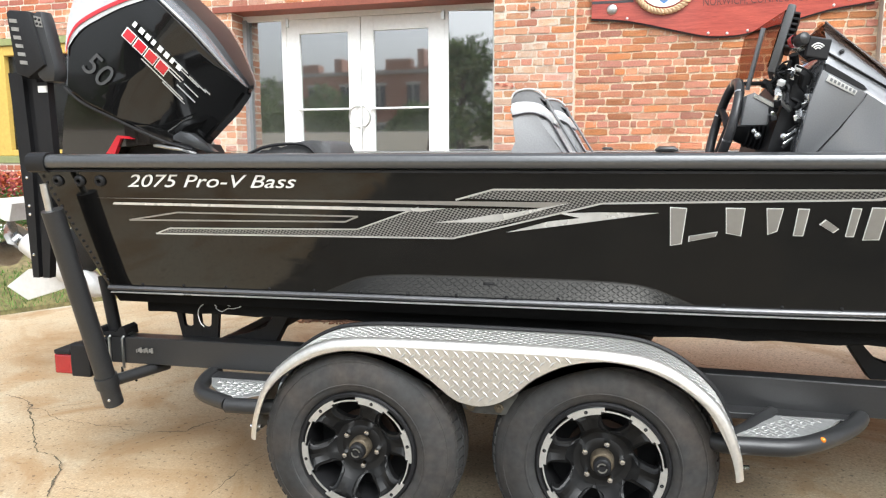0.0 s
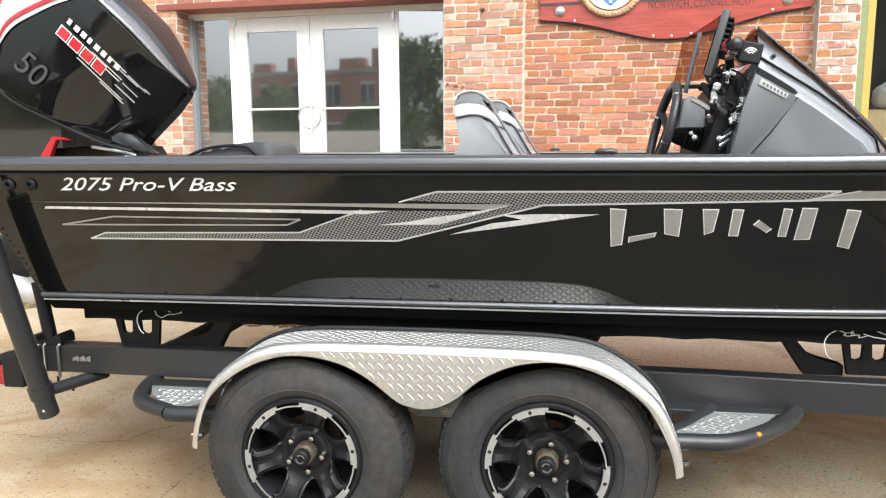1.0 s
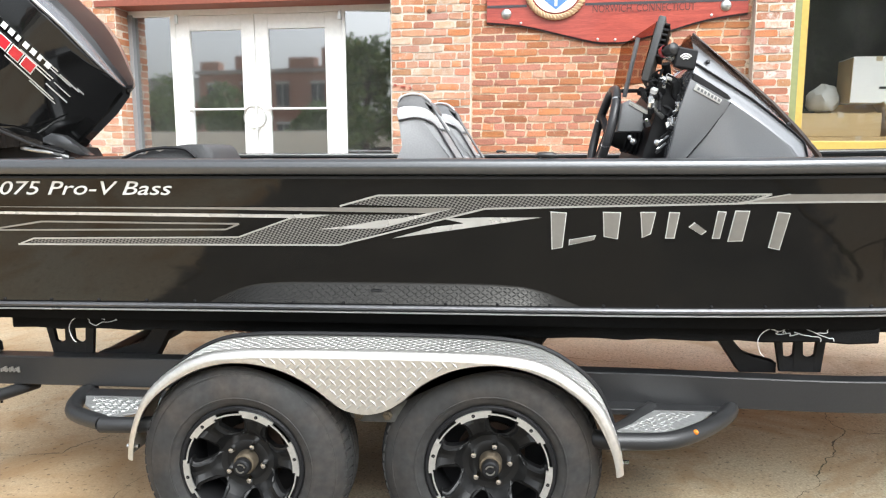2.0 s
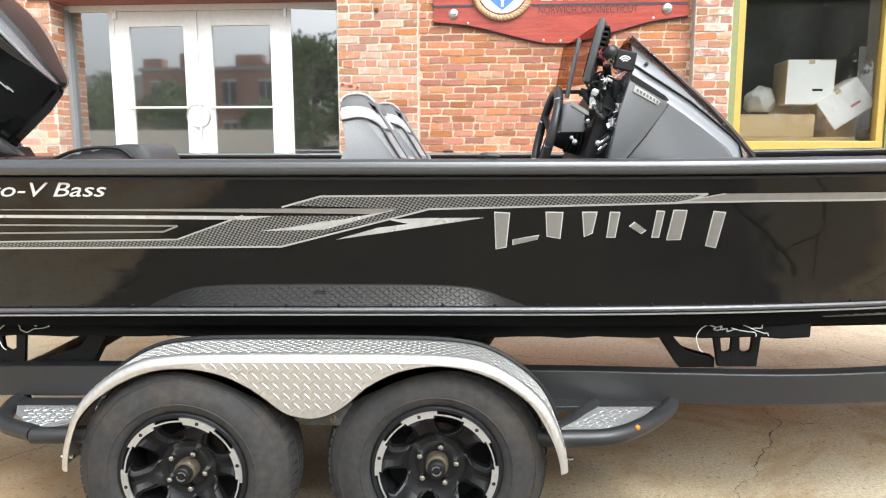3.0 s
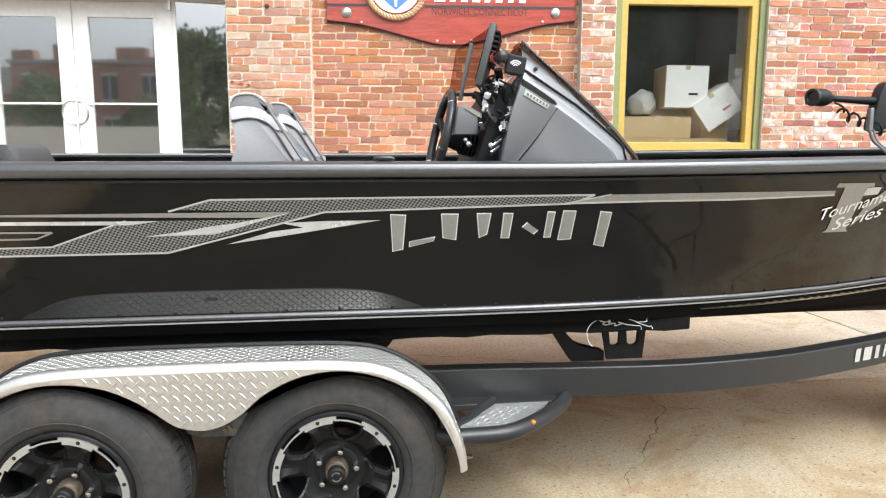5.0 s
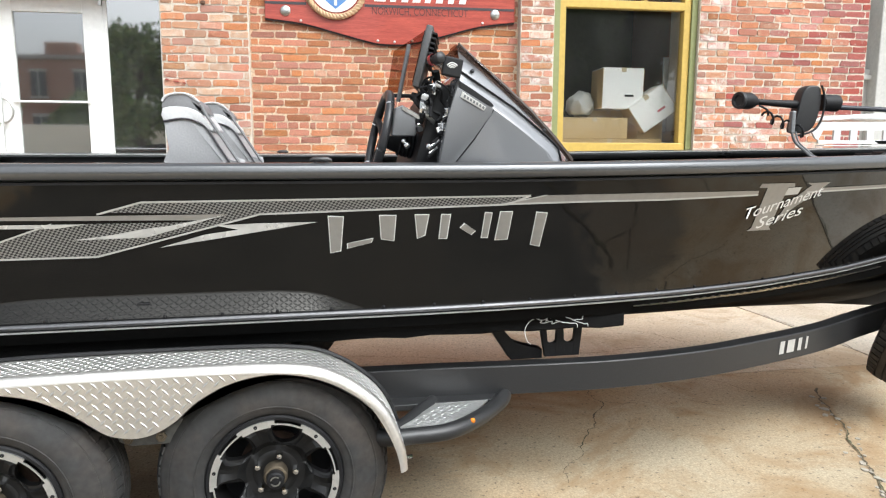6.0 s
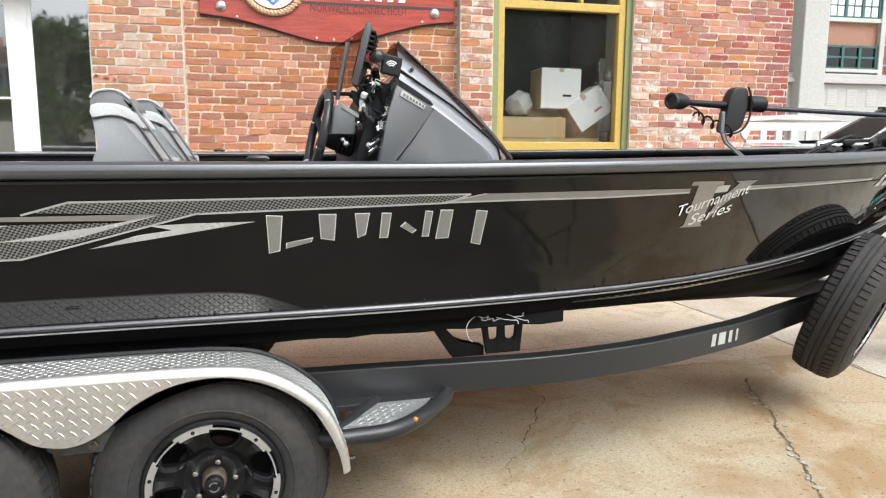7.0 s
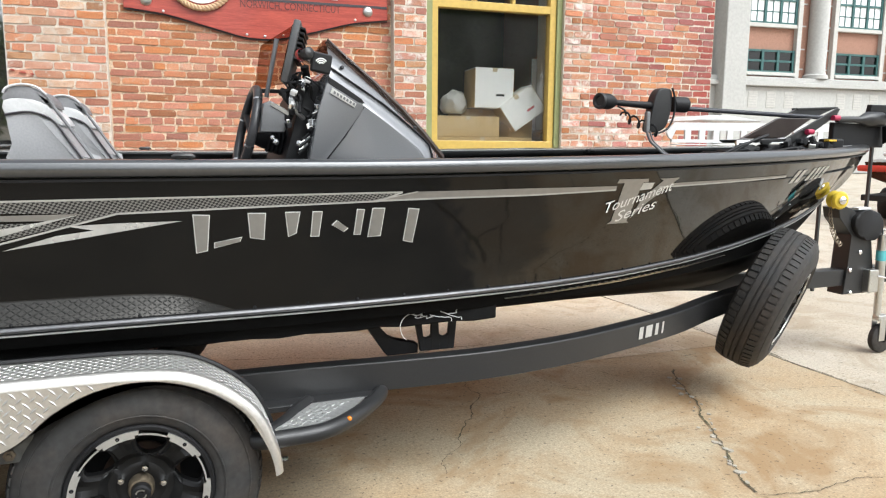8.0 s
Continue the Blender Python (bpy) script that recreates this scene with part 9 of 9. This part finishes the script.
def scatter(name, mt, label, category, spots, count, ln, w, seed, up=0.0):
    """Leaves in clumps: spots are (centre, radius, height squash)."""
    rng = random.Random(seed)
    vs, fs = [], []
    for _ in range(count):
        c, r, sq = rng.choice(spots)
        o = rand_dir(rng) * r * rng.uniform(0.6, 1.0)
        p = Vector(c) + Vector((o.x, o.y, o.z * sq))
        d = (o.normalized() + rand_dir(rng) * 0.9 + Vector((0, 0, up))).normalized()
        leaf(vs, fs, p, d, rand_dir(rng), ln * rng.uniform(0.6, 1.3), w * rng.uniform(0.6, 1.3))
    me = bpy.data.meshes.new(name)
    me.from_pydata(vs, [], fs)
    me.materials.append(mt)
    return tagged(new(name, me), label, category, kind="stuff")


rng = random.Random(17)
bm = bmesh.new()
BANK_N = 14


def bank(x, y):
    """Height of the planted bank that climbs to the wall."""
    f0 = 2.25 if x < -4.55 else 2.40 + (x + 4.55) * 1.5
    return 0.012 + 0.62 * min(1.0, max(0.0, (y - f0) / (4.35 - f0 + 0.3)))


rows_ = []
for i in range(19):
    x = -9 + 5.75 * i / 18
    f0 = 2.25 if x < -4.55 else 2.40 + (x + 4.55) * 1.5
    rows_.append([bm.verts.new((x, f0 + (4.7 - f0) * j / BANK_N, bank(x, f0 + (4.7 - f0) * j / BANK_N) + 0.012 * noise.noise(Vector((x * 5, j * 1.3, 0))) * (j > 0))) for j in range(BANK_N + 1)])
for a, b in zip(rows_, rows_[1:]):
    for j in range(BANK_N):
        bm.faces.new((a[j], b[j], b[j + 1], a[j + 1]))
skirt = [r[0] for r in rows_]
low_ = [bm.verts.new((v.co.x, v.co.y, -0.05)) for v in skirt]
for i in range(len(skirt) - 1):
    bm.faces.new((skirt[i], low_[i], low_[i + 1], skirt[i + 1]))
tagged(part("lawn_soil", bm, material("lawn_soil", (0.13, 0.12, 0.045), 0.95, vary=0.3, grain=25, blotch=2.5, bump=0.8, second=(0.2, 0.14, 0.08), second_amount=0.8)), "worn lawn soil beside the wall", "lawn", kind="structure")
vs, fs = [], []
for _ in range(9000):
    x, y = rng.uniform(-7.5, -3.4), rng.uniform(2.4, 4.3)
    if y < 2.4 + max(0, (x + 4.5)) * 1.55:
        continue
    if noise.noise(Vector((x * 1.3, y * 1.3, 0))) < -0.12:
        continue
    h = rng.uniform(0.02, 0.07)
    a = rng.uniform(0, 6.3)
    k = len(vs)
    b = Vector((math.cos(a), math.sin(a), 0)) * 0.006
    t = Vector((rng.uniform(-1, 1), rng.uniform(-1, 1), 0)) * h * 0.5
    g0 = bank(x, y)
    vs += [Vector((x, y, g0)) - b, Vector((x, y, g0)) + b, Vector((x, y, g0 + h)) + t]
    fs += [(k, k + 1, k + 2)]
me = bpy.data.meshes.new("grass")
me.from_pydata(vs, [], fs)
me.materials.append(GRASS)
tagged(new("grass", me), "short green lawn grass in tufts", "grass", kind="stuff")
bush = [((-5.9 + 0.35 * k, 4.08 + 0.05 * math.sin(k * 2), 0.98 + 0.05 * math.cos(k * 1.7)), 0.24, 1.0) for k in range(7)]
scatter("shrub_leaves", LEAF_RED, "low shrub with red and orange autumn leaves", "shrub", bush, 4200, 0.05, 0.016, 31)
scatter("shrub_leaves", LEAF_GREEN, "green leaves low in the shrub bed", "shrub", [((c[0], c[1] - 0.05, c[2] - 0.15), r, s) for c, r, s in bush], 2200, 0.05, 0.016, 32)
scatter("flower_petals", PETAL, "white flowers at the edge of the bed", "flowers", [((-5.6 + 0.3 * k, 3.72, 0.55), 0.16, 0.6) for k in range(7)], 500, 0.03, 0.012, 33)
scatter("leafy_plants", LEAF_GREEN, "low leafy bedding plants", "plants", [((-5.6 + 0.3 * k, 3.74, 0.52), 0.2, 0.5) for k in range(7)], 1200, 0.04, 0.012, 34)

# ---- what lies behind the camera and shows in the glass ----
RED_FAR = material("street_brick", (0.36, 0.20, 0.15), 0.9, vary=0.1, grain=9, blotch=0.5)
STREET_GLASS = material("street_glass", (0.06, 0.065, 0.075), 0.15, vary=0.2, grain=2)
street = thing("red_brick_block", "red brick block across the street with pediment and cornice", "building", pose(-20, -44, 0))
bm = bmesh.new()
box(bm, -9.5, 12, -10, 0, 0, 7.4)
prism(bm, [(-3.2, 7.4), (6.2, 7.4), (6.2, 8.5), (2.0, 7.95), (-3.2, 7.7)], lambda a, b, c: Vector((a, c - 1.2, b)), 1.2)
part("block_wall", bm, RED_FAR, street, local=True)
bm = bmesh.new()
box(bm, -9.7, 12.2, -10.2, 0.25, 7.4, 7.7, 0.03)
part("block_cornice", bm, material("street_stone", (0.35, 0.32, 0.3), 0.8, vary=0.06), street, local=True)
for k in range(7):
    for z in (1.6, 4.8):
        bm = bmesh.new()
        x = -8.2 + 3.0 * k
        box(bm, x - 0.55, x + 0.55, -0.02, 0.06, z, z + 1.7, 0.02)
        part("window", bm, STREET_GLASS, street, local=True)
for x in (-7.5, 4.2):
    bm = bmesh.new()
    box(bm, x, x + 1.0, -4, -3, 7.7, 9.0, 0.03)
    part("chimney", bm, RED_FAR, street, local=True)
for x, w_, h_ in ((-9.3, 1.6, 0.7), (-6.2, 0.7, 1.1), (-1.6, 2.2, 0.9), (1.2, 0.6, 1.6), (6.6, 1.2, 1.3), (9.4, 2.0, 0.8)):
    bm = bmesh.new()
    box(bm, x, x + w_, -0.9, 0.1, 7.7, 7.7 + h_, 0.03)
    part("parapet", bm, RED_FAR, street, local=True)
for k in range(7):
    bm = bmesh.new()
    x = -8.2 + 3.0 * k
    for z in (1.6, 4.8):
        box(bm, x - 0.65, x + 0.65, -0.02, 0.10, z - 0.16, z - 0.02, 0.01)
        box(bm, x - 0.62, x + 0.62, -0.02, 0.09, z + 1.72, z + 1.92, 0.01)
        box(bm, x - 0.04, x + 0.04, 0.05, 0.08, z, z + 1.7)
    part("stone_dressing", bm, STONE_LIGHT, street, local=True)
grey = thing("grey_cornice_building", "long brick building with pale upper storey across the street", "building", pose(-40, -50, 0))
bm = bmesh.new()
box(bm, -14, 8, -10, 0, 0, 5.6)
part("block_wall", bm, RED_FAR, grey, local=True)
bm = bmesh.new()
box(bm, -14.1, 8.1, -10, 0.1, 5.6, 7.8, 0.05)
part("upper_storey", bm, STONE, grey, local=True)
for k in range(6):
    bm = bmesh.new()
    x = -12.5 + 3.4 * k
    box(bm, x - 0.9, x + 0.9, -0.02, 0.06, 2.2, 4.4, 0.02)
    part("window", bm, STREET_GLASS, grey, local=True)
bm = bmesh.new()
box(bm, -70, 4, -27.5, -27.0, 0, 2.35, 0.04)
tagged(part("boundary_wall", bm, material("wall_tan", (0.72, 0.68, 0.60), 0.85, vary=0.1, grain=12, blotch=0.7)), "low tan boundary wall along the street", "wall", kind="structure")
bm = bmesh.new()
box(bm, -120, 120, -36, -28, -0.03, -0.022)
tagged(part("road", bm, material("asphalt", (0.05, 0.05, 0.05), 0.9, vary=0.12, grain=60, blotch=0.8)), "grey asphalt street", "road", kind="structure")


LEAF_STREET = material("leaf_street", (0.15, 0.20, 0.075), 0.7, vary=0.15, random_value=0.28, random_hue=0.03, island=True)


def tree(x, y, h, r, seed, n=2600):
    """A tapered trunk with limbs and a ragged crown of leaves."""
    rng = random.Random(seed)
    t = thing("tree", "broad leafy green tree", "tree", pose(x, y, 0), group="street trees")
    bm = bmesh.new()
    tube(bm, smoothed([(0, 0, 0), (0.05, 0.02, h * 0.25), (-0.04, 0.05, h * 0.5), (0.05, 0, h * 0.8)], 3), [0.18 - 0.014 * k for k in range(10)], 10)
    spots = []
    for k in range(14):
        a, zz = rng.uniform(0, 6.3), rng.uniform(0.30, 0.95) * h
        rr = r * math.sin(min(1.0, (zz / h - 0.12) / 0.88) * math.pi) ** 0.6 * rng.uniform(0.4, 0.9)
        end = Vector((rr * math.cos(a), rr * math.sin(a), zz))
        tube(bm, [(0, 0, zz * 0.7), tuple(end * 0.6 + Vector((0, 0, zz * 0.35))), tuple(end)], [0.06, 0.04, 0.015], 6)
        spots.append((end, r * rng.uniform(0.25, 0.45)))
    part("trunk", bm, material("bark_grey", (0.09, 0.07, 0.05), 0.9, vary=0.2), t, local=True, smooth=True)
    vs, fs = [], []
    for _ in range(n):
        c, rr = rng.choice(spots)
        o = rand_dir(rng) * rr * rng.uniform(0.3, 1.0)
        leaf(vs, fs, c + o, (o.normalized() + rand_dir(rng)).normalized(), rand_dir(rng), rng.uniform(0.18, 0.36), rng.uniform(0.07, 0.13))
    me = bpy.data.meshes.new("crown")
    me.from_pydata(vs, [], fs)
    me.materials.append(LEAF_STREET)
    ob = new("crown", me)
    ob.parent = t
    return t


for k, (x, y, h, r) in enumerate(((-1.6, -17.6, 5.3, 2.2), (-3.9, -20.5, 4.0, 1.9), (-25.5, -31, 5.6, 2.6), (-21.6, -33.5, 5.7, 2.3), (-14.6, -34, 3.9, 1.9), (-17.6, -39, 4.4, 2.0), (-31, -33, 5.2, 3.0), (5.5, -20, 10, 3.6), (11, -17, 11, 4.2), (17, -19, 11, 4.2), (23, -16, 11, 4.2), (14, -24, 13, 5.0), (8, -25, 13, 5.0), (20, -25, 13, 5.0))):
    tree(x, y, h, r, 50 + k, 14000 if h > 9 else 4200)
